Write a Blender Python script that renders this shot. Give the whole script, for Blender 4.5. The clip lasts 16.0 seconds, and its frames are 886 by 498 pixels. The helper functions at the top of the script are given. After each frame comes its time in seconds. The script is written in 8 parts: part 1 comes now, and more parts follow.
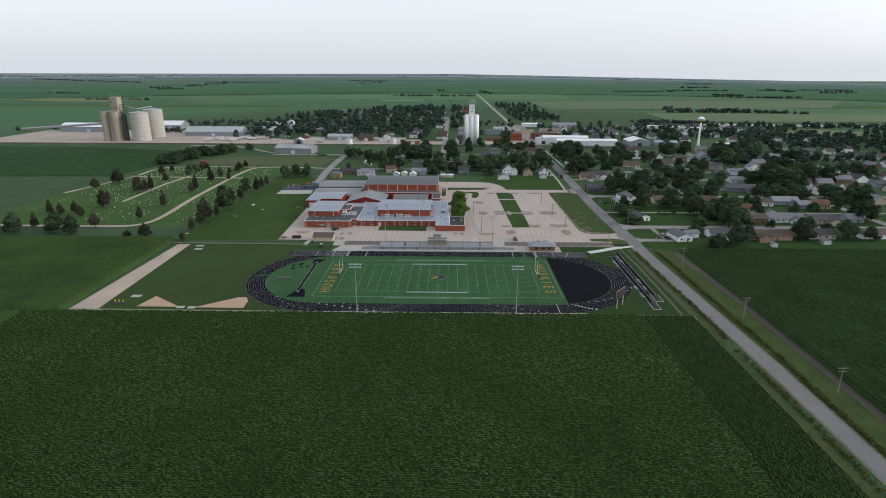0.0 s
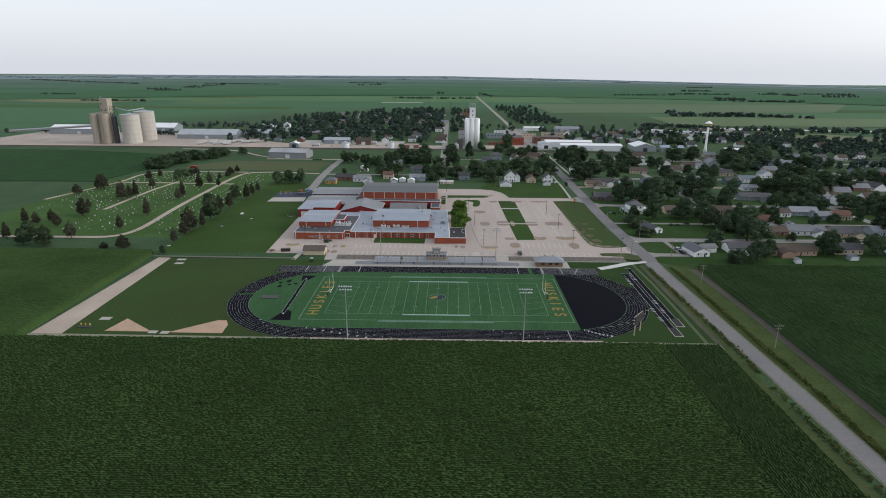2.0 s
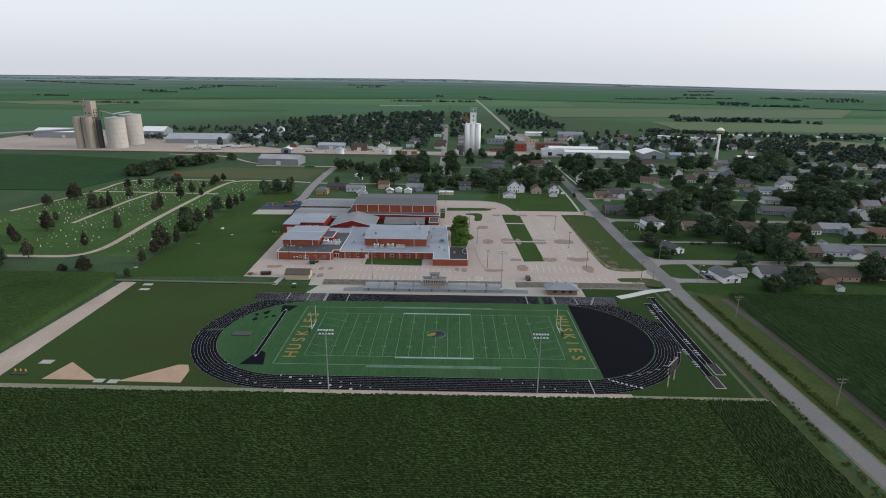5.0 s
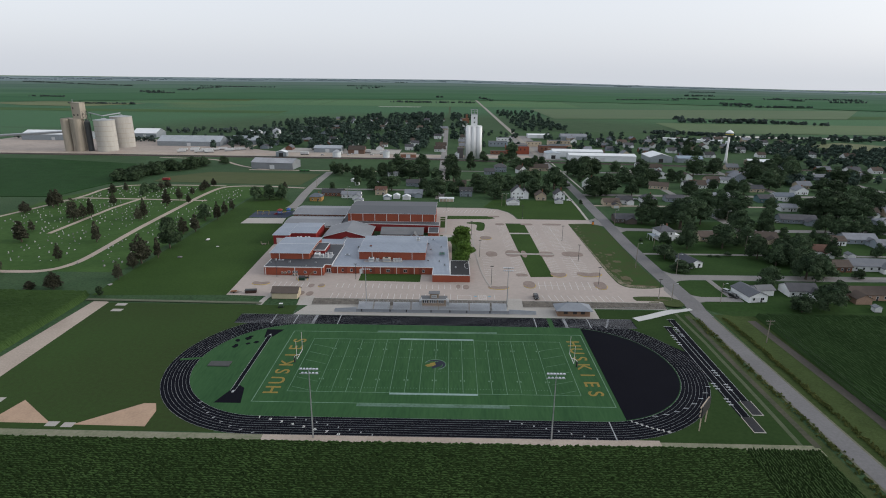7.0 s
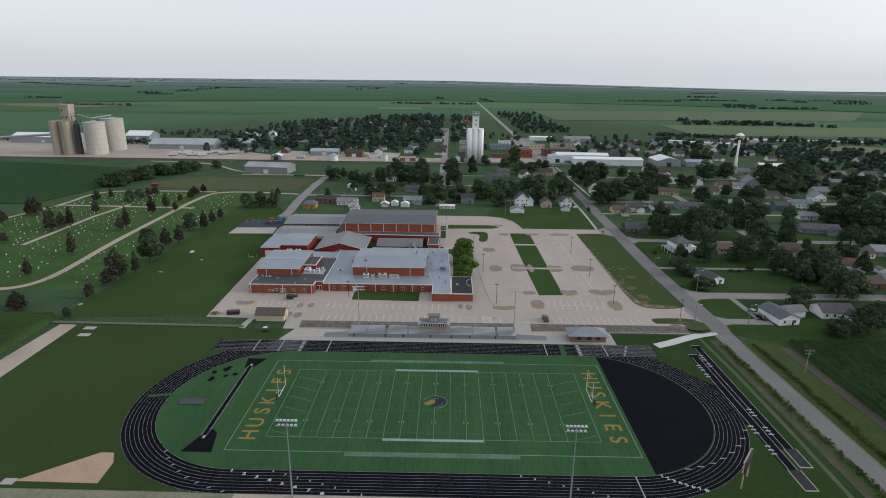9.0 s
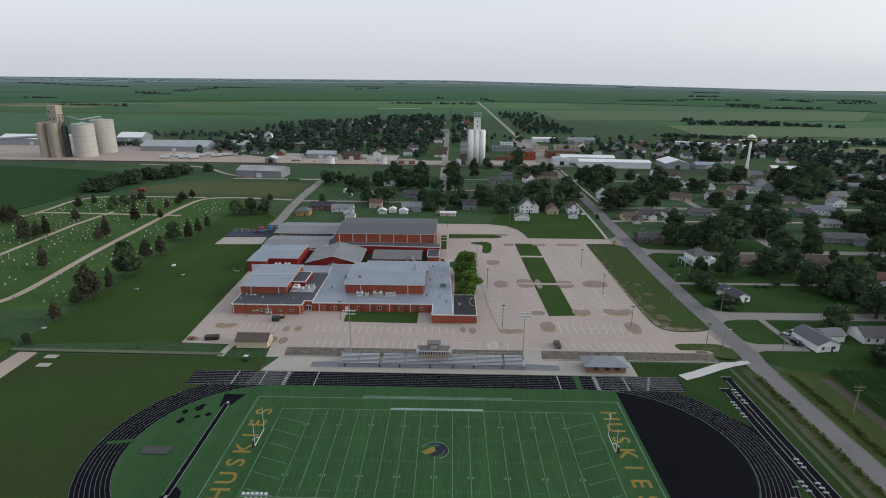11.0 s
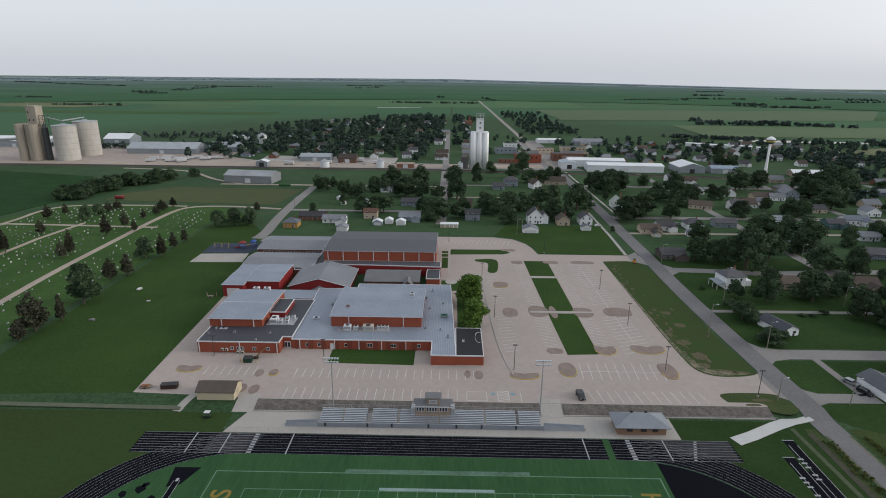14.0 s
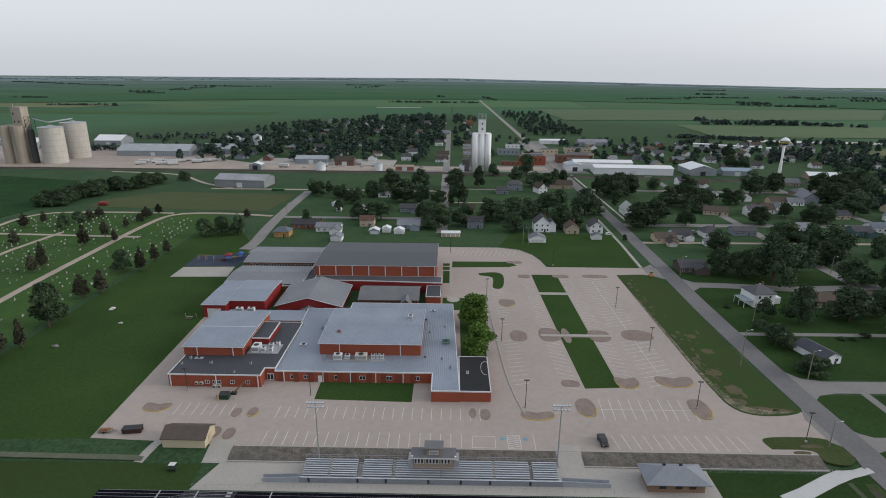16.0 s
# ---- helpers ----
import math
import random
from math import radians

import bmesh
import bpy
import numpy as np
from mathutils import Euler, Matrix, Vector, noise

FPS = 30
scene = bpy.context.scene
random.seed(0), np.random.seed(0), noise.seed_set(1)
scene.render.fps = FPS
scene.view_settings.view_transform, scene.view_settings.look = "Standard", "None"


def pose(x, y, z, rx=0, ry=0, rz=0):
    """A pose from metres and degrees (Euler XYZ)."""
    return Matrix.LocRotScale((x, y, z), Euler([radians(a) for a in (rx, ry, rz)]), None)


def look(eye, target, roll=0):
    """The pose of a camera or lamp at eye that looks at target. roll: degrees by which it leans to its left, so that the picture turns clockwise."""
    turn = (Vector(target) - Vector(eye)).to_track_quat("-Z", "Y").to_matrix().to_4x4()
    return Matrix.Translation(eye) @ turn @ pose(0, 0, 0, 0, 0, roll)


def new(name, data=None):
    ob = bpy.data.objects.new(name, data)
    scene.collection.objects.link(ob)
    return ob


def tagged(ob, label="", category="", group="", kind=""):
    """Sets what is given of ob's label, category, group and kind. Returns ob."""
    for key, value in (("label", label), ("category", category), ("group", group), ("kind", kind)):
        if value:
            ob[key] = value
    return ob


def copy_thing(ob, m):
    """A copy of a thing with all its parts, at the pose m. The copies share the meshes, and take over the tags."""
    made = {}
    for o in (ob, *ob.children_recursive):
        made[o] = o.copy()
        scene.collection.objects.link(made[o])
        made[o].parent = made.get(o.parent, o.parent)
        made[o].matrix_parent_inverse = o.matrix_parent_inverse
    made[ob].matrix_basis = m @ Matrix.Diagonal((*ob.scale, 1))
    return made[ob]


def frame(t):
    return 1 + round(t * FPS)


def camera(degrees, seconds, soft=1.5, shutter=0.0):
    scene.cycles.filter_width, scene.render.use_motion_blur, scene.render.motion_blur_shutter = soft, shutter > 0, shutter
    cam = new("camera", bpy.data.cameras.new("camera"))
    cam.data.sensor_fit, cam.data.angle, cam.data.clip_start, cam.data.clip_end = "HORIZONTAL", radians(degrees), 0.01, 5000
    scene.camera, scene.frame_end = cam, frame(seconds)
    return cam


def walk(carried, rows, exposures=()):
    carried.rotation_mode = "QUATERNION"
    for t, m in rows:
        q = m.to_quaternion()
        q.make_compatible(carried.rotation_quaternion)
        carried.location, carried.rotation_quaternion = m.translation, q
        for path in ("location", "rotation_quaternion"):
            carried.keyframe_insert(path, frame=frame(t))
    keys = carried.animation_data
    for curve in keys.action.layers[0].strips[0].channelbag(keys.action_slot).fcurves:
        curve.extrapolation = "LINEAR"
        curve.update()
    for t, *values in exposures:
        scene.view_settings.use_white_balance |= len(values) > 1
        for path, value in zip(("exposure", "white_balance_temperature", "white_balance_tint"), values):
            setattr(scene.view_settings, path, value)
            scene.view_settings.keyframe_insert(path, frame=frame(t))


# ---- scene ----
cam = camera(76.8, 16.0, soft=1.0)
PATH = [
    (0, (6.374, -249.304, 94.244), (6.342, -247.4, 93.633), 0.1),
    (1.5, (5.841, -232.347, 94.038), (5.812, -230.441, 93.432), 0.3),
    (3.5, (5.265, -209.985, 94.08), (5.239, -208.076, 93.482), 0.5),
    (4.2, (5.055, -202.122, 94.104), (5.031, -200.213, 93.508), 0.6),
    (7, (4.257, -170.475, 94.264), (4.234, -168.565, 93.671), 0.6),
    (9, (3.78, -147.959, 94.237), (3.756, -146.048, 93.647), 0.6),
    (12.5, (2.872, -107.898, 94.353), (2.846, -105.988, 93.76), 0.5),
    (14.5, (2.42, -85.14, 94.251), (2.392, -83.231, 93.655), 0.5),
    (16, (1.817, -68.085, 94.169), (1.788, -66.176, 93.571), 0.4),
]
walk(cam, [(t, look(eye, target, roll)) for t, eye, target, roll in PATH],
     [(0, 0.22), (4, 0.16), (9, 0.04), (12, -0.02), (16, -0.04)])

# ---- sky and light: hazy evening, thin cloud, low soft sun on the right ----
SUN_EL, SUN_AZ = radians(22), radians(92)   # azimuth clockwise from +y
world = bpy.data.worlds.new("sky")
scene.world = world
world.use_nodes = True
wt = world.node_tree
wt.nodes.clear()
sky = wt.nodes.new("ShaderNodeTexSky")
sky.sky_type = "NISHITA"
sky.sun_disc = False
sky.sun_elevation, sky.sun_rotation = SUN_EL, SUN_AZ
sky.air_density, sky.dust_density, sky.ozone_density = 1.0, 4.0, 1.0
hs = wt.nodes.new("ShaderNodeHueSaturation")
hs.inputs["Saturation"].default_value = 0.35
veil = wt.nodes.new("ShaderNodeMix")
veil.data_type = "RGBA"
veil.inputs["Factor"].default_value = 0.6
veil.inputs["B"].default_value = (5.6, 5.9, 6.45, 1)
bg = wt.nodes.new("ShaderNodeBackground")
bg.inputs["Strength"].default_value = 0.168
wo = wt.nodes.new("ShaderNodeOutputWorld")
wt.links.new(sky.outputs[0], hs.inputs["Color"])
wt.links.new(hs.outputs[0], veil.inputs["A"])
wt.links.new(veil.outputs["Result"], bg.inputs["Color"])
wt.links.new(bg.outputs[0], wo.inputs[0])

sun_data = bpy.data.lights.new("sun", "SUN")
sun_data.energy, sun_data.angle, sun_data.color = 0.9, radians(12), (1.0, 0.93, 0.82)
sun = new("sun", sun_data)
sun.matrix_world = look((300 * math.sin(SUN_AZ), 300 * math.cos(SUN_AZ), 300 * math.tan(SUN_EL)), (0, 0, 0))

# ---- materials ----
def mat(name, col, col2=None, rough=0.85, s1=0.15, s2=2.5, var=0.35, bump=0.0, bscale=6.0, metal=0.0, rand=0.0,
        stretch=(1, 1, 1), spec=0.3, local=False, island=0.0):
    """A surface of two colours mixed by a broad and a fine noise, in metres."""
    m = bpy.data.materials.new(name)
    m.use_nodes = True
    n, l = m.node_tree.nodes, m.node_tree.links
    b = n["Principled BSDF"]
    b.inputs["Roughness"].default_value, b.inputs["Metallic"].default_value = rough, metal
    b.inputs["Specular IOR Level"].default_value = spec
    if col2 is None:
        col2 = tuple(c * 0.72 for c in col)
    col, col2 = tuple(c * 0.86 for c in col), tuple(c * 0.86 for c in col2)
    if local:
        co = n.new("ShaderNodeTexCoord").outputs["Object"]
    else:
        co = n.new("ShaderNodeNewGeometry").outputs["Position"]
    mp = n.new("ShaderNodeMapping")
    mp.inputs["Scale"].default_value = stretch
    l.new(co, mp.inputs["Vector"])
    t1, t2 = n.new("ShaderNodeTexNoise"), n.new("ShaderNodeTexNoise")
    t1.inputs["Scale"].default_value, t2.inputs["Scale"].default_value = s1, s2
    t1.inputs["Detail"].default_value, t2.inputs["Detail"].default_value = 3, 4
    l.new(mp.outputs[0], t1.inputs["Vector"]), l.new(mp.outputs[0], t2.inputs["Vector"])
    ad = n.new("ShaderNodeMath")
    ad.operation = "ADD"
    l.new(t1.outputs[0], ad.inputs[0]), l.new(t2.outputs[0], ad.inputs[1])
    rg = n.new("ShaderNodeMapRange")
    rg.inputs[1].default_value, rg.inputs[2].default_value = 1 - var, 1 + var
    l.new(ad.outputs[0], rg.inputs[0])
    mx = n.new("ShaderNodeMix")
    mx.data_type = "RGBA"
    mx.inputs["A"].default_value, mx.inputs["B"].default_value = (*col2, 1), (*col, 1)
    l.new(rg.outputs[0], mx.inputs["Factor"])
    out = mx.outputs["Result"]
    for amount, kind, sock in ((rand, "ShaderNodeObjectInfo", "Random"), (island, "ShaderNodeNewGeometry", "Random Per Island")):
        if amount:
            oi = n.new(kind)
            r2 = n.new("ShaderNodeMapRange")
            r2.inputs[3].default_value, r2.inputs[4].default_value = 1 - amount, 1 + amount
            l.new(oi.outputs[sock], r2.inputs[0])
            h = n.new("ShaderNodeHueSaturation")
            l.new(r2.outputs[0], h.inputs["Value"]), l.new(out, h.inputs["Color"])
            out = h.outputs[0]
    l.new(out, b.inputs["Base Color"])
    if bump:
        t3 = n.new("ShaderNodeTexNoise")
        t3.inputs["Scale"].default_value, t3.inputs["Detail"].default_value = bscale, 4
        l.new(mp.outputs[0], t3.inputs["Vector"])
        bp = n.new("ShaderNodeBump")
        bp.inputs["Strength"].default_value, bp.inputs["Distance"].default_value = bump, 0.5 / bscale
        l.new(t3.outputs[0], bp.inputs["Height"]), l.new(bp.outputs[0], b.inputs["Normal"])
    return m


def striped(m, axis, period, depth, dark=0.0):
    """Adds ribs of a real profile (standing seams, corrugation, rows) to the relief of a surface."""
    n, l = m.node_tree.nodes, m.node_tree.links
    b = n["Principled BSDF"]
    co = n.new("ShaderNodeNewGeometry")
    w = n.new("ShaderNodeTexWave")
    w.bands_direction = axis
    w.inputs["Scale"].default_value = 2 * math.pi / (20 * period)
    l.new(co.outputs["Position"], w.inputs["Vector"])
    bp = n.new("ShaderNodeBump")
    bp.inputs["Distance"].default_value, bp.inputs["Strength"].default_value = depth, 1.0
    l.new(w.outputs["Fac"], bp.inputs["Height"])
    if b.inputs["Normal"].links:
        l.new(b.inputs["Normal"].links[0].from_socket, bp.inputs["Normal"])
    l.new(bp.outputs[0], b.inputs["Normal"])
    if dark:
        src = b.inputs["Base Color"].links[0].from_socket
        mx = n.new("ShaderNodeMix")
        mx.data_type = "RGBA"
        mx.blend_type = "MULTIPLY"
        rg = n.new("ShaderNodeMapRange")
        rg.inputs[3].default_value, rg.inputs[4].default_value = dark, 0.0
        l.new(w.outputs["Fac"], rg.inputs[0]), l.new(rg.outputs[0], mx.inputs["Factor"])
        l.new(src, mx.inputs["A"])
        mx.inputs["B"].default_value = (0.35, 0.35, 0.35, 1)
        l.new(mx.outputs["Result"], b.inputs["Base Color"])
    return m


LAWN = mat("mown_grass", (0.041, 0.08, 0.021), (0.026, 0.054, 0.0145), s1=0.04, s2=0.9, var=0.32, bump=0.4, bscale=3, rough=0.95, spec=0.05)
ROUGH_GRASS = mat("rough_grass", (0.07, 0.086, 0.034), (0.03, 0.056, 0.017), s1=0.12, s2=1.2, var=0.4, bump=0.7, bscale=2, rough=0.95, spec=0.1)
TURF = mat("artificial_turf", (0.039, 0.1, 0.039), (0.024, 0.07, 0.028), s1=0.12, s2=1.4, var=0.3, rough=0.9, spec=0.08, stretch=(1, 0.14, 1))
TRACK = mat("black_track", (0.008, 0.0085, 0.013), (0.0055, 0.006, 0.0095), s1=0.08, s2=2, var=0.4, rough=0.85, spec=0.03)
TRACK_OLD = mat("worn_black_track", (0.03, 0.031, 0.038), (0.014, 0.015, 0.019), s1=0.25, s2=2, var=0.3, rough=0.85, spec=0.25)
PAINT = mat("white_line_paint", (0.40, 0.42, 0.45), (0.27, 0.285, 0.30), s1=0.4, s2=5, var=0.35)
LOT_PAINT = mat("parking_line_paint", (0.66, 0.66, 0.65), (0.46, 0.46, 0.45), s1=0.4, s2=5, var=0.35)
WALK = mat("new_concrete_walk", (0.52, 0.53, 0.53), (0.44, 0.45, 0.45), s1=0.2, s2=1.5, var=0.35, rough=0.9)
CEM_LAWN = mat("cemetery_grass", (0.058, 0.113, 0.034), (0.036, 0.078, 0.023), s1=0.05, s2=0.5, var=0.3, rough=0.95, spec=0.05)
TURF_LINE = mat("turf_line_white", (0.15, 0.25, 0.18), (0.06, 0.14, 0.075), s1=0.15, s2=2, var=0.3)
TURF_BAR = mat("faded_turf_white", (0.27, 0.36, 0.36), (0.16, 0.26, 0.23), s1=0.12, s2=1.0, var=0.3)
GOLD = mat("gold_turf_paint", (0.26, 0.185, 0.035), (0.16, 0.13, 0.03), s1=0.5, s2=4, var=0.3)
NAVY = mat("navy_paint", (0.012, 0.018, 0.035), (0.008, 0.012, 0.024), s1=0.5, s2=4)
CONCRETE = mat("concrete_paving", (0.40, 0.348, 0.318), (0.318, 0.28, 0.258), s1=0.028, s2=0.6, var=0.4, rough=0.9)
CONCRETE_L = mat("pale_concrete", (0.4, 0.385, 0.36), (0.32, 0.305, 0.285), s1=0.1, s2=1.5, var=0.35, rough=0.9)
ASPHALT = mat("old_asphalt", (0.172, 0.17, 0.176), (0.128, 0.127, 0.132), s1=0.06, s2=1.2, var=0.3, rough=0.9)
STREET = mat("street_concrete", (0.245, 0.238, 0.232), (0.188, 0.182, 0.178), s1=0.05, s2=1.0, var=0.3, rough=0.9)
GRAVEL = mat("gravel", (0.42, 0.36, 0.31), (0.30, 0.25, 0.21), s1=0.06, s2=1.5, var=0.3, bump=0.3, bscale=4, rough=0.95)
DIRT = mat("infield_dirt", (0.44, 0.31, 0.22), (0.34, 0.24, 0.17), s1=0.2, s2=1.5, var=0.3, rough=0.95)
MULCH = mat("planted_bed", (0.27, 0.214, 0.19), (0.185, 0.148, 0.132), s1=0.5, s2=3, var=0.3, bump=0.6, rough=0.95)
RIPRAP = mat("stone_bank", (0.165, 0.15, 0.132), (0.075, 0.07, 0.062), s1=0.6, s2=2.5, var=0.25, bump=1.0, bscale=1.6, rough=0.95)
YELLOW = mat("yellow_kerb_paint", (0.55, 0.40, 0.07), s1=0.5, s2=4)
BLUE = mat("blue_paint", (0.19, 0.34, 0.42), s1=0.5, s2=4)
CORN = mat("corn_leaves", (0.058, 0.106, 0.033), (0.022, 0.046, 0.0135), s1=0.03, s2=7.0, var=0.36, bump=0.4, bscale=6.0, rough=0.75, spec=0.05)
CORN_E = mat("corn_leaves_pale", (0.058, 0.102, 0.034), (0.022, 0.042, 0.013), s1=3.0, s2=10.0, var=0.42, bump=0.4, bscale=6.0, rough=0.75, spec=0.05)
CORN_D = mat("dark_crop_leaves", (0.036, 0.07, 0.024), (0.02, 0.041, 0.014), s1=0.05, s2=3.0, var=0.4, bump=0.3, bscale=3.0, rough=0.8, spec=0.03)
# Lower corn leaves, darkened to paint in the shade between the rows.
GAP_SHADE = mat("corn_lower_leaf_shade", (0.03, 0.052, 0.018), (0.018, 0.033, 0.011), s1=1.0, s2=6.0, spec=0.02)
BEAN_W = mat("bean_field", (0.022, 0.062, 0.02), (0.015, 0.044, 0.014), s1=0.008, s2=0.1, var=0.3, bump=0.6, bscale=1.0, rough=0.8, spec=0.03)
MEADOW = mat("cut_hay", (0.078, 0.094, 0.042), (0.054, 0.074, 0.03), s1=0.012, s2=0.25, var=0.32, rough=0.9, spec=0.1, stretch=(0.5, 2, 1))
BRICK = mat("red_brick", (0.31, 0.082, 0.045), (0.23, 0.058, 0.034), s1=0.15, s2=3, var=0.4, bump=0.15, bscale=8)
BRICK_D = mat("brown_brick", (0.21, 0.10, 0.065), (0.16, 0.075, 0.05), s1=0.2, s2=3, var=0.4)
DARK_BRICK = mat("dark_red_brick", (0.21, 0.055, 0.034), (0.16, 0.042, 0.027), s1=0.2, s2=3, var=0.4, bump=0.15, bscale=8)
RED_METAL = mat("red_metal_cladding", (0.26, 0.025, 0.026), (0.20, 0.02, 0.02), s1=0.2, s2=2, var=0.4, rough=0.55)
TRIM = mat("white_metal_trim", (0.66, 0.67, 0.69), (0.54, 0.55, 0.57), s1=0.5, s2=3, rough=0.5)
ROOF_M = striped(mat("grey_metal_roof", (0.285, 0.33, 0.4), (0.215, 0.255, 0.315), s1=0.12, s2=1.0, var=0.35, rough=0.5, metal=0.15), "X", 0.61, 0.05, dark=0.16)
ROOF_E = striped(mat("weathered_metal_roof", (0.225, 0.24, 0.265), (0.17, 0.183, 0.205), s1=0.08, s2=1.0, var=0.33, rough=0.55, metal=0.1), "X", 0.61, 0.05, dark=0.12)
ROOF_G = mat("charcoal_membrane", (0.058, 0.064, 0.076), (0.042, 0.047, 0.056), s1=0.1, s2=1.5, var=0.35, rough=0.7)
ROOF_GYM = mat("dark_metal_roof", (0.085, 0.092, 0.105), (0.07, 0.076, 0.088), s1=0.06, s2=1.0, var=0.4, rough=0.6)
ROOF_B = mat("black_membrane", (0.016, 0.017, 0.02), (0.011, 0.012, 0.014), s1=0.2, s2=2, var=0.35, rough=0.7)
SHINGLE = mat("grey_shingles", (0.17, 0.175, 0.185), (0.125, 0.13, 0.14), s1=0.2, s2=3, var=0.35, rough=0.9)
SHINGLE_D = mat("dark_shingles", (0.074, 0.076, 0.084), (0.05, 0.052, 0.06), s1=0.3, s2=3, var=0.35, rough=0.9, local=True, rand=0.35)
SHINGLE_B = mat("brown_shingles", (0.092, 0.072, 0.06), (0.066, 0.052, 0.044), s1=0.3, s2=3, var=0.35, rough=0.9, local=True, rand=0.3)
SHINGLE_L = mat("pale_shingles", (0.2, 0.215, 0.24), (0.145, 0.156, 0.178), s1=0.3, s2=3, var=0.35, rough=0.9, local=True, rand=0.3)
SHINGLE_R = mat("rust_brown_shingles", (0.13, 0.07, 0.052), s1=0.3, s2=3, var=0.35, rough=0.9)
SIDING = mat("white_siding", (0.8, 0.82, 0.84), (0.68, 0.7, 0.72), s1=0.3, s2=3, local=True, rand=0.12)
SIDING_T = mat("tan_siding", (0.50, 0.42, 0.32), (0.42, 0.35, 0.27), s1=0.3, s2=3, local=True, rand=0.2)
SIDING_G = mat("grey_blue_siding", (0.26, 0.30, 0.34), (0.21, 0.25, 0.29), s1=0.3, s2=3, local=True, rand=0.2)
SIDING_Y = mat("ochre_siding", (0.46, 0.27, 0.09), s1=0.3, s2=3)
GLASS = mat("window_glass", (0.035, 0.04, 0.048), (0.022, 0.026, 0.03), s1=0.5, s2=2, rough=0.08, spec=0.6)
GALV = mat("galvanised_steel", (0.42, 0.44, 0.46), (0.33, 0.35, 0.37), s1=0.3, s2=3, rough=0.45, metal=0.5)
ALU = mat("aluminium_plank", (0.62, 0.66, 0.72), (0.5, 0.535, 0.59), s1=0.4, s2=4, rough=0.45, metal=0.4)
DARK = mat("dark_steel", (0.035, 0.035, 0.037), s1=0.5, s2=4, rough=0.6)
WOOD = mat("weathered_pole_wood", (0.27, 0.24, 0.2), (0.17, 0.15, 0.125), s1=0.5, s2=4)
BARN = striped(mat("grey_sheet_steel", (0.33, 0.37, 0.40), (0.25, 0.28, 0.31), s1=0.05, s2=0.6, var=0.35, rough=0.5, metal=0.3), "X", 0.9, 0.06)
WHITE_BARN = mat("white_sheet_steel", (0.74, 0.77, 0.8), (0.64, 0.67, 0.7), s1=0.05, s2=0.6, rough=0.5)
SILO_C = mat("stained_silo_concrete", (0.43, 0.385, 0.32), (0.29, 0.255, 0.21), s1=0.08, s2=0.5, var=0.35, stretch=(1, 1, 0.12), rough=0.9)
SILO_W = mat("white_silo_paint", (0.88, 0.89, 0.9), (0.76, 0.77, 0.79), s1=0.1, s2=0.6, var=0.35, stretch=(1, 1, 0.15), rough=0.7)
# Leaf green with its blue raised, painting in the haze over the town.
WOODLAND = mat("haze_tinted_town_leaves", (0.072, 0.11, 0.082), (0.022, 0.04, 0.036), s1=0.12, s2=0.9, var=0.32, local=True, island=0.4, rough=0.7, spec=0.06)
BARK = mat("bark", (0.10, 0.08, 0.06), (0.06, 0.05, 0.04), s1=0.8, s2=5, local=True)
LEAF = mat("tree_leaves", (0.08, 0.124, 0.062), (0.018, 0.034, 0.021), s1=0.25, s2=1.5, var=0.35, local=True, rand=0.30, island=0.3, rough=0.7, spec=0.08)
LEAF_B = mat("bright_tree_leaves", (0.12, 0.21, 0.04), (0.045, 0.088, 0.018), s1=0.3, s2=1.5, var=0.35, local=True, rand=0.1, island=0.25, rough=0.7, spec=0.1)
NEEDLE = mat("cedar_needles", (0.088, 0.09, 0.062), (0.034, 0.038, 0.026), s1=0.4, s2=2, var=0.35, local=True, rand=0.3, island=0.25, rough=0.8, spec=0.06)
# Far foliage lightened and blued: distance haze mixed into the base colour.
FARWOOD = mat("haze_tinted_woodland", (0.076, 0.104, 0.096), (0.052, 0.074, 0.068), s1=0.03, s2=0.2, rough=0.9, spec=0.1, island=0.25)
STONE = mat("headstone", (0.44, 0.44, 0.44), (0.2, 0.2, 0.2), s1=0.3, s2=3, rand=0.55)
BALLAST = mat("rail_ballast", (0.17, 0.13, 0.115), (0.12, 0.095, 0.085), s1=0.05, s2=1.0)
HAZE = mat("far_pale_crop", (0.33, 0.28, 0.16), (0.24, 0.22, 0.12), s1=0.004, s2=0.03, rough=0.95)

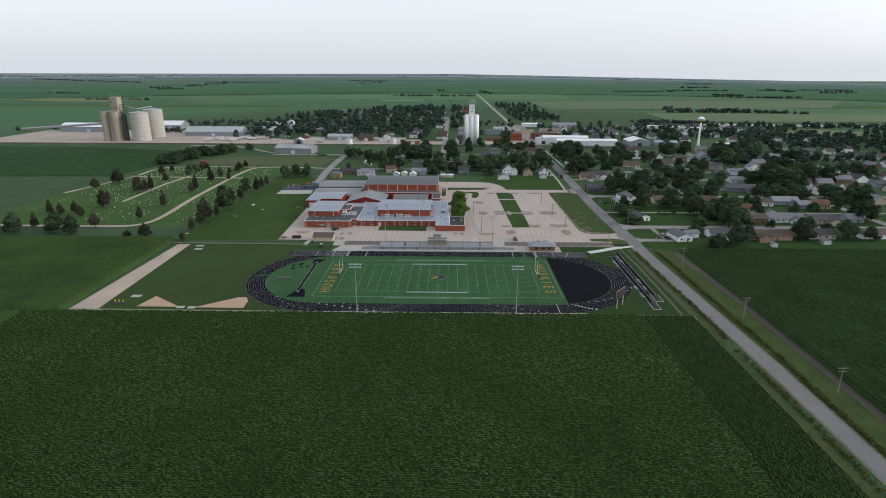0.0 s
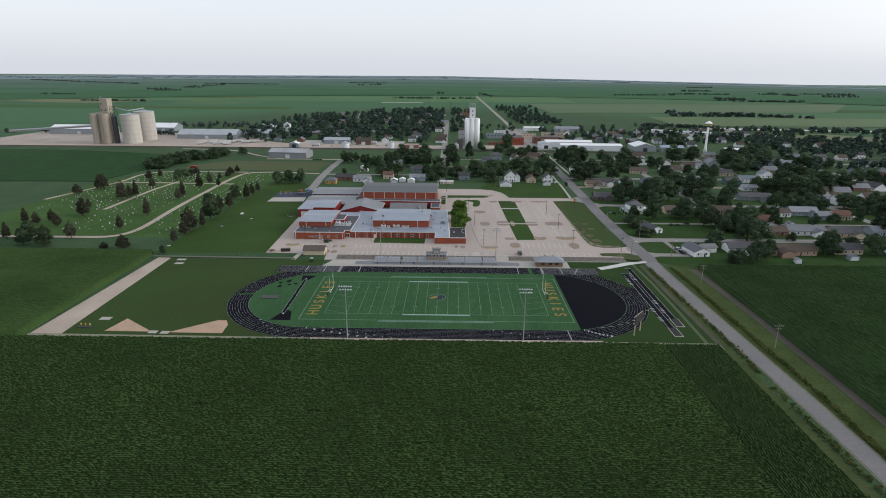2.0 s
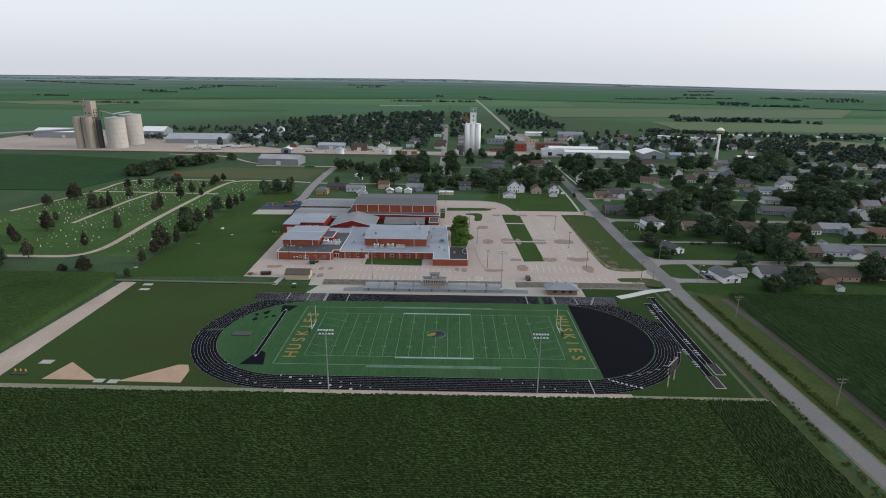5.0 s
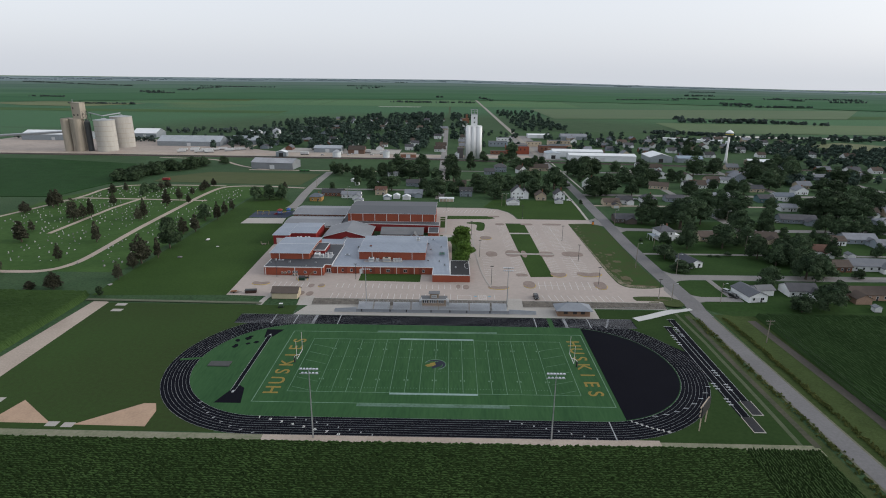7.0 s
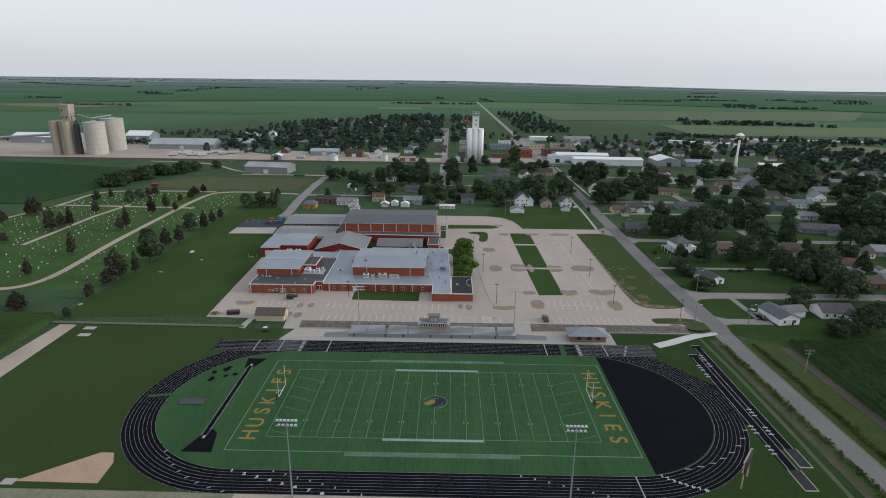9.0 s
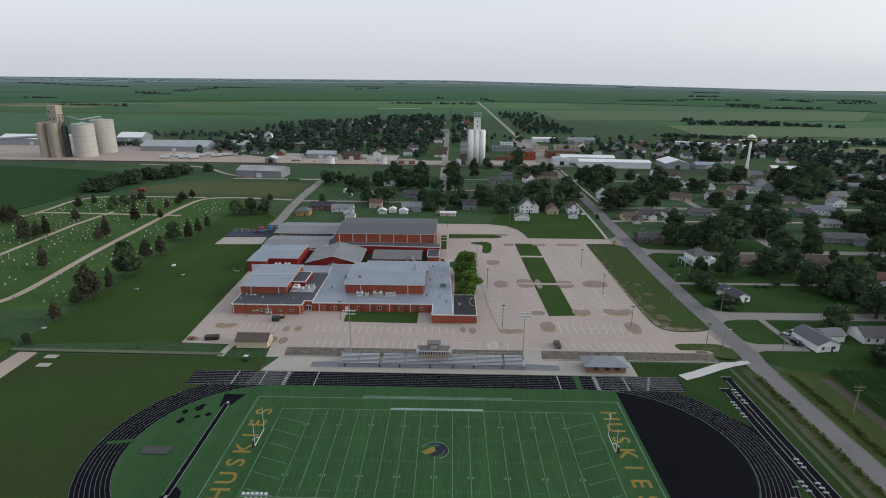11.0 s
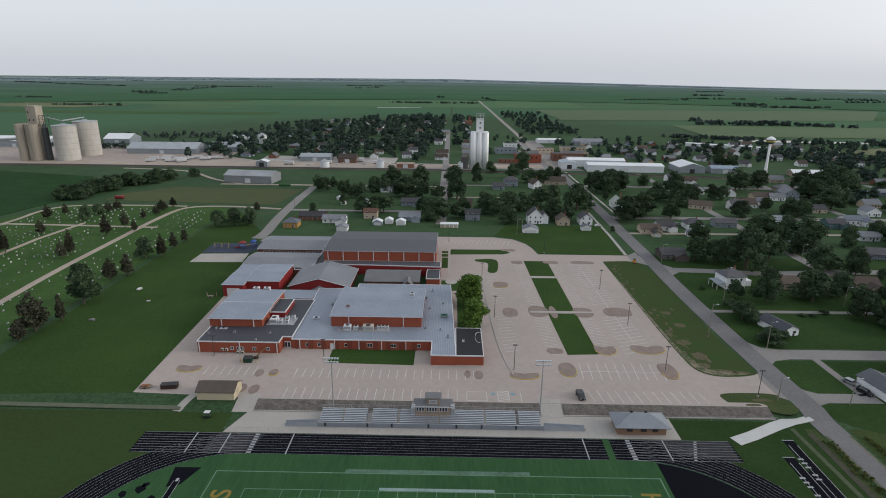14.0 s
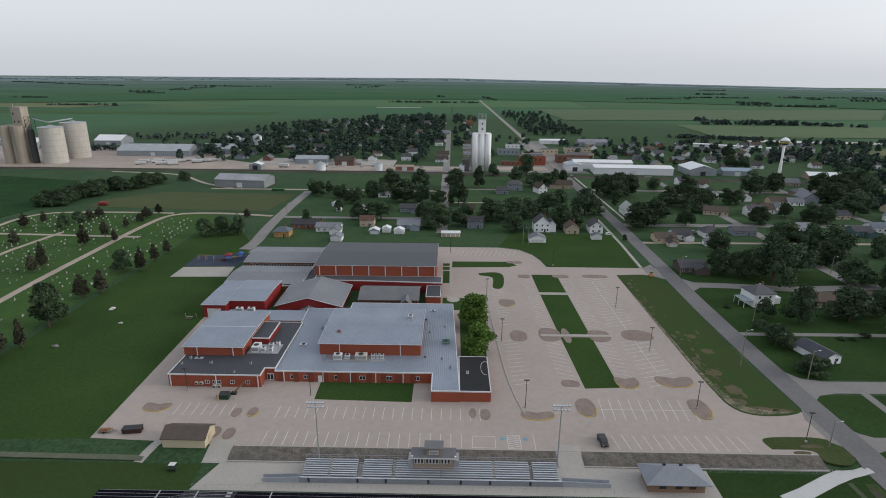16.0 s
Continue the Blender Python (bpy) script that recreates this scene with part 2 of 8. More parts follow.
# ---- mesh helpers ----
class Shape:
    """Collects vertices and faces of one part."""
    def __init__(self):
        self.v, self.f = [], []

    def face(self, pts):
        k = len(self.v)
        self.v += [tuple(p) for p in pts]
        self.f.append(tuple(range(k, k + len(pts))))
        return self

    def prism(self, pts, z0, z1):
        """pts: a plan polygon, counter-clockwise; z1 may be a list, one height a corner."""
        k, n = len(self.v), len(pts)
        tops = z1 if isinstance(z1, (list, tuple)) else [z1] * n
        self.v += [(x, y, z0) for x, y in pts] + [(p[0], p[1], z) for p, z in zip(pts, tops)]
        self.f.append(tuple(range(k + n - 1, k - 1, -1)))
        self.f.append(tuple(range(k + n, k + 2 * n)))
        for i in range(n):
            j = (i + 1) % n
            self.f.append((k + i, k + j, k + n + j, k + n + i))
        return self

    def box(self, x0, x1, y0, y1, z0, z1):
        return self.prism([(x0, y0), (x1, y0), (x1, y1), (x0, y1)], z0, z1)

    def beam(self, p, q, r, r2=None, n=6):
        p, q = Vector(p), Vector(q)
        d = (q - p).normalized()
        u = d.orthogonal().normalized()
        w = d.cross(u)
        k = len(self.v)
        for c, rad in ((p, r), (q, r if r2 is None else r2)):
            for i in range(n):
                a = 2 * math.pi * i / n
                self.v.append(tuple(c + rad * (math.cos(a) * u + math.sin(a) * w)))
        for i in range(n):
            j = (i + 1) % n
            self.f.append((k + i, k + j, k + n + j, k + n + i))
        self.f.append(tuple(range(k + n - 1, k - 1, -1)))
        self.f.append(tuple(range(k + n, k + 2 * n)))
        return self

    def lathe(self, x, y, rings, n=24):
        """rings: (radius, height) from the bottom up."""
        k = len(self.v)
        for r, z in rings:
            for i in range(n):
                a = 2 * math.pi * i / n
                self.v.append((x + r * math.cos(a), y + r * math.sin(a), z))
        for s in range(len(rings) - 1):
            for i in range(n):
                j = (i + 1) % n
                self.f.append((k + s * n + i, k + s * n + j, k + (s + 1) * n + j, k + (s + 1) * n + i))
        self.f.append(tuple(range(k + n - 1, k - 1, -1)))
        e = k + (len(rings) - 1) * n
        self.f.append(tuple(range(e, e + n)))
        return self

    def mesh(self, name, material, smooth=False):
        me = bpy.data.meshes.new(name)
        me.from_pydata(self.v, [], self.f)
        if smooth:
            me.polygons.foreach_set("use_smooth", [len(f) <= 4 for f in self.f])
        me.materials.append(material)
        me.update()
        return me


def part(name, shape, material, parent=None, label="", smooth=False):
    """One mesh object under a thing or a part (its own if parent is None)."""
    ob = new(name, shape.mesh(name, material, smooth) if isinstance(shape, Shape) else shape)
    if parent is not None:
        ob.parent = parent
    if label:
        ob["label"] = label
    return ob


def thing(name, at, label, category, group="", kind=""):
    ob = new(name)
    ob.matrix_basis = at if isinstance(at, Matrix) else pose(*at)
    return tagged(ob, label, category, group, kind)


def setting(name, shape, material, label, category, smooth=False, kind="structure"):
    return tagged(part(name, shape, material, smooth=smooth), label, category, kind=kind)


def gz(x, y):
    """Height of the land: the sports ground lies a metre below the school; far off it rises."""
    r = math.hypot(x, y)
    s = min(1.0, max(0.0, (r - 1200) / 3700))
    return min(1.0, max(0.0, (y - 50.0) / 4.5)) + 56 * s * s * (1 - 0.95 * min(1.0, max(0.0, x / 3100)))


def sheet(name, pts, z, material, label, category, thick=0.25):
    """A flat slab laid in the ground, its top z above the land there."""
    s = Shape()
    s.prism(pts, z - thick, z)
    return setting(name, s, material, label, category)


def ribbon(line, widths, lift, shape=None, step=6.0):
    """A strip along a plan line of points; follows the land."""
    s = shape or Shape()
    pts = []
    for (x0, y0), (x1, y1) in zip(line, line[1:]):
        d = math.hypot(x1 - x0, y1 - y0)
        st = step if max(abs(y0), abs(y1)) < 900 else 60.0
        m = max(1, int(d / st))
        pts += [(x0 + (x1 - x0) * i / m, y0 + (y1 - y0) * i / m) for i in range(m)]
    pts.append(line[-1])
    k = len(s.v)
    for i, (x, y) in enumerate(pts):
        a, b = pts[max(0, i - 1)], pts[min(len(pts) - 1, i + 1)]
        dx, dy = b[0] - a[0], b[1] - a[1]
        d = math.hypot(dx, dy)
        nx, ny = -dy / d * widths / 2, dx / d * widths / 2
        z = gz(x, y) + lift
        s.v += [(x + nx, y + ny, z), (x - nx, y - ny, z), (x + nx, y + ny, z - 0.2), (x - nx, y - ny, z - 0.2)]
        if i:
            q = k + 4 * i
            s.f += [(q - 4, q - 3, q + 1, q), (q - 4, q, q + 2, q - 2), (q - 3, q - 1, q + 3, q + 1)]
    return s


def smooth_line(pts, n=6):
    """Rounds a plan line with a spline."""
    out = []
    P = [pts[0]] + list(pts) + [pts[-1]]
    for i in range(1, len(P) - 2):
        for j in range(n):
            t = j / n
            out.append(tuple(0.5 * (2 * P[i][c] + (P[i + 1][c] - P[i - 1][c]) * t
                                    + (2 * P[i - 1][c] - 5 * P[i][c] + 4 * P[i + 1][c] - P[i + 2][c]) * t * t
                                    + (3 * P[i][c] - P[i - 1][c] - 3 * P[i + 1][c] + P[i + 2][c]) * t ** 3) for c in (0, 1)))
    return out + [pts[-1]]


def oval(cx, cy, rx, ry, n=20):
    return [(cx + rx * math.cos(2 * math.pi * i / n), cy + ry * math.sin(2 * math.pi * i / n)) for i in range(n)]


# ---- the land: one sheet to the horizon ----
def land_material():
    m = bpy.data.materials.new("farmland")
    m.use_nodes = True
    n, l = m.node_tree.nodes, m.node_tree.links
    b = n["Principled BSDF"]
    b.inputs["Roughness"].default_value, b.inputs["Specular IOR Level"].default_value = 0.95, 0.1
    geo = n.new("ShaderNodeNewGeometry")
    sep = n.new("ShaderNodeSeparateXYZ")
    l.new(geo.outputs["Position"], sep.inputs[0])

    def brick(w, h, c1, c2, off):
        t = n.new("ShaderNodeTexBrick")
        t.offset = off
        t.inputs["Scale"].default_value = 1.0
        t.inputs["Brick Width"].default_value, t.inputs["Row Height"].default_value = w, h
        t.inputs["Mortar Size"].default_value = 3.0
        t.inputs["Color1"].default_value, t.inputs["Color2"].default_value = (*c1, 1), (*c2, 1)
        t.inputs["Mortar"].default_value = (0.040, 0.060, 0.028, 1)
        l.new(geo.outputs["Position"], t.inputs["Vector"])
        return t.outputs["Color"]

    def mixed(a, c, f, mode="MIX"):
        x = n.new("ShaderNodeMix")
        x.data_type, x.blend_type = "RGBA", mode
        if isinstance(f, float):
            x.inputs["Factor"].default_value = f
        else:
            l.new(f, x.inputs["Factor"])
        l.new(a, x.inputs["A"])
        if isinstance(c, tuple):
            x.inputs["B"].default_value = c
        else:
            l.new(c, x.inputs["B"])
        return x.outputs["Result"]

    def noise_at(scale, lo, hi):
        t = n.new("ShaderNodeTexNoise")
        t.inputs["Scale"].default_value = scale
        l.new(geo.outputs["Position"], t.inputs["Vector"])
        r = n.new("ShaderNodeMapRange")
        r.inputs[1].default_value, r.inputs[2].default_value = lo, hi
        l.new(t.outputs[0], r.inputs[0])
        return r.outputs[0]
    near = mixed(mixed(brick(830, 410, (0.028, 0.082, 0.042), (0.056, 0.125, 0.055), 0.5),
                       brick(1620, 805, (0.034, 0.096, 0.047), (0.07, 0.128, 0.056), 0.3), 0.5),
                 (0.11, 0.13, 0.05, 1), noise_at(0.0016, 0.60, 0.78))
    # lawns and lots near the town
    lawn = mixed(mixed(near, (0.03, 0.062, 0.028, 1), 1.0), (0.042, 0.075, 0.036, 1), noise_at(0.05, 0.42, 0.75))
    dist = n.new("ShaderNodeVectorMath")
    dist.operation = "LENGTH"
    flat = n.new("ShaderNodeVectorMath")
    flat.operation = "MULTIPLY_ADD"
    flat.inputs[1].default_value, flat.inputs[2].default_value = (1.0, 0.8, 0), (0, -360, 0)
    l.new(geo.outputs["Position"], flat.inputs[0])
    l.new(flat.outputs[0], dist.inputs[0])
    r = n.new("ShaderNodeMapRange")
    r.inputs[1].default_value, r.inputs[2].default_value = 560, 760
    l.new(dist.outputs["Value"], r.inputs[0])
    out = mixed(lawn, near, r.outputs[0])
    fine = n.new("ShaderNodeTexNoise")
    fine.inputs["Scale"].default_value = 0.9
    l.new(geo.outputs["Position"], fine.inputs["Vector"])
    fr = n.new("ShaderNodeMapRange")
    fr.inputs[1].default_value, fr.inputs[2].default_value, fr.inputs[3].default_value, fr.inputs[4].default_value = 0.3, 0.7, 0.75, 1.25
    l.new(fine.outputs[0], fr.inputs[0])
    h = n.new("ShaderNodeHueSaturation")
    l.new(fr.outputs[0], h.inputs["Value"]), l.new(out, h.inputs["Color"])
    l.new(h.outputs[0], b.inputs["Base Color"])
    return m


def spread(fine, step, far):
    a = list(np.arange(-fine, fine + 1e-6, step))
    w, x = step, fine
    while x < far:
        w *= 1.18
        x = min(far, x + w)
        a += [x, -x]
    return sorted(a)


gx = spread(200, 20, 4700)
gy = sorted(set(spread(200, 20, 4900)) | {50.0, 54.5})
land = Shape()
land.v = [(x, y, gz(x, y)) for y in gy for x in gx]
nx_ = len(gx)
land.f = [(j * nx_ + i, j * nx_ + i + 1, (j + 1) * nx_ + i + 1, (j + 1) * nx_ + i)
          for j in range(len(gy) - 1) for i in range(nx_ - 1)]
setting("ground", land, land_material(), "green farmland and town lawns on a flat plain", "ground", smooth=True)

# ---- sports ground ----
sheet("lawn_west", [(-139.6, -39.5), (-60, -39.5), (-60, 49), (-141.4, 49)], 0.03, mat("practice_grass", (0.036, 0.07, 0.021), (0.033, 0.05, 0.018), s1=0.018, s2=0.8, var=0.3, bump=0.4, bscale=3, rough=0.95, spec=0.05), "mown grass practice field beside the track", "lawn")
sheet("lawn_east", [(50, -41), (104, -41), (106, 49), (50, 49)], 0.03, mat("coarse_mown_grass", (0.031, 0.06, 0.019), (0.019, 0.041, 0.012), s1=0.05, s2=0.9, var=0.32, rough=0.95, spec=0.05), "mown grass round the end of the track", "lawn")
sheet("gravel_lane", [(-151.5, -39.5), (-139.6, -39.5), (-141.4, 49.5), (-148.3, 53)], 0.05, GRAVEL, "pale gravel lane beside the practice field", "lane")
sheet("gravel_strip", [(-152, -44.6), (104, -45.4), (104, -41.0), (-152, -39.5)], 0.06, mat("gravel_and_grass", (0.25, 0.24, 0.18), (0.12, 0.14, 0.08), s1=0.1, s2=1.0), "narrow gravel and grass strip along the corn", "path")
sheet("gravel_apron", [(-46, -43.6), (62, -44.0), (62, -40.0), (-46, -40.0)], 0.07, GRAVEL, "strip of tan gravel behind the track", "path")

R_IN, R_OUT, HALF, CY = 31.3, 39.9, 49.8, -0.35


def stadium(r, n=40):
    pts = []
    for side, a0 in ((1, -90), (-1, 90)):
        for i in range(n + 1):
            a = radians(a0 + 180 * i / n)
            pts.append((side * HALF + r * math.cos(a), CY + r * math.sin(a)))
    return pts


def ring(r0, r1, z, n=40):
    s = Shape()
    a, b = stadium(r0, n), stadium(r1, n)
    m = len(a)
    s.v = [(x, y, z) for x, y in a] + [(x, y, z) for x, y in b]
    s.f = [(i, m + i, m + (i + 1) % m, (i + 1) % m) for i in range(m)]
    return s


sheet("track_chute", [(-80.6, 30.9), (78.6, 30.9), (78.6, 39.6), (-80.6, 39.6)], 0.055, TRACK, "black straight beside the grandstand", "running track")
for nm, pts in (("worn_track_west", [(-62, 31.4), (-49.4, 31.4), (-47.6, 39.4), (-60.2, 39.4)]), ("worn_track_east", [(62.5, 33.6), (77.6, 31.2), (78.5, 39.4), (57, 39.4)])):
    sheet(nm, pts, 0.083, TRACK_OLD, "worn grey patch of the track straight", "running track")
setting("running_track", ring(R_IN, R_OUT, 0.07), TRACK, "black eight-lane running track", "running track")
s = Shape()
s.prism(stadium(R_IN), -0.2, 0.06)
setting("infield", s, TURF, "green artificial turf infield", "sports field")
s = Shape()
s.prism([(55.9, CY - 30.8)] + [(HALF + (R_IN - 0.3) * math.cos(radians(-78 + 156 * i / 40)), CY + (R_IN - 0.3) * math.sin(radians(-78 + 156 * i / 40))) for i in range(41)] + [(55.9, CY + 30.8)], -0.2, 0.075)
setting("jump_area", s, TRACK, "black rubber half circle inside the track bend", "jump area")
lanes = Shape()
for k in range(9):
    r = R_IN + 0.05 + k * (R_OUT - R_IN - 0.15) / 8
    q = ring(r, r + 0.05, 0.10, 40)
    o = len(lanes.v)
    lanes.v += q.v
    lanes.f += [tuple(i + o for i in f) for f in q.f]
for k in range(9):   # lanes carried straight on along the chutes
    y = CY + R_IN + 0.05 + k * (R_OUT - R_IN - 0.15) / 8
    for x0, x1 in ((-80.4, -HALF), (HALF, 78.4)):
        lanes.box(x0, x1, y, y + 0.055, 0.03, 0.098 - 0.002 * (k % 2))
setting("lane_lines", lanes, PAINT, "white painted lane lines on the track", "line marking")
marks = Shape()
lw = (R_OUT - R_IN) / 8
for k in range(8):
    y = -R_IN + CY - (k + 0.5) * lw
    x = -39.4 + k * 3.3
    marks.box(x, x + 0.3, y - 0.3, y + 0.3, 0.04, 0.11)
    a = radians(-62 + k * 6.5)
    r = R_IN + (k + 0.5) * lw
    x, y = HALF + r * math.cos(a), CY + r * math.sin(a)
    marks.box(x - 0.8, x + 0.8, y - 0.12, y + 0.12, 0.04, 0.11)
    a = radians(-128 + k * 5.6)
    x, y = -HALF + r * math.cos(a), CY + r * math.sin(a)
    marks.prism([(x - 0.5, y - 0.1), (x + 0.3, y + 0.35), (x + 0.2, y + 0.55), (x - 0.6, y + 0.1)], 0.04, 0.11)
    x = 22 + k * 3.3
    marks.box(x, x + 0.4, -R_IN + CY - (k + 0.8) * lw, -R_IN + CY - (k + 0.3) * lw, 0.04, 0.109)
    y = R_IN + CY + (k + 0.5) * lw
    marks.box(-50.0, -48.8, y - 0.26, y + 0.26, 0.03, 0.111)
    marks.box(50.4, 51.6, y - 0.26, y + 0.26, 0.03, 0.111)
    marks.box(66 + 0.4 * k, 66.8 + 0.4 * k, y - 0.2, y + 0.2, 0.03, 0.111)
for x, y0, y1 in ((50.6, -R_OUT, -R_IN), (-57, R_IN, R_OUT), (-39.6, R_IN, R_OUT), (39, R_IN, R_OUT), (60.5, R_IN, R_OUT), (-66, R_IN, R_OUT)):
    marks.box(x - 0.15, x + 0.15, y0 + CY, y1 + CY, 0.03, 0.112)
setting("start_marks", marks, PAINT, "white start and hurdle marks across the lanes", "line marking")
green = Shape()
green.box(44.2, 46.0, R_IN + CY, R_OUT + CY, 0.03, 0.115)
green.prism([(-87.6, -0.2), (-80.2, 1.2), (-80.4, 2.6), (-87.9, 1.2)], 0.03, 0.115)
setting("turf_crossing", green, TURF, "strips of green turf laid across the track", "mat")

# gridiron: 80 by 40 yards between goals inside a full-size frame
YD = 0.9144
lines, outer = Shape(), Shape()


def frame_lines(s, hx, hy, w, z):
    s.box(-hx, hx, -hy, -hy + w, 0.03, z), s.box(-hx, hx, hy - w, hy, 0.03, z)
    s.box(-hx, -hx + w, -hy + w, hy - w, 0.03, z), s.box(hx - w, hx, -hy + w, hy - w, 0.03, z)


frame_lines(lines, 50 * YD, 20 * YD, 0.20, 0.067)
frame_lines(outer, 60 * YD, 26.67 * YD, 0.30, 0.068)
for k in range(17):
    x = (k * 5 - 40) * YD
    lines.box(x - 0.08, x + 0.08, -20 * YD + 0.2, 20 * YD - 0.2, 0.03, 0.067)
for k in range(81):
    x = (k - 40) * YD
    if k % 5:
        for y in (-15.5, -4.6, 4.6, 15.5):
            lines.box(x - 0.05, x + 0.05, y - 0.3, y + 0.3, 0.03, 0.066)
for k in range(0, 9):
    x = (k * 10 - 40) * YD
    for y in (-10.5, 10.5):
        for dx in (-0.75, 0.4):
            lines.box(x + dx - 0.08, x + dx + 0.3, y - 0.4, y + 0.4, 0.03, 0.066)
for side in (-1, 1):
    for k in range(6):
        x, y = side * 49 * YD, -15.5 + 5.8 * k
        lines.face([(x, y, 0.067), (x - side * 8 * YD, y - 2.6, 0.067), (x - side * 8 * YD, y - 2.45, 0.067), (x, y + 0.15, 0.067)][::side])
setting("yard_lines", lines, TURF_LINE, "thin white yard lines on the turf", "line marking")
setting("field_frame", outer, TURF_LINE, "white outer boundary lines of the field", "line marking")
bars = Shape()
for y in (-20 * YD - 0.9, 20 * YD + 0.05):
    bars.box(-15 * YD, 15 * YD, y, y + 0.95, 0.03, 0.069)
setting("team_area_bars", bars, TURF_BAR, "broad white bars at the sidelines", "line marking")
bars = Shape()
bars.box(-25 * YD, 25 * YD, -26.67 * YD - 1.5, -26.67 * YD - 0.05, 0.03, 0.064)
bars.box(-25 * YD, 25 * YD, 26.67 * YD + 0.05, 26.67 * YD + 1.3, 0.03, 0.064)
setting("coaching_bars", bars, mat("worn_turf_white", (0.11, 0.19, 0.15), (0.05, 0.105, 0.065), s1=0.15, s2=1.2, var=0.3), "broad worn white bars outside the sidelines", "line marking")


def text_mesh(word, size, material, name):
    c = bpy.data.curves.new(name, "FONT")
    c.body, c.size, c.align_x, c.align_y, c.extrude, c.offset = word, size, "CENTER", "CENTER", 0.01, 0.014 * size
    tmp = bpy.data.objects.new(name, c)
    me = bpy.data.meshes.new_from_object(tmp)
    me.materials.clear()
    me.materials.append(material)
    bpy.data.objects.remove(tmp)
    return me


for k in range(8):   # lane numbers at the two starts
    r = R_IN + (k + 0.5) * lw
    x1, y1 = -49.6 + 3.45 * k, CY - r
    a = radians(-76.5 + 1.6 * k)
    x2, y2 = HALF + r * math.cos(a), CY + r * math.sin(a)
    for x, y, turn in ((x1, y1, 0), (x2, y2, math.degrees(a) + 90)):
        ob = part("lane_number", text_mesh(str(k + 1), 1.35, LOT_PAINT, "number"), None)
        ob.matrix_basis = pose(x, y, 0.115, 0, 0, turn) @ Matrix.Diagonal((1.5, 1.0, 1, 1))
        tagged(ob, "white number %d painted on the black track" % (k + 1), "lettering", group="painted lane numbers", kind="structure")

for side, turn in ((-1, 90), (1, -90)):
    for i, ch in enumerate("HUSKIES"):
        ob = part("painted_letter", text_mesh(ch, 6.6, GOLD, "letter"), None)
        y = (-17.6 + i * 5.65) if side < 0 else (17.0 - i * 5.65)
        ob.matrix_basis = pose(side * 50.3, y, 0.07, 0, 0, turn)
        tagged(ob, "gold capital letter %s painted on the turf" % ch, "lettering", group="painted end zone letters", kind="structure")

emblem = thing("field_emblem", (0, 0, 0.0), "crescent emblem in navy, white and gold painted on the turf", "emblem", kind="structure")


def crescent(r0, r1, a0, a1, z, off=0.0, sx=1.0, sy=1.0, n=20):
    s = Shape()
    out, inn = [], []
    for i in range(n + 1):
        a = radians(a0 + (a1 - a0) * i / n)
        w = math.sin(math.pi * i / n) ** 0.6
        out.append((sx * r1 * math.cos(a), sy * r1 * math.sin(a)))
        rr = r1 - (r1 - r0) * w
        inn.append((sx * rr * math.cos(a) - off, sy * rr * math.sin(a)))
    s.prism(out + inn[::-1][1:-1], 0.03, z)
    return s


part("white_rim", crescent(2.1, 3.75, -75, 165, 0.069, sy=0.95), TURF_LINE, emblem)
part("navy_sweep", crescent(2.3, 3.5, -68, 155, 0.073, sy=0.93), NAVY, emblem)
part("dark_crest", Shape().prism([(-1.2, -2.9), (0.2, -2.3), (1.8, -1.2), (2.6, 0.6), (1.4, 1.9), (0.0, 1.6), (-0.6, 0.2), (-1.0, -1.2)], 0.03, 0.071), NAVY, emblem)
part("gold_patch", Shape().prism([(-3.6, -0.6), (-2.6, -1.7), (-0.9, -1.3), (0.2, -0.3), (-0.2, 1.5), (-1.6, 0.9), (-2.2, 0.2)], 0.03, 0.074), GOLD, emblem)

# pole-vault runway in the west bend, pits and pads
s = Shape()
s.prism([(-63.2, -18.5), (-61.8, -18.5), (-62.2, 20.5), (-63.6, 20.5)], 0.0, 0.075)
s.prism([(-65.8, -25.3), (-57.6, -25.3), (-59.4, -17), (-61.2, -15.4), (-63.0, -17.2)], 0.0, 0.074)
s.prism([(-64.5, 18.2), (-61.5, 19.2), (-59.0, 25.3), (-65.6, 25.3)], 0.0, 0.074)
setting("vault_runway", s, TRACK, "black rubber runway with flared ends", "runway")
s = Shape()
s.prism([(-63.3, -18.5), (-63.2, -18.5), (-63.6, 20.5), (-63.7, 20.5)], 0.0, 0.081)
s.prism([(-61.85, -18.5), (-61.75, -18.5), (-62.15, 20.5), (-62.25, 20.5)], 0.0, 0.081)
s.box(-62.6, -61.9, -19.6, -18.3, 0, 0.083), s.box(-63.3, -62.6, 20.2, 21.3, 0, 0.083)
setting("runway_lines", s, PAINT, "white edge lines of the vault runway", "line marking")
setting("landing_pad", Shape().box(-76.6, -69.4, -3.8, -0.6, 0.0, 0.35), mat("grey_pad", (0.07, 0.075, 0.075), s1=0.5, s2=3), "flat grey landing pad cover on the turf", "mat")
rng = random.Random(4)
for i, (x, y, r) in enumerate(((-73.4, 15.6, 1.1), (-70.2, 17.4, 1.4), (-68.9, 13.2, 0.9), (-66.2, 14.4, 1.1), (-72.6, 11.2, 1.3), (-69.6, 18.9, 1.0))):
    pts = [(x + r * rng.uniform(0.6, 1.1) * math.cos(a * 0.7), y + r * 1.15 * rng.uniform(0.6, 1.1) * math.sin(a * 0.7)) for a in range(9)]
    setting("dark_turf_patch", Shape().prism(pts, 0.0, 0.072), TRACK, "dark patch of crumb rubber on the turf", "patch")

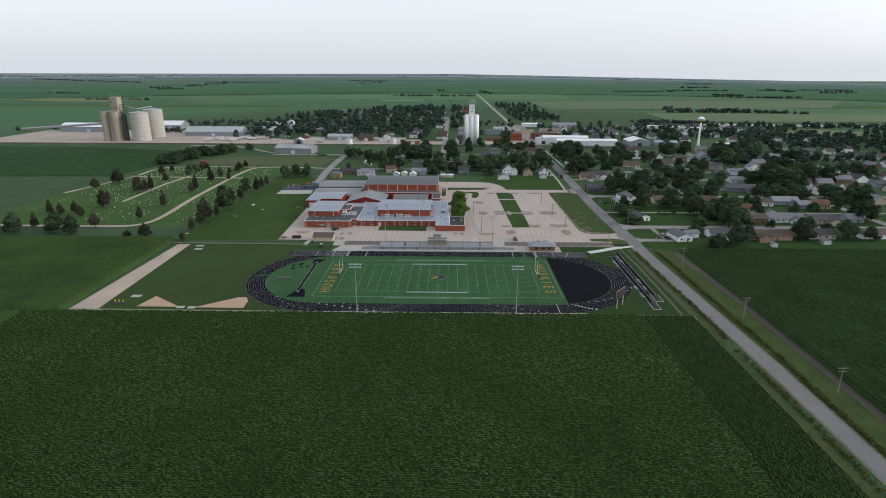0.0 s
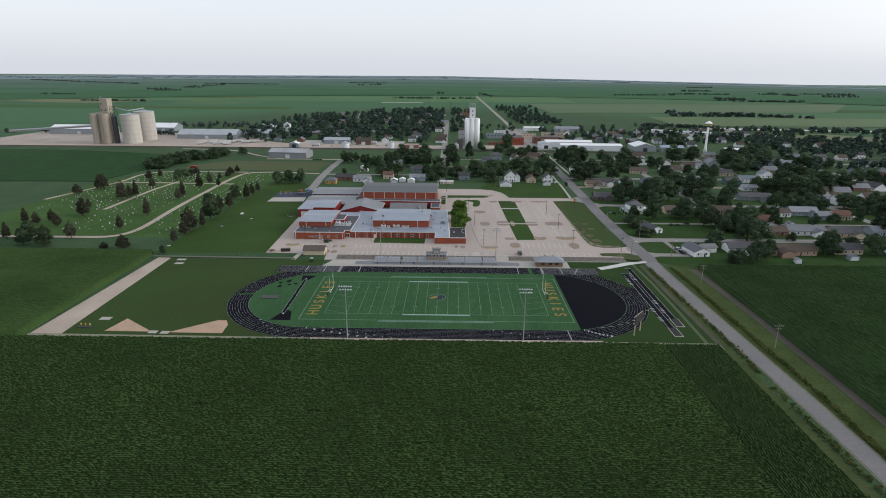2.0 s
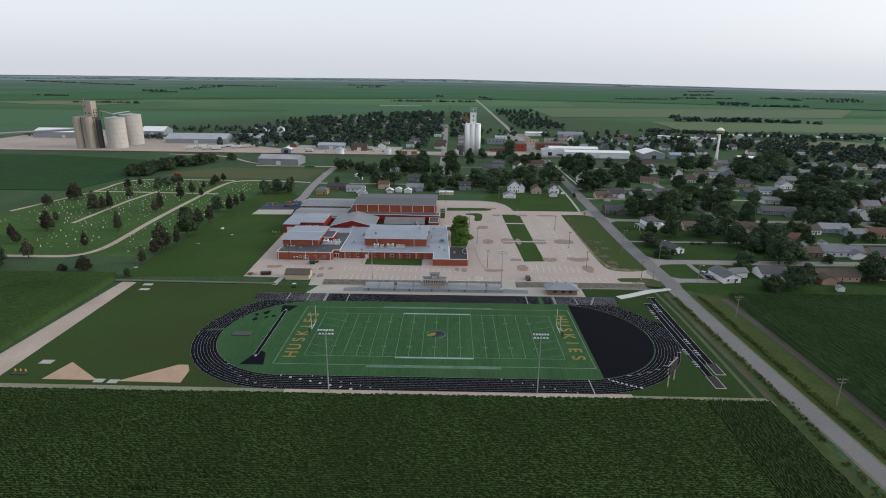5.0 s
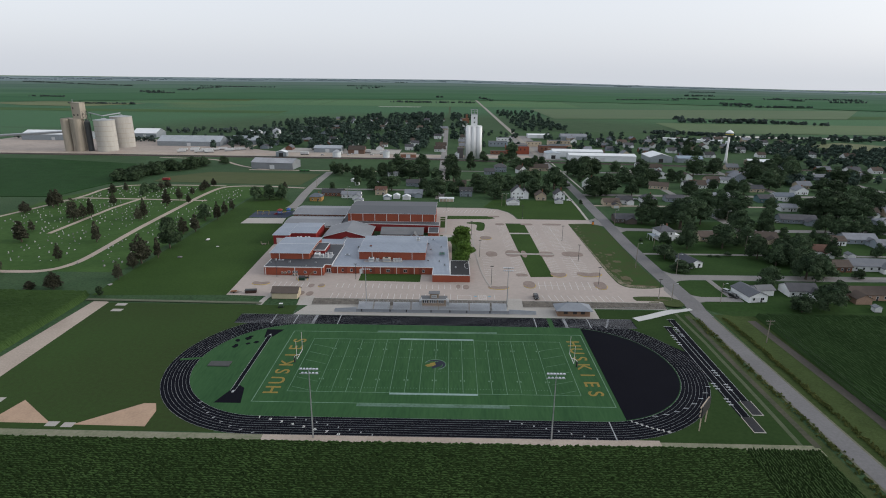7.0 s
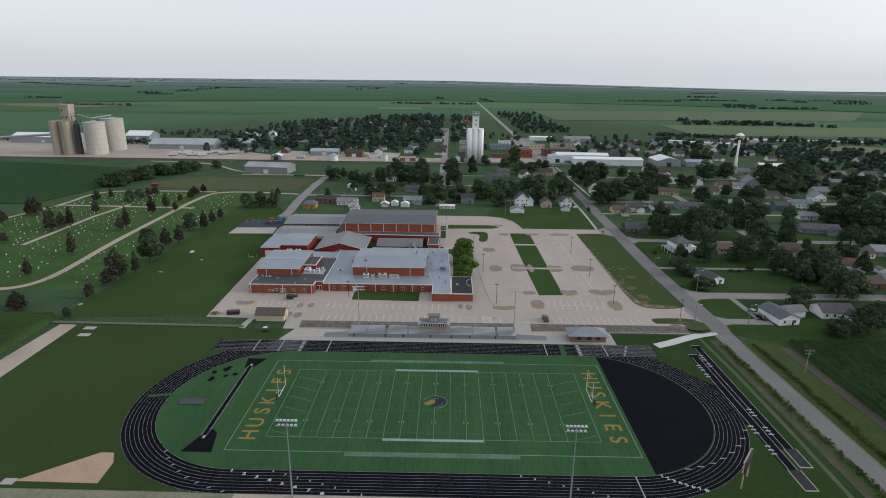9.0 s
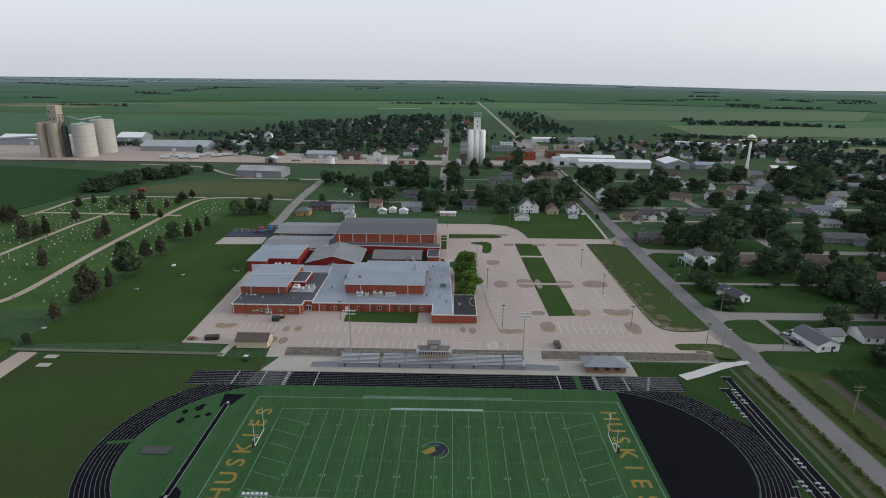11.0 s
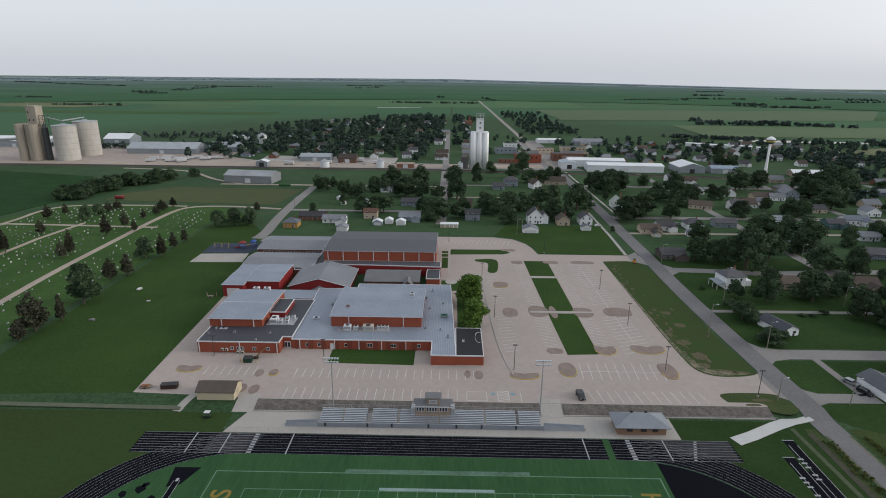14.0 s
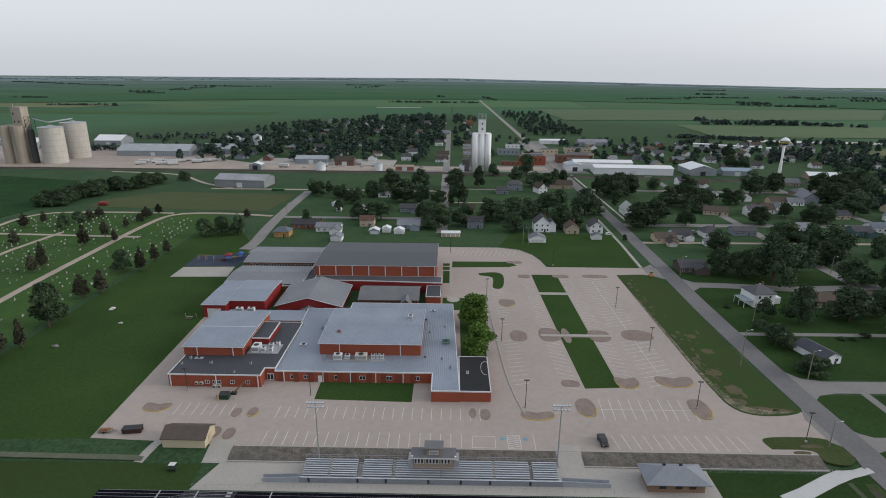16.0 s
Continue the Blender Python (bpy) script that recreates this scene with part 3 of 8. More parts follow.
# jump runways east of the track
for x0, x1, y0, y1 in ((93.5, 96.4, -19.5, 40.4), (89.7, 92.6, -28.0, 33.2)):
    run = tagged(part("jump_runway", Shape().box(x0, x1, y0, y1, -0.1, 0.07), TRACK), "black rubber jump runway beside the track", "runway", kind="structure")
    e = Shape()
    for x in (x0 + 0.5, x1 - 0.14):
        e.box(x, x + 0.14, y0, y1 - 2, 0.0, 0.08)
    for y in (y0 + 6, y0 + 7.6, y0 + 9.2, y0 + 15, y0 + 16.6, y0 + 18.2, y1 - 8, y1 - 9.6, y1 - 11.2, y1 - 14, y1 - 15.6):
        e.box(x0 - 0.3, x0 + 1.1, y, y + 0.55, 0.0, 0.082)
    e.box(x0 - 0.1, x1 + 0.1, y1, y1 + 0.25, 0.0, 0.082)
    setting("runway_marks", e, PAINT, "white edge lines and board marks on the runway", "line marking")
    setting("sand_pit_frame", Shape().box(x0 + 0.4, x0 + 3.4, y0 - 7.4, y0 - 0.1, -0.1, 0.06), TRACK_OLD, "grey rubber surround of a jump pit", "pit")
    pit = Shape()
    for a in ((x0 + 0.2, x0 + 0.4, y0 - 7.4, y0), (x0 + 3.4, x0 + 3.6, y0 - 7.4, y0), (x0 + 0.2, x0 + 3.6, y0 - 7.7, y0 - 7.4)):
        pit.box(*a, 0.0, 0.10)
    setting("pit_kerb", pit, CONCRETE_L, "pale kerb round the jump pit", "kerb")

setting("runway_joint", Shape().box(92.6, 93.5, -20, 28, -0.1, 0.068), TRACK, "black rubber strip between two runways", "runway")
setting("runway_apron", Shape().prism([(86.6, -8.8), (89.7, -8.8), (89.7, 12), (84.6, 19), (85.5, 14), (88.6, 9.2), (88.9, 2), (88.4, -4)], -0.1, 0.066), TRACK, "black rubber apron between track and runways", "runway")

# ball diamonds' ends and pads on the practice field
sheet("infield_dirt_a", [(-125, -36.8), (-107, -36.9), (-122.4, -25.6)], 0.06, DIRT, "tan dirt infield wedge", "infield")
sheet("infield_dirt_b", [(-100.5, -37.3), (-80, -37.6), (-80.6, -30), (-82.6, -26.2), (-86, -26.2)], 0.06, DIRT, "tan dirt infield wedge", "infield")
for x, y, w, d in ((-106.3, -37.2, 3.2, 2.2), (-101.6, -37.5, 3.2, 2.2), (-131, -25.8, 4.2, 2.6), (-134.7, 47.2, 4.4, 2.4), (-133.2, 41.3, 4.4, 2.4)):
    sheet("concrete_pad", [(x - w / 2, y - d / 2), (x + w / 2, y - d / 2), (x + w / 2, y + d / 2), (x - w / 2, y + d / 2)], 0.09, CONCRETE_L, "small pale concrete pad in the grass", "pad")

# ---- school grounds, a metre higher ----
Z = 1.0
sheet("lawn_school", [(-152, 54.5), (-90, 57.4), (-94, 140), (-100, 160), (-112, 236), (-152, 300)], Z + 0.03, LAWN, "mown lawn beside the school", "lawn")
sheet("parking_lot", [(-93.8, 57.4), (-74, 56.5), (-55, 55.0), (103, 55.0), (106, 72), (97.5, 83), (83.2, 110), (82.9, 189.8), (99.5, 190.2), (104.6, 190.6), (104.6, 200.6),
                      (50.2, 200.6), (48.6, 211), (45.8, 220), (39.5, 229), (28, 233), (-6, 233), (-6, 140), (-96.6, 140)], Z + 0.05, CONCRETE, "large tan concrete parking lot", "parking lot")
sheet("front_apron", [(-59.5, 39.9), (66, 39.9), (66, 49.6), (37, 50.2), (-55.5, 50.6)], 0.06, CONCRETE_L, "pale concrete apron under the grandstand", "pavement")
for nm, x, w in (("ramp_west", -57.6, 6.2), ("ramp_middle", 32.8, 6.6)):
    setting(nm, ribbon([(x, 49.4), (x, 50.0), (x, 54.5), (x, 57.5)], w, 0.10, step=1.0), CONCRETE_L, "sloping concrete ramp between lot and apron", "ramp")
sheet("shed_pad", [(-75.6, 56.4), (-72.9, 56.2), (-72.5, 61), (-75.2, 61)], Z + 0.09, CONCRETE_L, "concrete path beside the shed", "path")
setting("shed_ramp", ribbon([(-76.8, 49.2), (-76.2, 52), (-74.4, 57)], 2.4, 0.11, step=1.0), CONCRETE_L, "sloping concrete path beside the shed", "path")
for a, b in ((-54.5, 29.5), (36, 97)):
    s = Shape()
    m = int((b - a) / 1.6)
    rr = random.Random(7)
    prev = None
    for i in range(m + 1):
        x = a + (b - a) * i / m
        row = [(x, 50.25, 0.10), (x, 51.2, 0.50 + rr.uniform(-.1, .1)), (x, 52.4, 0.80 + rr.uniform(-.12, .12)), (x, 53.6, 1.02 + rr.uniform(-.08, .08)), (x, 54.7, 1.12), (x, 55.05, 1.13)]
        k = len(s.v)
        s.v += row
        if prev is not None:
            s.f += [(prev + j, k + j, k + j + 1, prev + j + 1) for j in range(5)]
        prev = k
    setting("stone_bank", s, RIPRAP, "rough grey-brown stone bank below the parking lot", "bank", smooth=True)
    w = Shape()
    w.box(a, b, 50.0, 50.3, -0.1, 0.32)
    setting("bank_kerb", w, CONCRETE_L, "concrete kerb at the foot of the bank", "kerb")
BARE = mat("bare_verge_soil", (0.15, 0.118, 0.088), (0.062, 0.078, 0.034), s1=0.35, s2=2.2, var=0.5, rough=0.95, spec=0.05)
br = random.Random(41)
for x, y, rx, ry in ((88.5, 96.7, 3.2, 2.4), (90.2, 86.2, 3.0, 3.0), (92.6, 75.6, 6.2, 1.6), (88.4, 79.4, 2.6, 2.2), (99.2, 75.0, 3.0, 1.0), (92.0, 123.3, 2.0, 1.8), (93.0, 111.5, 2.6, 2.0), (86.0, 104, 1.3, 3.0), (97.5, 58.6, 3.4, 0.9), (93.6, 55.8, 2.6, 1.0)):
    pts = [(x + rx * (0.72 + 0.34 * br.random()) * math.cos(2 * math.pi * i / 22), y + ry * (0.72 + 0.34 * br.random()) * math.sin(2 * math.pi * i / 22)) for i in range(22)]
    sheet("bare_patch", pts, Z + 0.102, BARE, "bare brown soil worn through the grass", "verge")
setting("lot_kerb", Shape().box(-54, 97, 54.9, 55.2, 0.6, 1.18), CONCRETE_L, "concrete kerb along the lot's edge", "kerb")
VERGE = mat("verge_turf", (0.038, 0.076, 0.022), (0.05, 0.066, 0.027), s1=0.12, s2=1.2, var=0.24, rough=0.95, spec=0.05)
for nm, pts, mt, lb in (
        ("lawn_yard", [(-38.6, 77.4), (-9.4, 76.6), (-9.4, 87.2), (-38.8, 87.2)], LAWN, "dark green lawn in front of the classrooms"),
        ("median_south", [(44.0, 85.6), (55.0, 86.4), (54.4, 121.3), (42.8, 121.2)], LAWN, "green grass median in the lot"),
        ("median_mid", [(42.7, 123.8), (54.3, 123.9), (53.7, 163), (41.6, 163)], LAWN, "green grass median in the lot"),
        ("median_north", [(41.5, 166), (53.6, 166), (53.2, 188.8), (41.0, 188.8)], LAWN, "green grass median in the lot"),
        ("verge_big", smooth_line([(82.6, 189.6), (98.6, 190), (103.6, 178), (103.2, 137), (102.9, 101), (104.2, 78), (101.6, 73.4), (91, 72.4), (85.2, 76), (83.6, 86), (83.0, 112), (82.6, 189.6)], 4)[:-1], VERGE, "patchy grass verge beside the road"),
        ("verge_small", smooth_line([(86.4, 57.2), (86.2, 61.6), (95, 62.6), (103.4, 61.6), (106.4, 55.6), (103, 51.5), (97.5, 52.6), (96.5, 56.8), (86.4, 57.2)], 4)[:-1], ROUGH_GRASS, "rounded grass island by the road"),
        ("strip_a", [(2.4, 198.4), (31, 199.8), (35.4, 202.4), (32, 208.2), (2.6, 207.6)], LAWN, "grass strip in the drop-off loop"),
        ("strip_b", smooth_line([(15.5, 190.2), (23.5, 191.6), (27.2, 187), (25.6, 171.4), (21.2, 171), (21.8, 184), (16, 187.2), (15.5, 190.2)], 4)[:-1], LAWN, "curved grass island in the drop-off loop"),
        ("gym_strip_a", [(-2.2, 200.6), (1.2, 200.6), (1.2, 204.4), (-2.2, 204.4)], LAWN, "small grass strip beside the gymnasium"),
        ("gym_strip_b", [(-2.2, 194.4), (1.2, 194.4), (1.2, 199), (-2.2, 199)], LAWN, "small grass strip beside the gymnasium"),
        ("gym_strip_c", [(-1.9, 176), (1.2, 176), (1.2, 192.8), (-1.9, 192.8)], LAWN, "small grass strip beside the gymnasium"),
        ("court_lawn", [(5.6, 100), (14.6, 100), (14.6, 158), (-1.6, 158), (-1.6, 145), (5.6, 145)], LAWN, "shaded lawn beside the school entrance"),
        ("lawn_north", [(51.2, 201.6), (96.6, 201.6), (98.4, 240), (98.8, 262), (38, 262), (29, 236), (40.4, 231), (47, 221.4), (49.8, 211.6)], LAWN, "mown lawn by the drive")):
    sheet(nm, pts, Z + 0.09, mt, lb, "lawn")
for x, y, rx, ry, k in ((-83.4, 72.6, 4.0, 2.8, 1), (-59.2, 70, 1.4, 2.2, 0), (-54.6, 70.4, 1.5, 2.2, 1), (8.6, 71.4, 1.0, 2.4, 0), (12.2, 70.9, 1.5, 2.6, 0),
                        (27.2, 71.2, 4.8, 2.7, 1), (41.9, 75.2, 2.8, 4.6, 1), (58.2, 90.2, 3.8, 4.3, 1), (40.0, 88.4, 2.9, 2.1, 0), (73.6, 91.2, 6.0, 4.2, 1), (75.2, 75.4, 2.8, 5.2, 1), (71.9, 123.4, 5.8, 4.4, 0),
                        (57.5, 122.6, 4.1, 4.8, 0), (39.2, 123.2, 4.1, 5.6, 0), (45.2, 122.5, 1.6, 6.2, 0), (27.4, 121.8, 3.1, 4.4, 0), (26.0, 153.4, 3.5, 3.9, 1), (71.4, 187.4, 6.2, 2.2, 0), (54.8, 187.0, 4.0, 2.2, 0), (37.2, 186.4, 3.0, 2.4, 0),
                        (-62, 60.6, 2.0, 2.6, 0), (-57.6, 60.2, 1.6, 2.6, 0), (34.6, 207.4, 4.0, 2.0, 0)):
    bean = k and rx > 3.5
    ring = [(x + rx * math.cos(a_), y + ry * (math.sin(a_) if a_ > math.pi else (0.30 + 0.55 * abs(math.cos(a_))) * math.sin(a_) ** 0.5)) for a_ in [2 * math.pi * i / 32 for i in range(32)]] if bean else [(x + rx * math.copysign(abs(math.cos(a_)) ** 0.75, math.cos(a_)), y + ry * math.copysign(abs(math.sin(a_)) ** 0.75, math.sin(a_)) * (1 + 0.06 * math.sin(3 * a_ + x))) for a_ in [2 * math.pi * i / 32 for i in range(32)]] if rx > 2.5 else oval(x, y, rx, ry)
    bed = setting("planting_bed", Shape().prism(ring, Z - 0.1, Z + 0.14), MULCH, "kerbed bed of brown mulch in the lot", "planting bed")
    if k:
        s = Shape()
        o, q = oval(x, y, rx + 0.22, ry + 0.22), oval(x, y, rx, ry)
        for i in range(11, 20):
            s.prism([q[i], o[i], o[(i + 1) % 20], q[(i + 1) % 20]], Z, Z + 0.2)
        part("yellow_kerb", s, YELLOW, bed, "yellow painted kerb")
sheet("bed_walk", [(35.6, 121.6), (62, 121.9), (62, 123.5), (35.6, 123.2)], Z + 0.17, CONCRETE_L, "pale concrete walk across the lot", "path")
sheet("entrance_circle", oval(3.0, 156.4, 2.8, 3.2), Z + 0.12, CONCRETE_L, "round pale concrete patch at the entrance", "path")
sheet("entrance_walk", [(-2.2, 163.4), (2.4, 163.4), (2.4, 211), (1.4, 211), (1.4, 165), (-2.2, 165)], Z + 0.11, CONCRETE_L, "pale concrete walk along the gymnasium", "path")
sheet("bed_walk_north", [(41.0, 163.2), (54, 163.2), (54, 165.6), (41.0, 165.6)], Z + 0.12, CONCRETE_L, "pale concrete walk across the median", "path")
s = ribbon(smooth_line([(18.5, 160), (18.2, 140), (19.8, 100), (21.6, 82), (23.6, 71.5)], 4), 0.5, 0.2)
setting("lot_divider", s, CONCRETE_L, "grey kerbed divider between drive and stalls", "kerb")

# stall lines
def stall_row(x0, x1, n, y0, y1, slant=0.0):
    s = Shape()
    for i in range(n):
        x = x0 + (x1 - x0) * i / max(1, n - 1)
        if y0 < 56 and (7.5 < x < 14 or 15.2 < x < 22.6):   # kept clear for the painted boxes
            continue
        s.prism([(x - 0.08, y0), (x + 0.08, y0), (x + slant + 0.08, y1), (x + slant - 0.08, y1)], Z, Z + 0.062)
    setting("stall_lines", s, LOT_PAINT, "white painted parking stall lines", "line marking")


stall_row(-47.5, 24.5, 27, 55.6, 61.6)
stall_row(-47.5, 10.6, 22, 67.8, 73.6)
stall_row(-77, -61, 7, 68.4, 74.4)
stall_row(-1, 35, 15, 217.6, 226.6, 2.4)
stall_row(46.5, 80.5, 13, 56.0, 62.4, -0.8)
stall_row(46.0, 72.6, 10, 69.2, 79.8, 0.6)
setting("centre_line", Shape().box(46, 73.4, 74.3, 74.45, Z, Z + 0.0625), LOT_PAINT, "white line between two rows of stalls", "line marking")
for xa, xb, slope in ((22.2, 27.4, 1.3), (37.2, 42.4, -2.2), (56.0, 61.2, -2.0), (64.6, 75.4, 3.4)):
    s = Shape()
    for i in range(36):
        y = 87 + i * 2.75
        if 118 < y < 131:
            continue
        sh = -0.02 * (y - 80)
        s.prism([(xa + sh, y), (xb + sh, y + slope), (xb + sh, y + slope + 0.15), (xa + sh, y + 0.16)], Z, Z + 0.062)
    setting("stall_lines", s, LOT_PAINT, "white slanted parking stall lines", "line marking")
s = Shape()
s.prism([(69.9, 95), (70.05, 95), (68.6, 180), (68.45, 180)], Z, Z + 0.062)
setting("centre_line", s, LOT_PAINT, "white line between two rows of stalls", "line marking")
for x in (16.1, 22.2):
    setting("accessible_sign_panel", Shape().box(x - 0.65, x + 0.65, 59.2, 60.4, Z, Z + 0.064), BLUE, "blue square painted in a parking stall", "line marking")
s = Shape()
for x0, x1, y0, y1 in ((17.4, 20.9, 55.7, 61.3), (8.0, 14.2, 55.8, 60.8)):
    for a in ((x0, x0 + 0.14, y0, y1), (x1 - 0.14, x1, y0, y1), (x0 + 0.14, x1 - 0.14, y0, y0 + 0.14), (x0 + 0.14, x1 - 0.14, y1 - 0.14, y1)):
        s.box(*a, Z, Z + 0.063)
for i in range(6):
    y = 55.9 + i * 0.86
    s.prism([(17.54, y), (20.76, y + 0.9), (20.76, y + 1.06), (17.54, y + 0.16)], Z, Z + 0.0625)
setting("hatch_lines", s, LOT_PAINT, "white hatched access aisle", "line marking")

# ---- roads ----
MAIN = [(113.6, -700), (113.6, -320)] + smooth_line([(113.6, -220), (113.6, -150), (113.5, -85), (112.0, -35), (110.9, 10), (109.8, 50), (108.2, 100), (107.8, 150), (109, 200), (109.8, 250), (110.5, 300), (110.8, 390), (111, 480)], 6)
setting("main_road", ribbon([p for p in MAIN if p[1] < 62], 5.8, 0.10, step=1.5), ASPHALT, "grey asphalt road past the school", "road")
setting("main_road_north", ribbon([p for p in MAIN if p[1] > 40], 7.7, 0.112, step=1.5), ASPHALT, "grey asphalt road into the town", "road")
s = Shape()
for off in (-3.2, 3.2):
    ribbon([(x + off, y) for x, y in MAIN if y < 44], 0.9, 0.06, s, step=1.5)
setting("road_shoulder", s, mat("shoulder_gravel", (0.16, 0.15, 0.115), (0.06, 0.08, 0.035), s1=0.1, s2=1.0), "narrow gravel shoulder", "road")
setting("far_road", ribbon([(111, 480), (110, 800), (106, 1500), (95, 2400), (70, 4700)], 7, 0.25), mat("pale_far_road", (0.30, 0.28, 0.25), s1=0.01, s2=0.2), "pale road running straight to the horizon", "road")
for nm, line, w, mt in (
        ("side_street_a", [(109, 88.4), (420, 90)], 7.0, STREET), ("side_street_b", [(108, 126), (420, 127)], 2.6, STREET), ("side_street_c", [(110, 178), (130, 177), (160, 173.5), (206, 178), (620, 180)], 6.5, STREET),
        ("side_street_d", [(110, 286), (620, 292)], 7, STREET), ("side_street_e", [(112, 402), (330, 396), (560, 372)], 7, STREET), ("alley", [(112, 246), (420, 250)], 3.5, GRAVEL),
        ("lot_entrance", [(100, 66), (113, 66)], 8, CONCRETE), ("school_drive", [(100, 195.5), (110, 195.5)], 9.6, CONCRETE), ("farm_drive", [(110, 60.2), (133.4, 60.4)], 5.2, STREET), ("house_walk", [(129.6, 85), (129.8, 74), (130.2, 62)], 2.6, STREET),
        ("mid_street", [(-4, 262), (-4, 480), (-4, 900)], 7, STREET), ("back_street", [(-116, 298), (-4, 297)], 5, STREET), ("lane_north", [(-200, 392), (-4, 390)], 4, GRAVEL), ("back_lane", [(-4, 399), (62, 400)], 3.5, STREET), ("mid_lane", [(-4, 347), (46, 349)], 2.6, GRAVEL), ("rail_walk", [(119, 294), (118.5, 400), (118, 476)], 1.6, CONCRETE_L),
        ("west_drive", smooth_line([(-112, 224), (-111, 240), (-114, 275), (-116, 330), (-116, 384)], 5), 7, STREET), ("loop_drive", [(-64, 222), (-108, 224)], 11, STREET),
        ("cross_street_a", [(191, 180), (190, 470)], 6, STREET), ("cross_street_b", [(282, 90), (282, 440)], 6, STREET), ("cross_street_c", [(380, 90), (380, 420)], 6, STREET),
        ("cemetery_drive_main", smooth_line([(-300, 84), (-240, 83), (-206, 83), (-194, 85), (-187.5, 93), (-186, 110), (-190, 160), (-192, 220), (-193, 268), (-188, 300), (-160, 306), (-120, 300)], 4), 3.6, GRAVEL),
        ("cemetery_drive_mid", [(-237, 150), (-238, 218), (-234, 254)], 3.0, GRAVEL), ("cemetery_drive_cross", [(-292, 234), (-281, 250), (-248, 249), (-182, 246)], 3.0, GRAVEL),
        ("cemetery_drive_north", smooth_line([(-300, 180), (-284, 250), (-284, 285), (-272, 302), (-233, 306), (-190, 305)], 4), 3.2, GRAVEL),
        ("grey_path", [(-152, 51.9), (-76, 51.2)], 3.0, mat("worn_grey_path", (0.12, 0.13, 0.09), (0.08, 0.095, 0.06), s1=0.2, s2=1.5)),
        ("yard_road", [(-620, 500), (-300, 508), (-20, 505), (100, 512)], 22, GRAVEL), ("farm_lane", smooth_line([(-330, 470), (-262, 458), (-215, 415), (-180, 392)], 4), 3.5, GRAVEL)):
    setting(nm, ribbon(line, w, 0.085 + (0.012 * (len(nm) % 4))), mt, "pale gravel lane" if mt is GRAVEL else "grey paved street or drive", "road")
setting("foot_path", ribbon([(80.4, 39.6), (86.4, 42.3), (95.2, 47.0), (101, 49.6), (107.2, 51.4)], 3.6, 0.12, step=2), WALK, "pale concrete walkway up to the road", "path")
setting("sidewalk", ribbon([(98.2, 201), (99.8, 240), (100.6, 300)], 1.6, 0.13), CONCRETE_L, "pale concrete sidewalk", "path")
setting("ditch_strip", ribbon([(105.0, -700), (105.0, -20), (104.0, 46)], 3.0, 0.055), ROUGH_GRASS, "rough grass in the roadside ditch", "verge")
setting("verge_east", ribbon([(123.4, -700), (123.4, 46)], 17, 0.03), mat("verge_grass", (0.057, 0.084, 0.028), (0.034, 0.054, 0.017), s1=0.12, s2=1.0, var=0.3, bump=0.7, bscale=2, spec=0.05), "rough grassy verge", "verge")
setting("ditch_bottom", ribbon([(103.0, 44), (103.2, 0), (103.8, -42)], 1.9, 0.075), mat("ditch_soil", (0.07, 0.062, 0.045), (0.026, 0.036, 0.016), s1=0.12, s2=0.9, var=0.3), "dark bare soil in the ditch bottom", "verge")
setting("worn_strip", ribbon([(99.2, 46), (100.2, 20), (100.1, -12), (99.6, -41)], 1.3, 0.05), mat("worn_pale_grass", (0.075, 0.092, 0.05), (0.04, 0.062, 0.025), s1=0.15, s2=0.9, var=0.3), "pale worn strip of grass beside the runways", "verge")
setting("dry_strip", ribbon([(129.6, -700), (129.6, -20), (127.6, 40)], 3.4, 0.06), mat("bare_margin", (0.08, 0.07, 0.06), (0.048, 0.046, 0.036), s1=0.08, s2=0.8), "dry bare margin of the field", "verge")

sheet("elevator_yard", [(-640, 494), (-470, 494), (-300, 492), (-60, 488), (-60, 520), (-210, 530), (-258, 560), (-262, 640), (-640, 660)], Z + 0.06, mat("elevator_yard_gravel", (0.39, 0.335, 0.295), (0.28, 0.243, 0.218), s1=0.02, s2=0.2, var=0.3), "pale gravel yard round the grain elevator", "yard")
sheet("depot_yard", [(-58, 488), (24, 484), (24, 520), (-58, 524)], Z + 0.06, STREET, "concrete yard by the rails", "yard")
sheet("lumber_yard", [(-212, 531), (-60, 522), (-60, 566), (-216, 572)], Z + 0.05, CONCRETE_L, "pale concrete yard", "yard")
sheet("downtown_pavement", [(44, 490), (140, 484), (132, 520), (128, 760), (98, 760), (96, 560), (46, 528)], Z + 0.06, STREET, "wide downtown street and lots", "pavement")

sheet("cemetery_lawn", [(-300, 84), (-157, 84), (-153, 300), (-190, 309), (-275, 307), (-300, 250)], Z + 0.025, CEM_LAWN, "mown cemetery grass", "lawn")

# Town grass colour also carries some added blue in place of haze.
TOWN_LAWN = mat("town_grass", (0.056, 0.1, 0.046), (0.036, 0.072, 0.034), s1=0.025, s2=0.3, var=0.3, rough=0.95, spec=0.05)
YARD_LAWN = mat("yard_grass", (0.034, 0.07, 0.021), (0.023, 0.049, 0.015), s1=0.04, s2=0.7, var=0.3, rough=0.95, spec=0.05)
sheet("town_lawn", [(-106, 238), (103, 238), (103, 472), (-106, 474)], Z + 0.02, TOWN_LAWN, "bright green lawns between the houses and the rails", "lawn")
sheet("town_lawn_east", [(117, 206), (620, 206), (620, 380), (300, 436), (117, 458)], Z + 0.02, TOWN_LAWN, "bright green lawns along the town streets", "lawn")
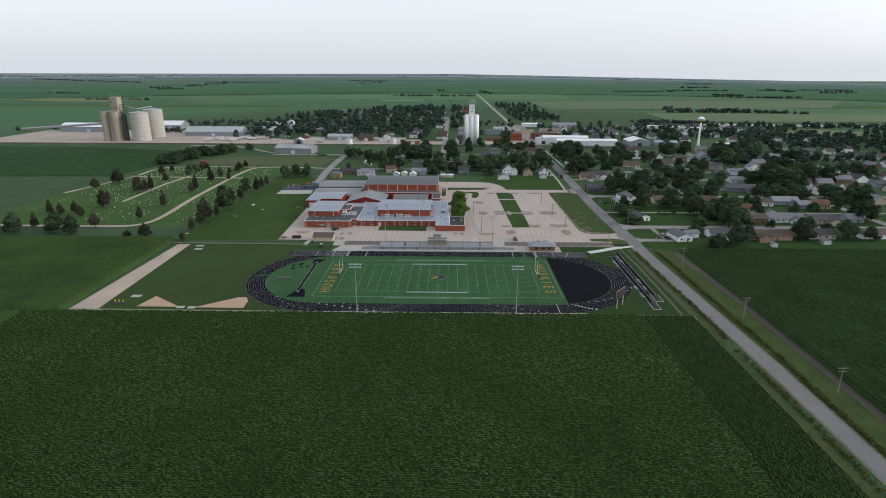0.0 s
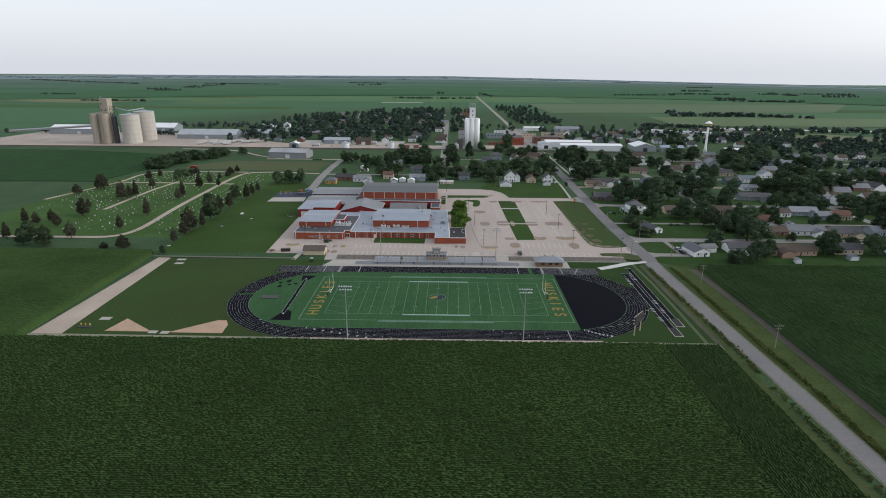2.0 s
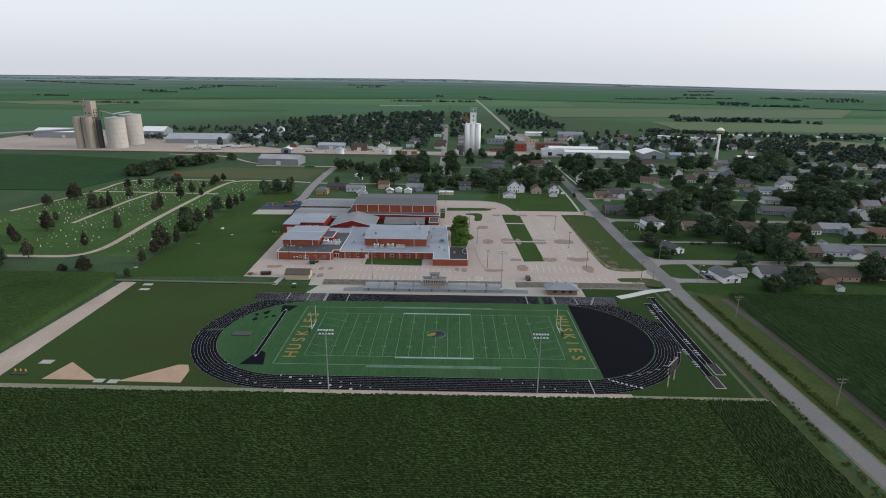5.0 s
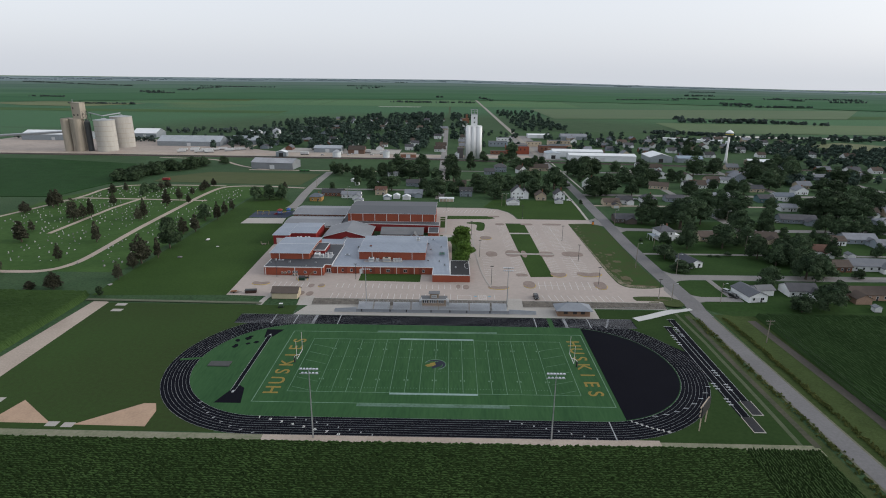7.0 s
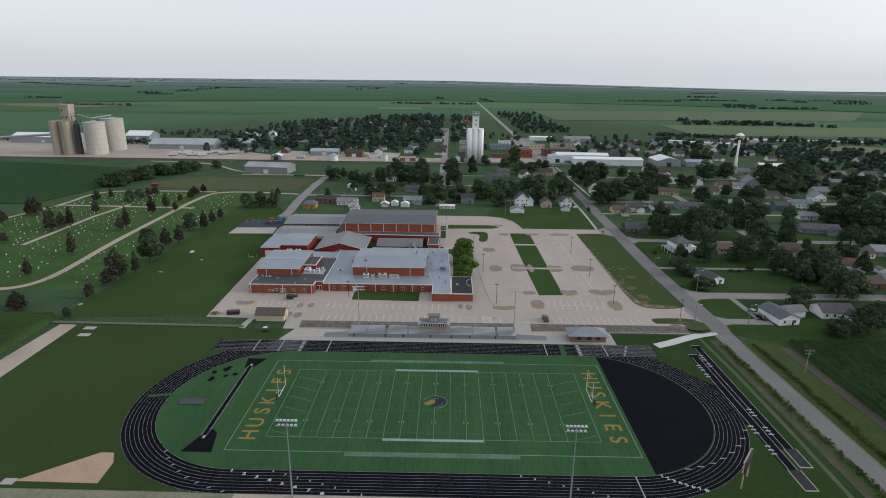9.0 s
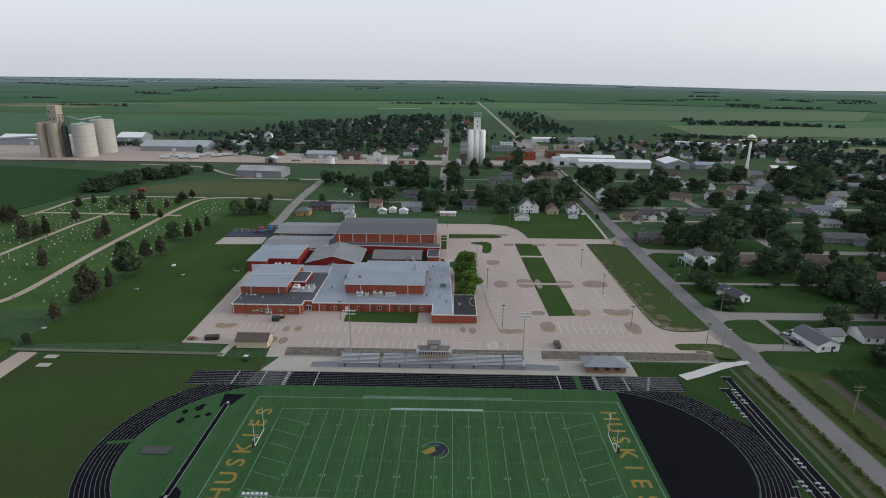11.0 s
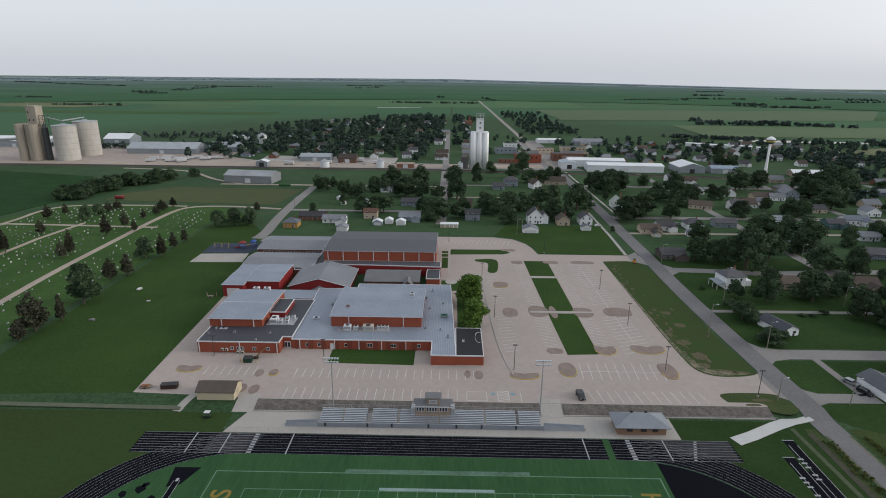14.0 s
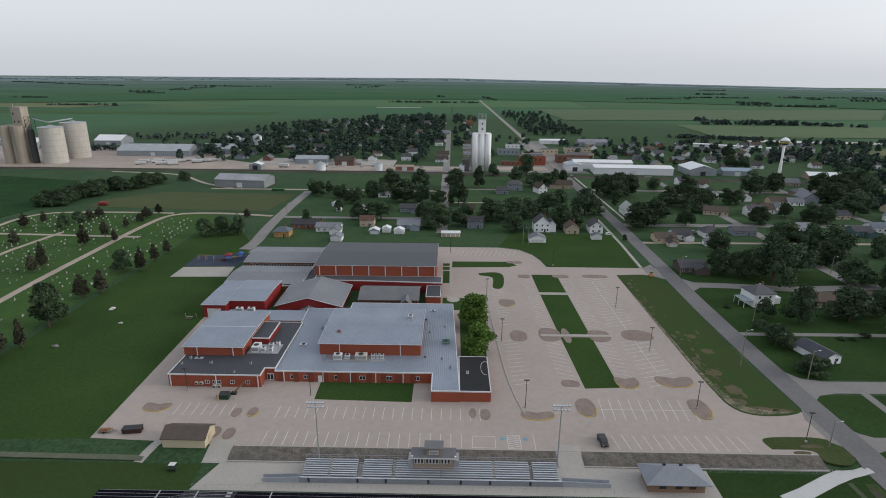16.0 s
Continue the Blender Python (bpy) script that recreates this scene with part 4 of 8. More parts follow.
sheet("town_lawn_north", [(-230, 574), (-60, 570), (20, 530), (160, 545), (560, 470), (620, 700), (400, 840), (-230, 850)], Z + 0.02, TOWN_LAWN, "lawns and lots of the old town", "lawn")
sheet("yard_lawn_south", [(112, 55.2), (330, 55.2), (330, 84), (112, 84)], Z + 0.02, YARD_LAWN, "dark green yards along the street", "lawn")
bank = Shape()
YS = ((44.6, 122.5), (47, 118.2), (50, 114.9), (52.4, 113.4), (54.5, 113.0), (55.3, 113.2))
bank.v = [(x, y, gz(x, y) + 0.05) for y, xl in YS for x in (xl, 160, 330)]
bank.f = [(3 * j + i, 3 * j + i + 1, 3 * j + i + 4, 3 * j + i + 3) for j in range(len(YS) - 1) for i in range(2)]
setting("yard_lawn_bank", bank, YARD_LAWN, "dark green lawn sloping down beside the road", "lawn")
sheet("yard_lawn", [(113.2, 93), (300, 94), (300, 200), (113.2, 200), (111.9, 150), (112.1, 104)], Z + 0.02, YARD_LAWN, "dark green yards under old shade trees", "lawn")
s = Shape()
s.prism(smooth_line([(83.2, 170), (83.9, 130), (84.6, 100), (86.0, 86), (88.4, 77.5), (95, 75.2), (101, 74.2), (95, 73.2), (90.4, 73.2), (85.8, 76.5), (84.0, 86), (83.2, 112), (82.9, 170)], 3)[:-1][::-1], Z, Z + 0.105)
setting("bare_margin_strip", s, mat("bare_tan_patches", (0.21, 0.175, 0.13), (0.045, 0.07, 0.024), s1=0.35, s2=1.6, var=0.16), "bare tan patches along the edge of the verge", "verge")
PATCHY = mat("patchy_bare_ground", (0.125, 0.108, 0.075), (0.04, 0.062, 0.022), s1=0.3, s2=1.3, var=0.26, rough=0.95, spec=0.05)
pr = random.Random(41)
for k in range(46):
    y = pr.uniform(76, 184)
    x = 83.4 + max(0.0, (86 - y) * 0.32) + abs(pr.gauss(0, 3.2)) + 1.0
    if x > 99:
        continue
    rx, ry = pr.uniform(0.35, 1.2), pr.uniform(0.6, 2.2)
    ring = [(x + rx * pr.uniform(0.5, 1.15) * math.cos(q * 0.4488), y + ry * pr.uniform(0.5, 1.15) * math.sin(q * 0.4488)) for q in range(14)]
    sheet("bare_patch", ring, Z + 0.096 + 0.0006 * k, PATCHY, "worn bare patch in the grass verge", "verge", 0.08)
orange = thing("orange_marker", (98.4, 187.2, Z + 0.09), "upright orange utility marker by the drive", "marker")
part("panel", Shape().box(-0.55, 0.55, -0.3, 0.3, 0.4, 2.3), mat("orange_panel", (0.75, 0.26, 0.03)), orange)
part("cap", Shape().box(-0.7, 0.7, -0.4, 0.4, 2.3, 2.6), DARK, orange)
part("foot", Shape().box(-0.4, 0.4, -0.2, 0.2, 0.0, 0.4), DARK, orange)

# ---- distance: bands of fields, haze painted in as paler, bluer base colours ----
for r0, r1, c1, c2, lb in ((2050, 2650, (0.058, 0.128, 0.066), (0.038, 0.1, 0.052), "green fields far off"), (2650, 3150, (0.072, 0.138, 0.082), (0.046, 0.104, 0.066), "green fields far off"), (3150, 3700, (0.086, 0.145, 0.108), (0.058, 0.108, 0.082), "far-off fields painted blue-green with haze"), (3700, 4200, (0.110, 0.160, 0.142), (0.080, 0.122, 0.106), "fields near the horizon painted a hazy blue-green"), (4200, 4995, (0.20, 0.255, 0.27), (0.15, 0.20, 0.21), "plain at the horizon painted pale blue-grey with haze")):
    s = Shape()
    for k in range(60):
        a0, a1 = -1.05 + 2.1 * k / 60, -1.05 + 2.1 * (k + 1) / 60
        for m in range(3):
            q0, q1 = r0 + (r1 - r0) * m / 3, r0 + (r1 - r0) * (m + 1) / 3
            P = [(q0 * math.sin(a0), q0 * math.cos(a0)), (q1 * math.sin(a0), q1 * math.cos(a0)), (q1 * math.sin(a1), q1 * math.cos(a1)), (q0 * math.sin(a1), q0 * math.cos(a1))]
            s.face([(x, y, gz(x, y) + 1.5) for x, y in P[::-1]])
    setting("backdrop_fields", s, mat("haze_tinted_fields", c1, c2, s1=0.0025, s2=0.012, var=0.3, rough=0.95, spec=0.02, stretch=(0.35, 1.6, 1)), lb, "field")

for nm, pts in (("junction_a", [(110.5, 79), (115, 83.5), (121, 85), (121, 92), (115, 93.6), (110.5, 100)]), ("junction_b", [(111, 55.2), (113.6, 56.4), (117, 57.7), (117, 62.7), (113.8, 64.6), (111, 69)]), ("junction_c", [(111, 169), (116.5, 174), (116.5, 181), (111.5, 187)]), ("junction_d", [(104.8, 184.5), (98.5, 190.4), (98.5, 200.4), (104.8, 206.5)]), ("junction_e", [(109, 56), (103.5, 60.5), (103, 71), (106.5, 80)])):
    sheet(nm, pts if nm < "junction_d" else pts[::-1], Z + 0.098, STREET, "flared concrete street corner", "road")

# ---- crops ----
def canopy(name, x0, x1, y0, y1, rows, along, h, material, label, dx=0.6, seed=1):
    """A crop canopy with real rows: ridges of plants and the gaps between them."""
    g = np.random.default_rng(seed)
    deep = 0.8 if rows < 1 else 0.35
    def across(lo, hi):
        n = int((hi - lo) / rows)
        k = np.arange(n)[:, None] * rows + lo
        return (k + np.array([0.0, 0.34, 0.46, 0.90]) * rows).ravel(), np.tile([0.0, 0.0, -deep * h, -deep * h], n)
    if along == "x":
        a = np.arange(x0, x1, dx)
        b, drop = across(y0, y1)
        ridge = drop[:, None]
    else:
        a, drop = across(x0, x1)
        b = np.arange(y0, y1, dx)
        ridge = drop[None, :]
    X, Y = np.meshgrid(a, b)
    Zz = h + ridge + g.normal(0, 0.19, X.shape) + 0.12 * np.sin(X * 0.11 + 1.3) * np.sin(Y * 0.083)
    for x_a, x_b, y_a, y_b in ((-75, -48, -83.5, -82.2), (-58, -46, -81.4, -80.6), (-36, -28, -90.5, -89.2), (-70, -62, -88, -86), (-19, -12, -86.6, -85.6), (26, 33, -88.4, -87.2), (58, 66, -95, -93.6), (-5, 4, -104, -103)):
        Zz = np.where((X > x_a) & (X < x_b) & (Y > y_a) & (Y < y_b) & (g.random(X.shape) < 0.55), Zz - 1.2, Zz)
    hole = g.random(X.shape) < 0.006
    Zz = np.where(hole, Zz - 0.9, Zz)
    base = np.array([[gz(0, yy)] for yy in b])
    Zz = Zz + base
    Zz[0, :], Zz[-1, :], Zz[:, 0], Zz[:, -1] = base[0], base[-1], base[:, 0], base[:, 0]
    X = X + g.normal(0, 0.10 if along == "x" else 0.05, X.shape)
    Y = Y + g.normal(0, 0.05 if along == "x" else 0.10, X.shape)
    nr, nc = X.shape
    v = np.stack([X, Y, Zz], -1).reshape(-1, 3)
    i = (np.arange(nr - 1)[:, None] * nc + np.arange(nc - 1)[None, :]).reshape(-1)
    f = np.stack([i, i + 1, i + nc + 1, i + nc], -1)
    me = bpy.data.meshes.new(name)
    me.vertices.add(len(v)), me.loops.add(f.size), me.polygons.add(len(f))
    me.vertices.foreach_set("co", v.astype(np.float32).ravel())
    me.loops.foreach_set("vertex_index", f.astype(np.int32).ravel())
    me.polygons.foreach_set("loop_start", np.arange(0, f.size, 4, dtype=np.int32))
    me.update(calc_edges=True)
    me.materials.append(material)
    me.materials.append(GAP_SHADE)
    # Row sides and gap floors take the darker green with painted-in shade.
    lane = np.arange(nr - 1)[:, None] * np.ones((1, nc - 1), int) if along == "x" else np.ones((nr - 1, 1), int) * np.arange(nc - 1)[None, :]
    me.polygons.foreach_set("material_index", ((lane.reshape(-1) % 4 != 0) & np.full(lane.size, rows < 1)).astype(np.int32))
    return tagged(new(name, me), label, "crop", kind="stuff")


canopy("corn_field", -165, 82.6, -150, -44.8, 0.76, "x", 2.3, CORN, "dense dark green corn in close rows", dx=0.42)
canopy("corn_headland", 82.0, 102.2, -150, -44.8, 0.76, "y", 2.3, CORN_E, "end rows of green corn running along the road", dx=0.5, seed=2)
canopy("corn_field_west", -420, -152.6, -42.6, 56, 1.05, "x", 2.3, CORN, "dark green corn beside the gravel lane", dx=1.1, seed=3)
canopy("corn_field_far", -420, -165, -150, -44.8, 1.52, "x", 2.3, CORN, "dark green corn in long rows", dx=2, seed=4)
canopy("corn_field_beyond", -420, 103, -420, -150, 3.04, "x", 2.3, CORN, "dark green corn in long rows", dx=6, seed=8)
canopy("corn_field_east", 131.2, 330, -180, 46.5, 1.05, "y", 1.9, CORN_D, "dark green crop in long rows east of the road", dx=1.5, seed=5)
sheet("bean_field_west", [(-900, 235), (-305, 252), (-292, 318), (-330, 420), (-450, 447), (-900, 470)], Z + 0.5, BEAN_W, "smooth dark green bean field", "field", 0.6)
sheet("hay_field", [(-262, 322), (-128, 312), (-122, 372), (-232, 376), (-262, 345)], Z + 0.12, MEADOW, "olive-green hay field", "field")

# ---- school ----
school = thing("school_building", (0, 0, 0), "sprawling red brick school with grey metal roofs", "school")


def rect(x0, x1, y0, y1):
    return [(x0, y0), (x1, y0), (x1, y1), (x0, y1)]


def block(pts, z0, z1, wall, roof, edge=0.16, trim=True, parent=None, trim_mat=None, wall_label=""):
    """Walls, a roof slab set inside a raised edge, and the edge trim."""
    parent = parent or school
    w = part("wall", Shape().prism(pts, z0, z1), wall, parent, wall_label)
    cx = sum(p[0] for p in pts) / len(pts)
    cy = sum(p[1] for p in pts) / len(pts)
    s = Shape()
    s.prism(pts, z1 + 0.002, z1 + 0.08)
    part("roof", s, roof, parent)
    if trim:
        t = Shape()
        n = len(pts)
        for i in range(n):
            (x0, y0), (x1, y1) = pts[i], pts[(i + 1) % n]
            d = math.hypot(x1 - x0, y1 - y0)
            nx, ny = (y1 - y0) / d, -(x1 - x0) / d
            t.prism([(x0 + nx * 0.12, y0 + ny * 0.12), (x1 + nx * 0.12, y1 + ny * 0.12), (x1 - nx * edge, y1 - ny * edge), (x0 - nx * edge, y0 - ny * edge)], z1 - 0.24, z1 + 0.13 + 0.003 * i)
        part("roof_edge", t, trim_mat or TRIM, parent, "white metal roof edge")
    return w


def gable(x0, x1, y0, y1, z0, ze, zr, wall, roof, axis="x", over=0.4, parent=None, trim=True):
    """A block with a pitched roof; axis: the way the ridge runs."""
    parent = parent or school
    w, r, t = Shape(), Shape(), Shape()
    if axis == "x":
        ym = (y0 + y1) / 2
        a = [(y0, ze), (ym, zr), (y1, ze)]
        P = lambda u, s_, z: (u, s_, z)
        u0, u1 = x0, x1
        b0, b1 = y0, y1
    else:
        xm = (x0 + x1) / 2
        P = lambda u, s_, z: (s_, u, z)
        u0, u1 = y0, y1
        b0, b1 = x0, x1
    m = (b0 + b1) / 2
    prof = [(b0, z0), (b1, z0), (b1, ze), (m, zr), (b0, ze)]
    A = [P(u0, s_, z) for s_, z in prof]
    B = [P(u1, s_, z) for s_, z in prof]
    k = len(w.v)
    w.v += A + B
    w.f += [tuple(range(5)), tuple(range(9, 4, -1))] + [(i, i + 5, (i + 1) % 5 + 5, (i + 1) % 5) for i in range(5)]
    sl = (zr - ze) / (m - b0)
    lo0, lo1 = b0 - over, b1 + over
    zl = ze - sl * over
    th = 0.18
    for s0, za, s1, zb in ((lo0, zl, m, zr), (m, zr, lo1, zl)):
        q = [P(u0 - over, s0, za + 0.02), P(u1 + over, s0, za + 0.02), P(u1 + over, s1, zb + 0.02), P(u0 - over, s1, zb + 0.02)]
        up = [(p[0], p[1], p[2] + th) for p in q]
        k = len(r.v)
        r.v += q + up
        r.f += [(k, k + 3, k + 2, k + 1), (k + 4, k + 5, k + 6, k + 7), (k, k + 1, k + 5, k + 4), (k + 1, k + 2, k + 6, k + 5), (k + 2, k + 3, k + 7, k + 6), (k + 3, k, k + 4, k + 7)]
        if trim:
            for u in (u0 - over, u1 + over):
                t.beam(P(u, s0, za + 0.12), P(u, s1, zb + 0.12), 0.11, n=4)
    part("wall", w, wall, parent)
    part("roof", r, roof, parent)
    if trim:
        for u_ in (lo0, lo1):
            t.beam(P(u0 - over, u_, zl + 0.1), P(u1 + over, u_, zl + 0.1), 0.11, n=4)
        part("roof_trim", t, TRIM, parent, "white metal roof trim")


def window(x, y, z, w, h, parent, frame_mat=None):
    """A window on a south wall."""
    fr = Shape()
    fr.box(x - w / 2, x + w / 2, y - 0.10, y + 0.05, z, z + 0.12), fr.box(x - w / 2, x + w / 2, y - 0.10, y + 0.05, z + h - 0.1, z + h)
    for xx in (x - w / 2, x - 0.05, x + w / 2 - 0.1):
        fr.box(xx, xx + 0.1, y - 0.095, y + 0.05, z + 0.12, z + h - 0.1)
    o = part("window", fr, frame_mat or TRIM, parent)
    part("pane", Shape().box(x - w / 2 + 0.1, x + w / 2 - 0.1, y - 0.05, y + 0.02, z + 0.12, z + h - 0.1), GLASS, o)


# south-west classrooms
block([(-85.2, 83.6), (-56.6, 83.6), (-56.6, 88.2), (-53.2, 88.2), (-53.2, 122), (-85.2, 122)], Z, 5.2, BRICK, ROOF_G)
gable(-85.6, -66.2, 95.8, 124, 5.1, 8.3, 8.8, BRICK, ROOF_M)
block(rect(-66.2, -60.2, 104.4, 117.4), 5.1, 7.4, RED_METAL, ROOF_G)
# main classrooms with the east wing
block([(-53.2, 87.3), (-3.6, 87.3), (-3.6, 77.0), (4.8, 77.0), (2.8, 142.5), (-38, 142.5), (-38, 136.4), (-54.6, 136.4)], Z, 4.7, BRICK, ROOF_M)
gable(-41.4, -8.0, 98.4, 127, 4.6, 8.8, 9.4, BRICK, ROOF_M)
block(rect(4.8, 14.1, 77.3, 98.6), Z, 4.5, BRICK, ROOF_B)
# low link between the wings
block(rect(-85.2, -54.7, 124.5, 134.3), Z, 4.66, BRICK, ROOF_M, trim=False)
# industrial wing
gable(-96.4, -87.4, 134.8, 161, Z, 6.4, 6.7, RED_METAL, ROOF_M)
gable(-87.4, -72.9, 138.6, 161, Z, 6.8, 7.2, RED_METAL, ROOF_M)
# gabled hall
gable(-68.2, -42.4, 138.8, 162, Z, 4.8, 8.3, RED_METAL, ROOF_E, axis="y", over=0.8)
gable(-58.2, -52.0, 135.4, 140, Z, 3.4, 4.9, RED_METAL, ROOF_E, axis="y", over=0.4)
# library
gable(-36, -12.0, 147.4, 162.4, Z, 4.4, 6.6, BRICK_D, SHINGLE, trim=False, over=0.8)
gable(-18.5, -14.6, 143.6, 150, Z, 4.0, 5.8, BRICK_D, SHINGLE, axis="y", trim=False)
# gymnasium and its low front
block([(-59.4, 165.2), (-38, 165.2), (-2.2, 163.4), (-2.2, 171), (-59.4, 171)], Z, 5.9, RED_METAL, ROOF_GYM)
gable(-60, -4.8, 171, 206.4, Z, 10.9, 11.9, BRICK, ROOF_GYM, over=0.3)
s = Shape()
for i in range(8):
    x = -58 + i * 7.5
    part("wall_strip", Shape().box(x - 0.18, x + 0.18, 170.78, 170.98, 6.2, 10.7), TRIM, school)
# entrance
block(rect(-8.6, -2.4, 150.6, 163.2), Z, 4.6, BRICK, ROOF_G)
# elementary wings
gable(-99, -64.6, 164.6, 187, Z, 4.4, 5.6, BRICK_D, ROOF_E, over=0.5)
gable(-100.6, -63.6, 193.4, 218, Z, 4.4, 5.8, BRICK_D, ROOF_E, over=0.5)
block(rect(-64.6, -60.1, 166, 214), Z, 4.9, BRICK_D, ROOF_G)
block(rect(-72.9, -66.6, 162.4, 165.6), Z, 4.0, BRICK_D, ROOF_G)
for x in range(14):
    window(-97 + x * 2.4, 193.4, 2.0, 1.6, 1.5, school)

for x in (-73.2, -69.6, -65.4, -60.6, -70.9):
    window(x, 83.6, 2.1, 1.3, 1.2, school)
for x in (-47.4, -43.2, -33.6, -25.6, -17.2, -8.6):
    window(x, 87.3, 2.0, 1.9, 1.4, school)
for xs, y, z0, z1 in (((-84.6, -70.4, -57.4), 83.6, Z, 5.0), ((-81.2, -69.4), 95.8, 5.28, 8.2), ((-34.8, -14.6), 98.4, 4.8, 8.7), ((-50.4, -38, -29.4, -21.4, -12.8), 87.3, Z, 4.4)):
    for x in xs:
        part("downpipe", Shape().box(x - 0.13, x + 0.13, y - 0.24, y - 0.02, z0, z1), TRIM, school)
for i in range(10):
    x = -52 + i * 4.6
    part("brick_pier", Shape().box(x, x + 1.7, 87.1, 87.29, Z, 4.3), DARK_BRICK, school, "darker red brick panel")
door = part("double_door", Shape().box(-56.0, -53.8, 87.95, 88.18, Z + 0.05, 3.4), TRIM, school, "white double entrance door")
for x in (-55.5, -54.5):
    part("door_pane", Shape().box(x - 0.38, x + 0.38, 87.9, 87.94, 1.3, 3.1), GLASS, door)
part("side_door", Shape().box(-39.6, -38.4, 87.0, 87.28, Z + 0.05, 3.3), TRIM, school, "white door")
part("overhead_door", Shape().box(-94.6, -89.2, 134.6, 134.78, Z + 0.05, 4.8), TRIM, school, "white overhead door")
part("roof_step", Shape().box(-85.6, -66.2, 109.8, 110.1, 8.8, 9.02), ALU, school)


# rooftop plant
def roof_unit(x, y, z, w, d, h, mt, label):
    o = thing("rooftop_unit", (x, y, z), label, "air conditioner", group="rooftop units")
    part("casing", Shape().box(-w / 2, w / 2, -d / 2, d / 2, 0.12, h), mt, o)
    part("curb", Shape().box(-w / 2 - 0.1, w / 2 + 0.1, -d / 2 - 0.1, d / 2 + 0.1, 0.0, 0.12), GALV, o)
    part("fan_grille", Shape().lathe(0, 0, [(min(w, d) * 0.36, h), (min(w, d) * 0.36, h + 0.12)], 12), DARK, o)
    part("louvre", Shape().box(-w / 2 + 0.15, w / 2 - 0.15, -d / 2 - 0.03, -d / 2, h * 0.35, h * 0.8), GALV, o)


BEIGE = mat("beige_casing", (0.52, 0.49, 0.43), s1=0.5, s2=4)
for args in ((-34.8, 95.4, 4.8, 2.6, 2.0, 1.9, TRIM, "white rooftop air handler"), (-31.8, 95.8, 4.8, 1.6, 1.6, 1.4, TRIM, "white rooftop air handler"),
             (-27.2, 95.5, 4.8, 3.8, 2.4, 1.9, BEIGE, "beige rooftop air handler"), (-23.4, 96.1, 4.8, 1.2, 1.2, 1.5, TRIM, "white condenser unit on the roof"), (-21.9, 96.1, 4.8, 1.2, 1.2, 1.5, TRIM, "white condenser unit on the roof"),
             (-20.4, 96.1, 4.8, 1.2, 1.2, 1.5, TRIM, "white condenser unit on the roof"), (-62.9, 99.6, 5.3, 2.4, 3.8, 2.1, TRIM, "white rooftop air handler"), (-60.2, 98.6, 5.3, 1.3, 1.8, 1.8, TRIM, "white condenser unit on the roof"),
             (-58.6, 101.8, 5.3, 1.5, 1.5, 1.6, TRIM, "white condenser unit on the roof"), (-57.9, 98.8, 5.3, 1.2, 1.2, 1.6, TRIM, "white condenser unit on the roof"), (-56.6, 102.8, 5.3, 1.2, 1.2, 1.6, TRIM, "white condenser unit on the roof"),
             (-12.6, 117.5, 9.2, 1.6, 1.6, 1.6, TRIM, "white roof vent box"), (-36.4, 106, 9.0, 1.2, 1.0, 0.9, BRICK, "small brick chimney on the roof"), (0.4, 108, 4.8, 2.6, 2.0, 0.9, mat("green_casing", (0.05, 0.19, 0.13)), "green unit on the metal roof"),
             (-80.9, 132.8, 4.75, 2.6, 1.6, 1.5, TRIM, "white air handler on the low roof"), (-76.3, 132.9, 4.75, 2.6, 1.6, 1.5, TRIM, "white air handler on the low roof"),
             (-62.6, 196, 5.0, 2.4, 6, 1.6, DARK, "dark unit on the school roof"), (-74.6, 90.4, 5.3, 0.8, 0.8, 0.8, GALV, "small galvanised vent on the roof"), (-82.4, 93.4, 5.3, 0.7, 0.7, 0.9, GALV, "small galvanised vent on the roof"),
             (-61.8, 90.4, 5.3, 0.6, 0.6, 0.7, GALV, "small galvanised vent on the roof"), (-45, 118, 4.8, 0.8, 0.8, 0.6, GALV, "small galvanised vent on the roof"), (-48.6, 105, 4.8, 2.4, 1.8, 0.35, ALU, "low pale hatch on the roof"), (-0.8, 96, 4.8, 0.6, 0.6, 0.6, GALV, "small galvanised vent on the roof"),
             (-7.4, 126.5, 4.8, 0.9, 0.6, 0.4, DARK, "small dark vent on the roof"), (-6.4, 97.2, 4.8, 0.8, 0.6, 0.3, DARK, "small dark vent on the roof"), (2.0, 90.2, 4.8, 0.7, 0.7, 0.7, GALV, "small galvanised vent on the roof"), (-5.0, 135.2, 4.8, 1.8, 1.2, 0.3, ALU, "low pale hatch on the roof"), (-83.6, 89.6, 5.3, 0.5, 0.5, 0.7, GALV, "small galvanised vent on the roof"), (-65.1, 84.9, 5.3, 0.5, 0.5, 0.7, GALV, "small galvanised vent on the roof"), (-79.8, 93.6, 5.3, 2.6, 1.0, 0.25, ALU, "low pale hatch on the roof"), (7.4, 87.6, 4.6, 0.7, 0.7, 0.8, TRIM, "white pipe vent on the black roof"),
             (-0.2, 121, 4.8, 0.8, 0.6, 0.4, GALV, "small galvanised vent on the roof"), (-5.6, 116, 4.8, 0.9, 0.6, 0.4, GALV, "small galvanised vent on the roof")):
    roof_unit(*args)
for x0, x1, y0, y1, z in ((-38.4, -19.2, 93.6, 97.4, 4.79), (-65.4, -55.2, 97.2, 103.8, 5.29)):
    setting("roof_platform", Shape().box(x0, x1, y0, y1, z, z + 0.18), GALV, "grey steel platform under the roof units", "platform")

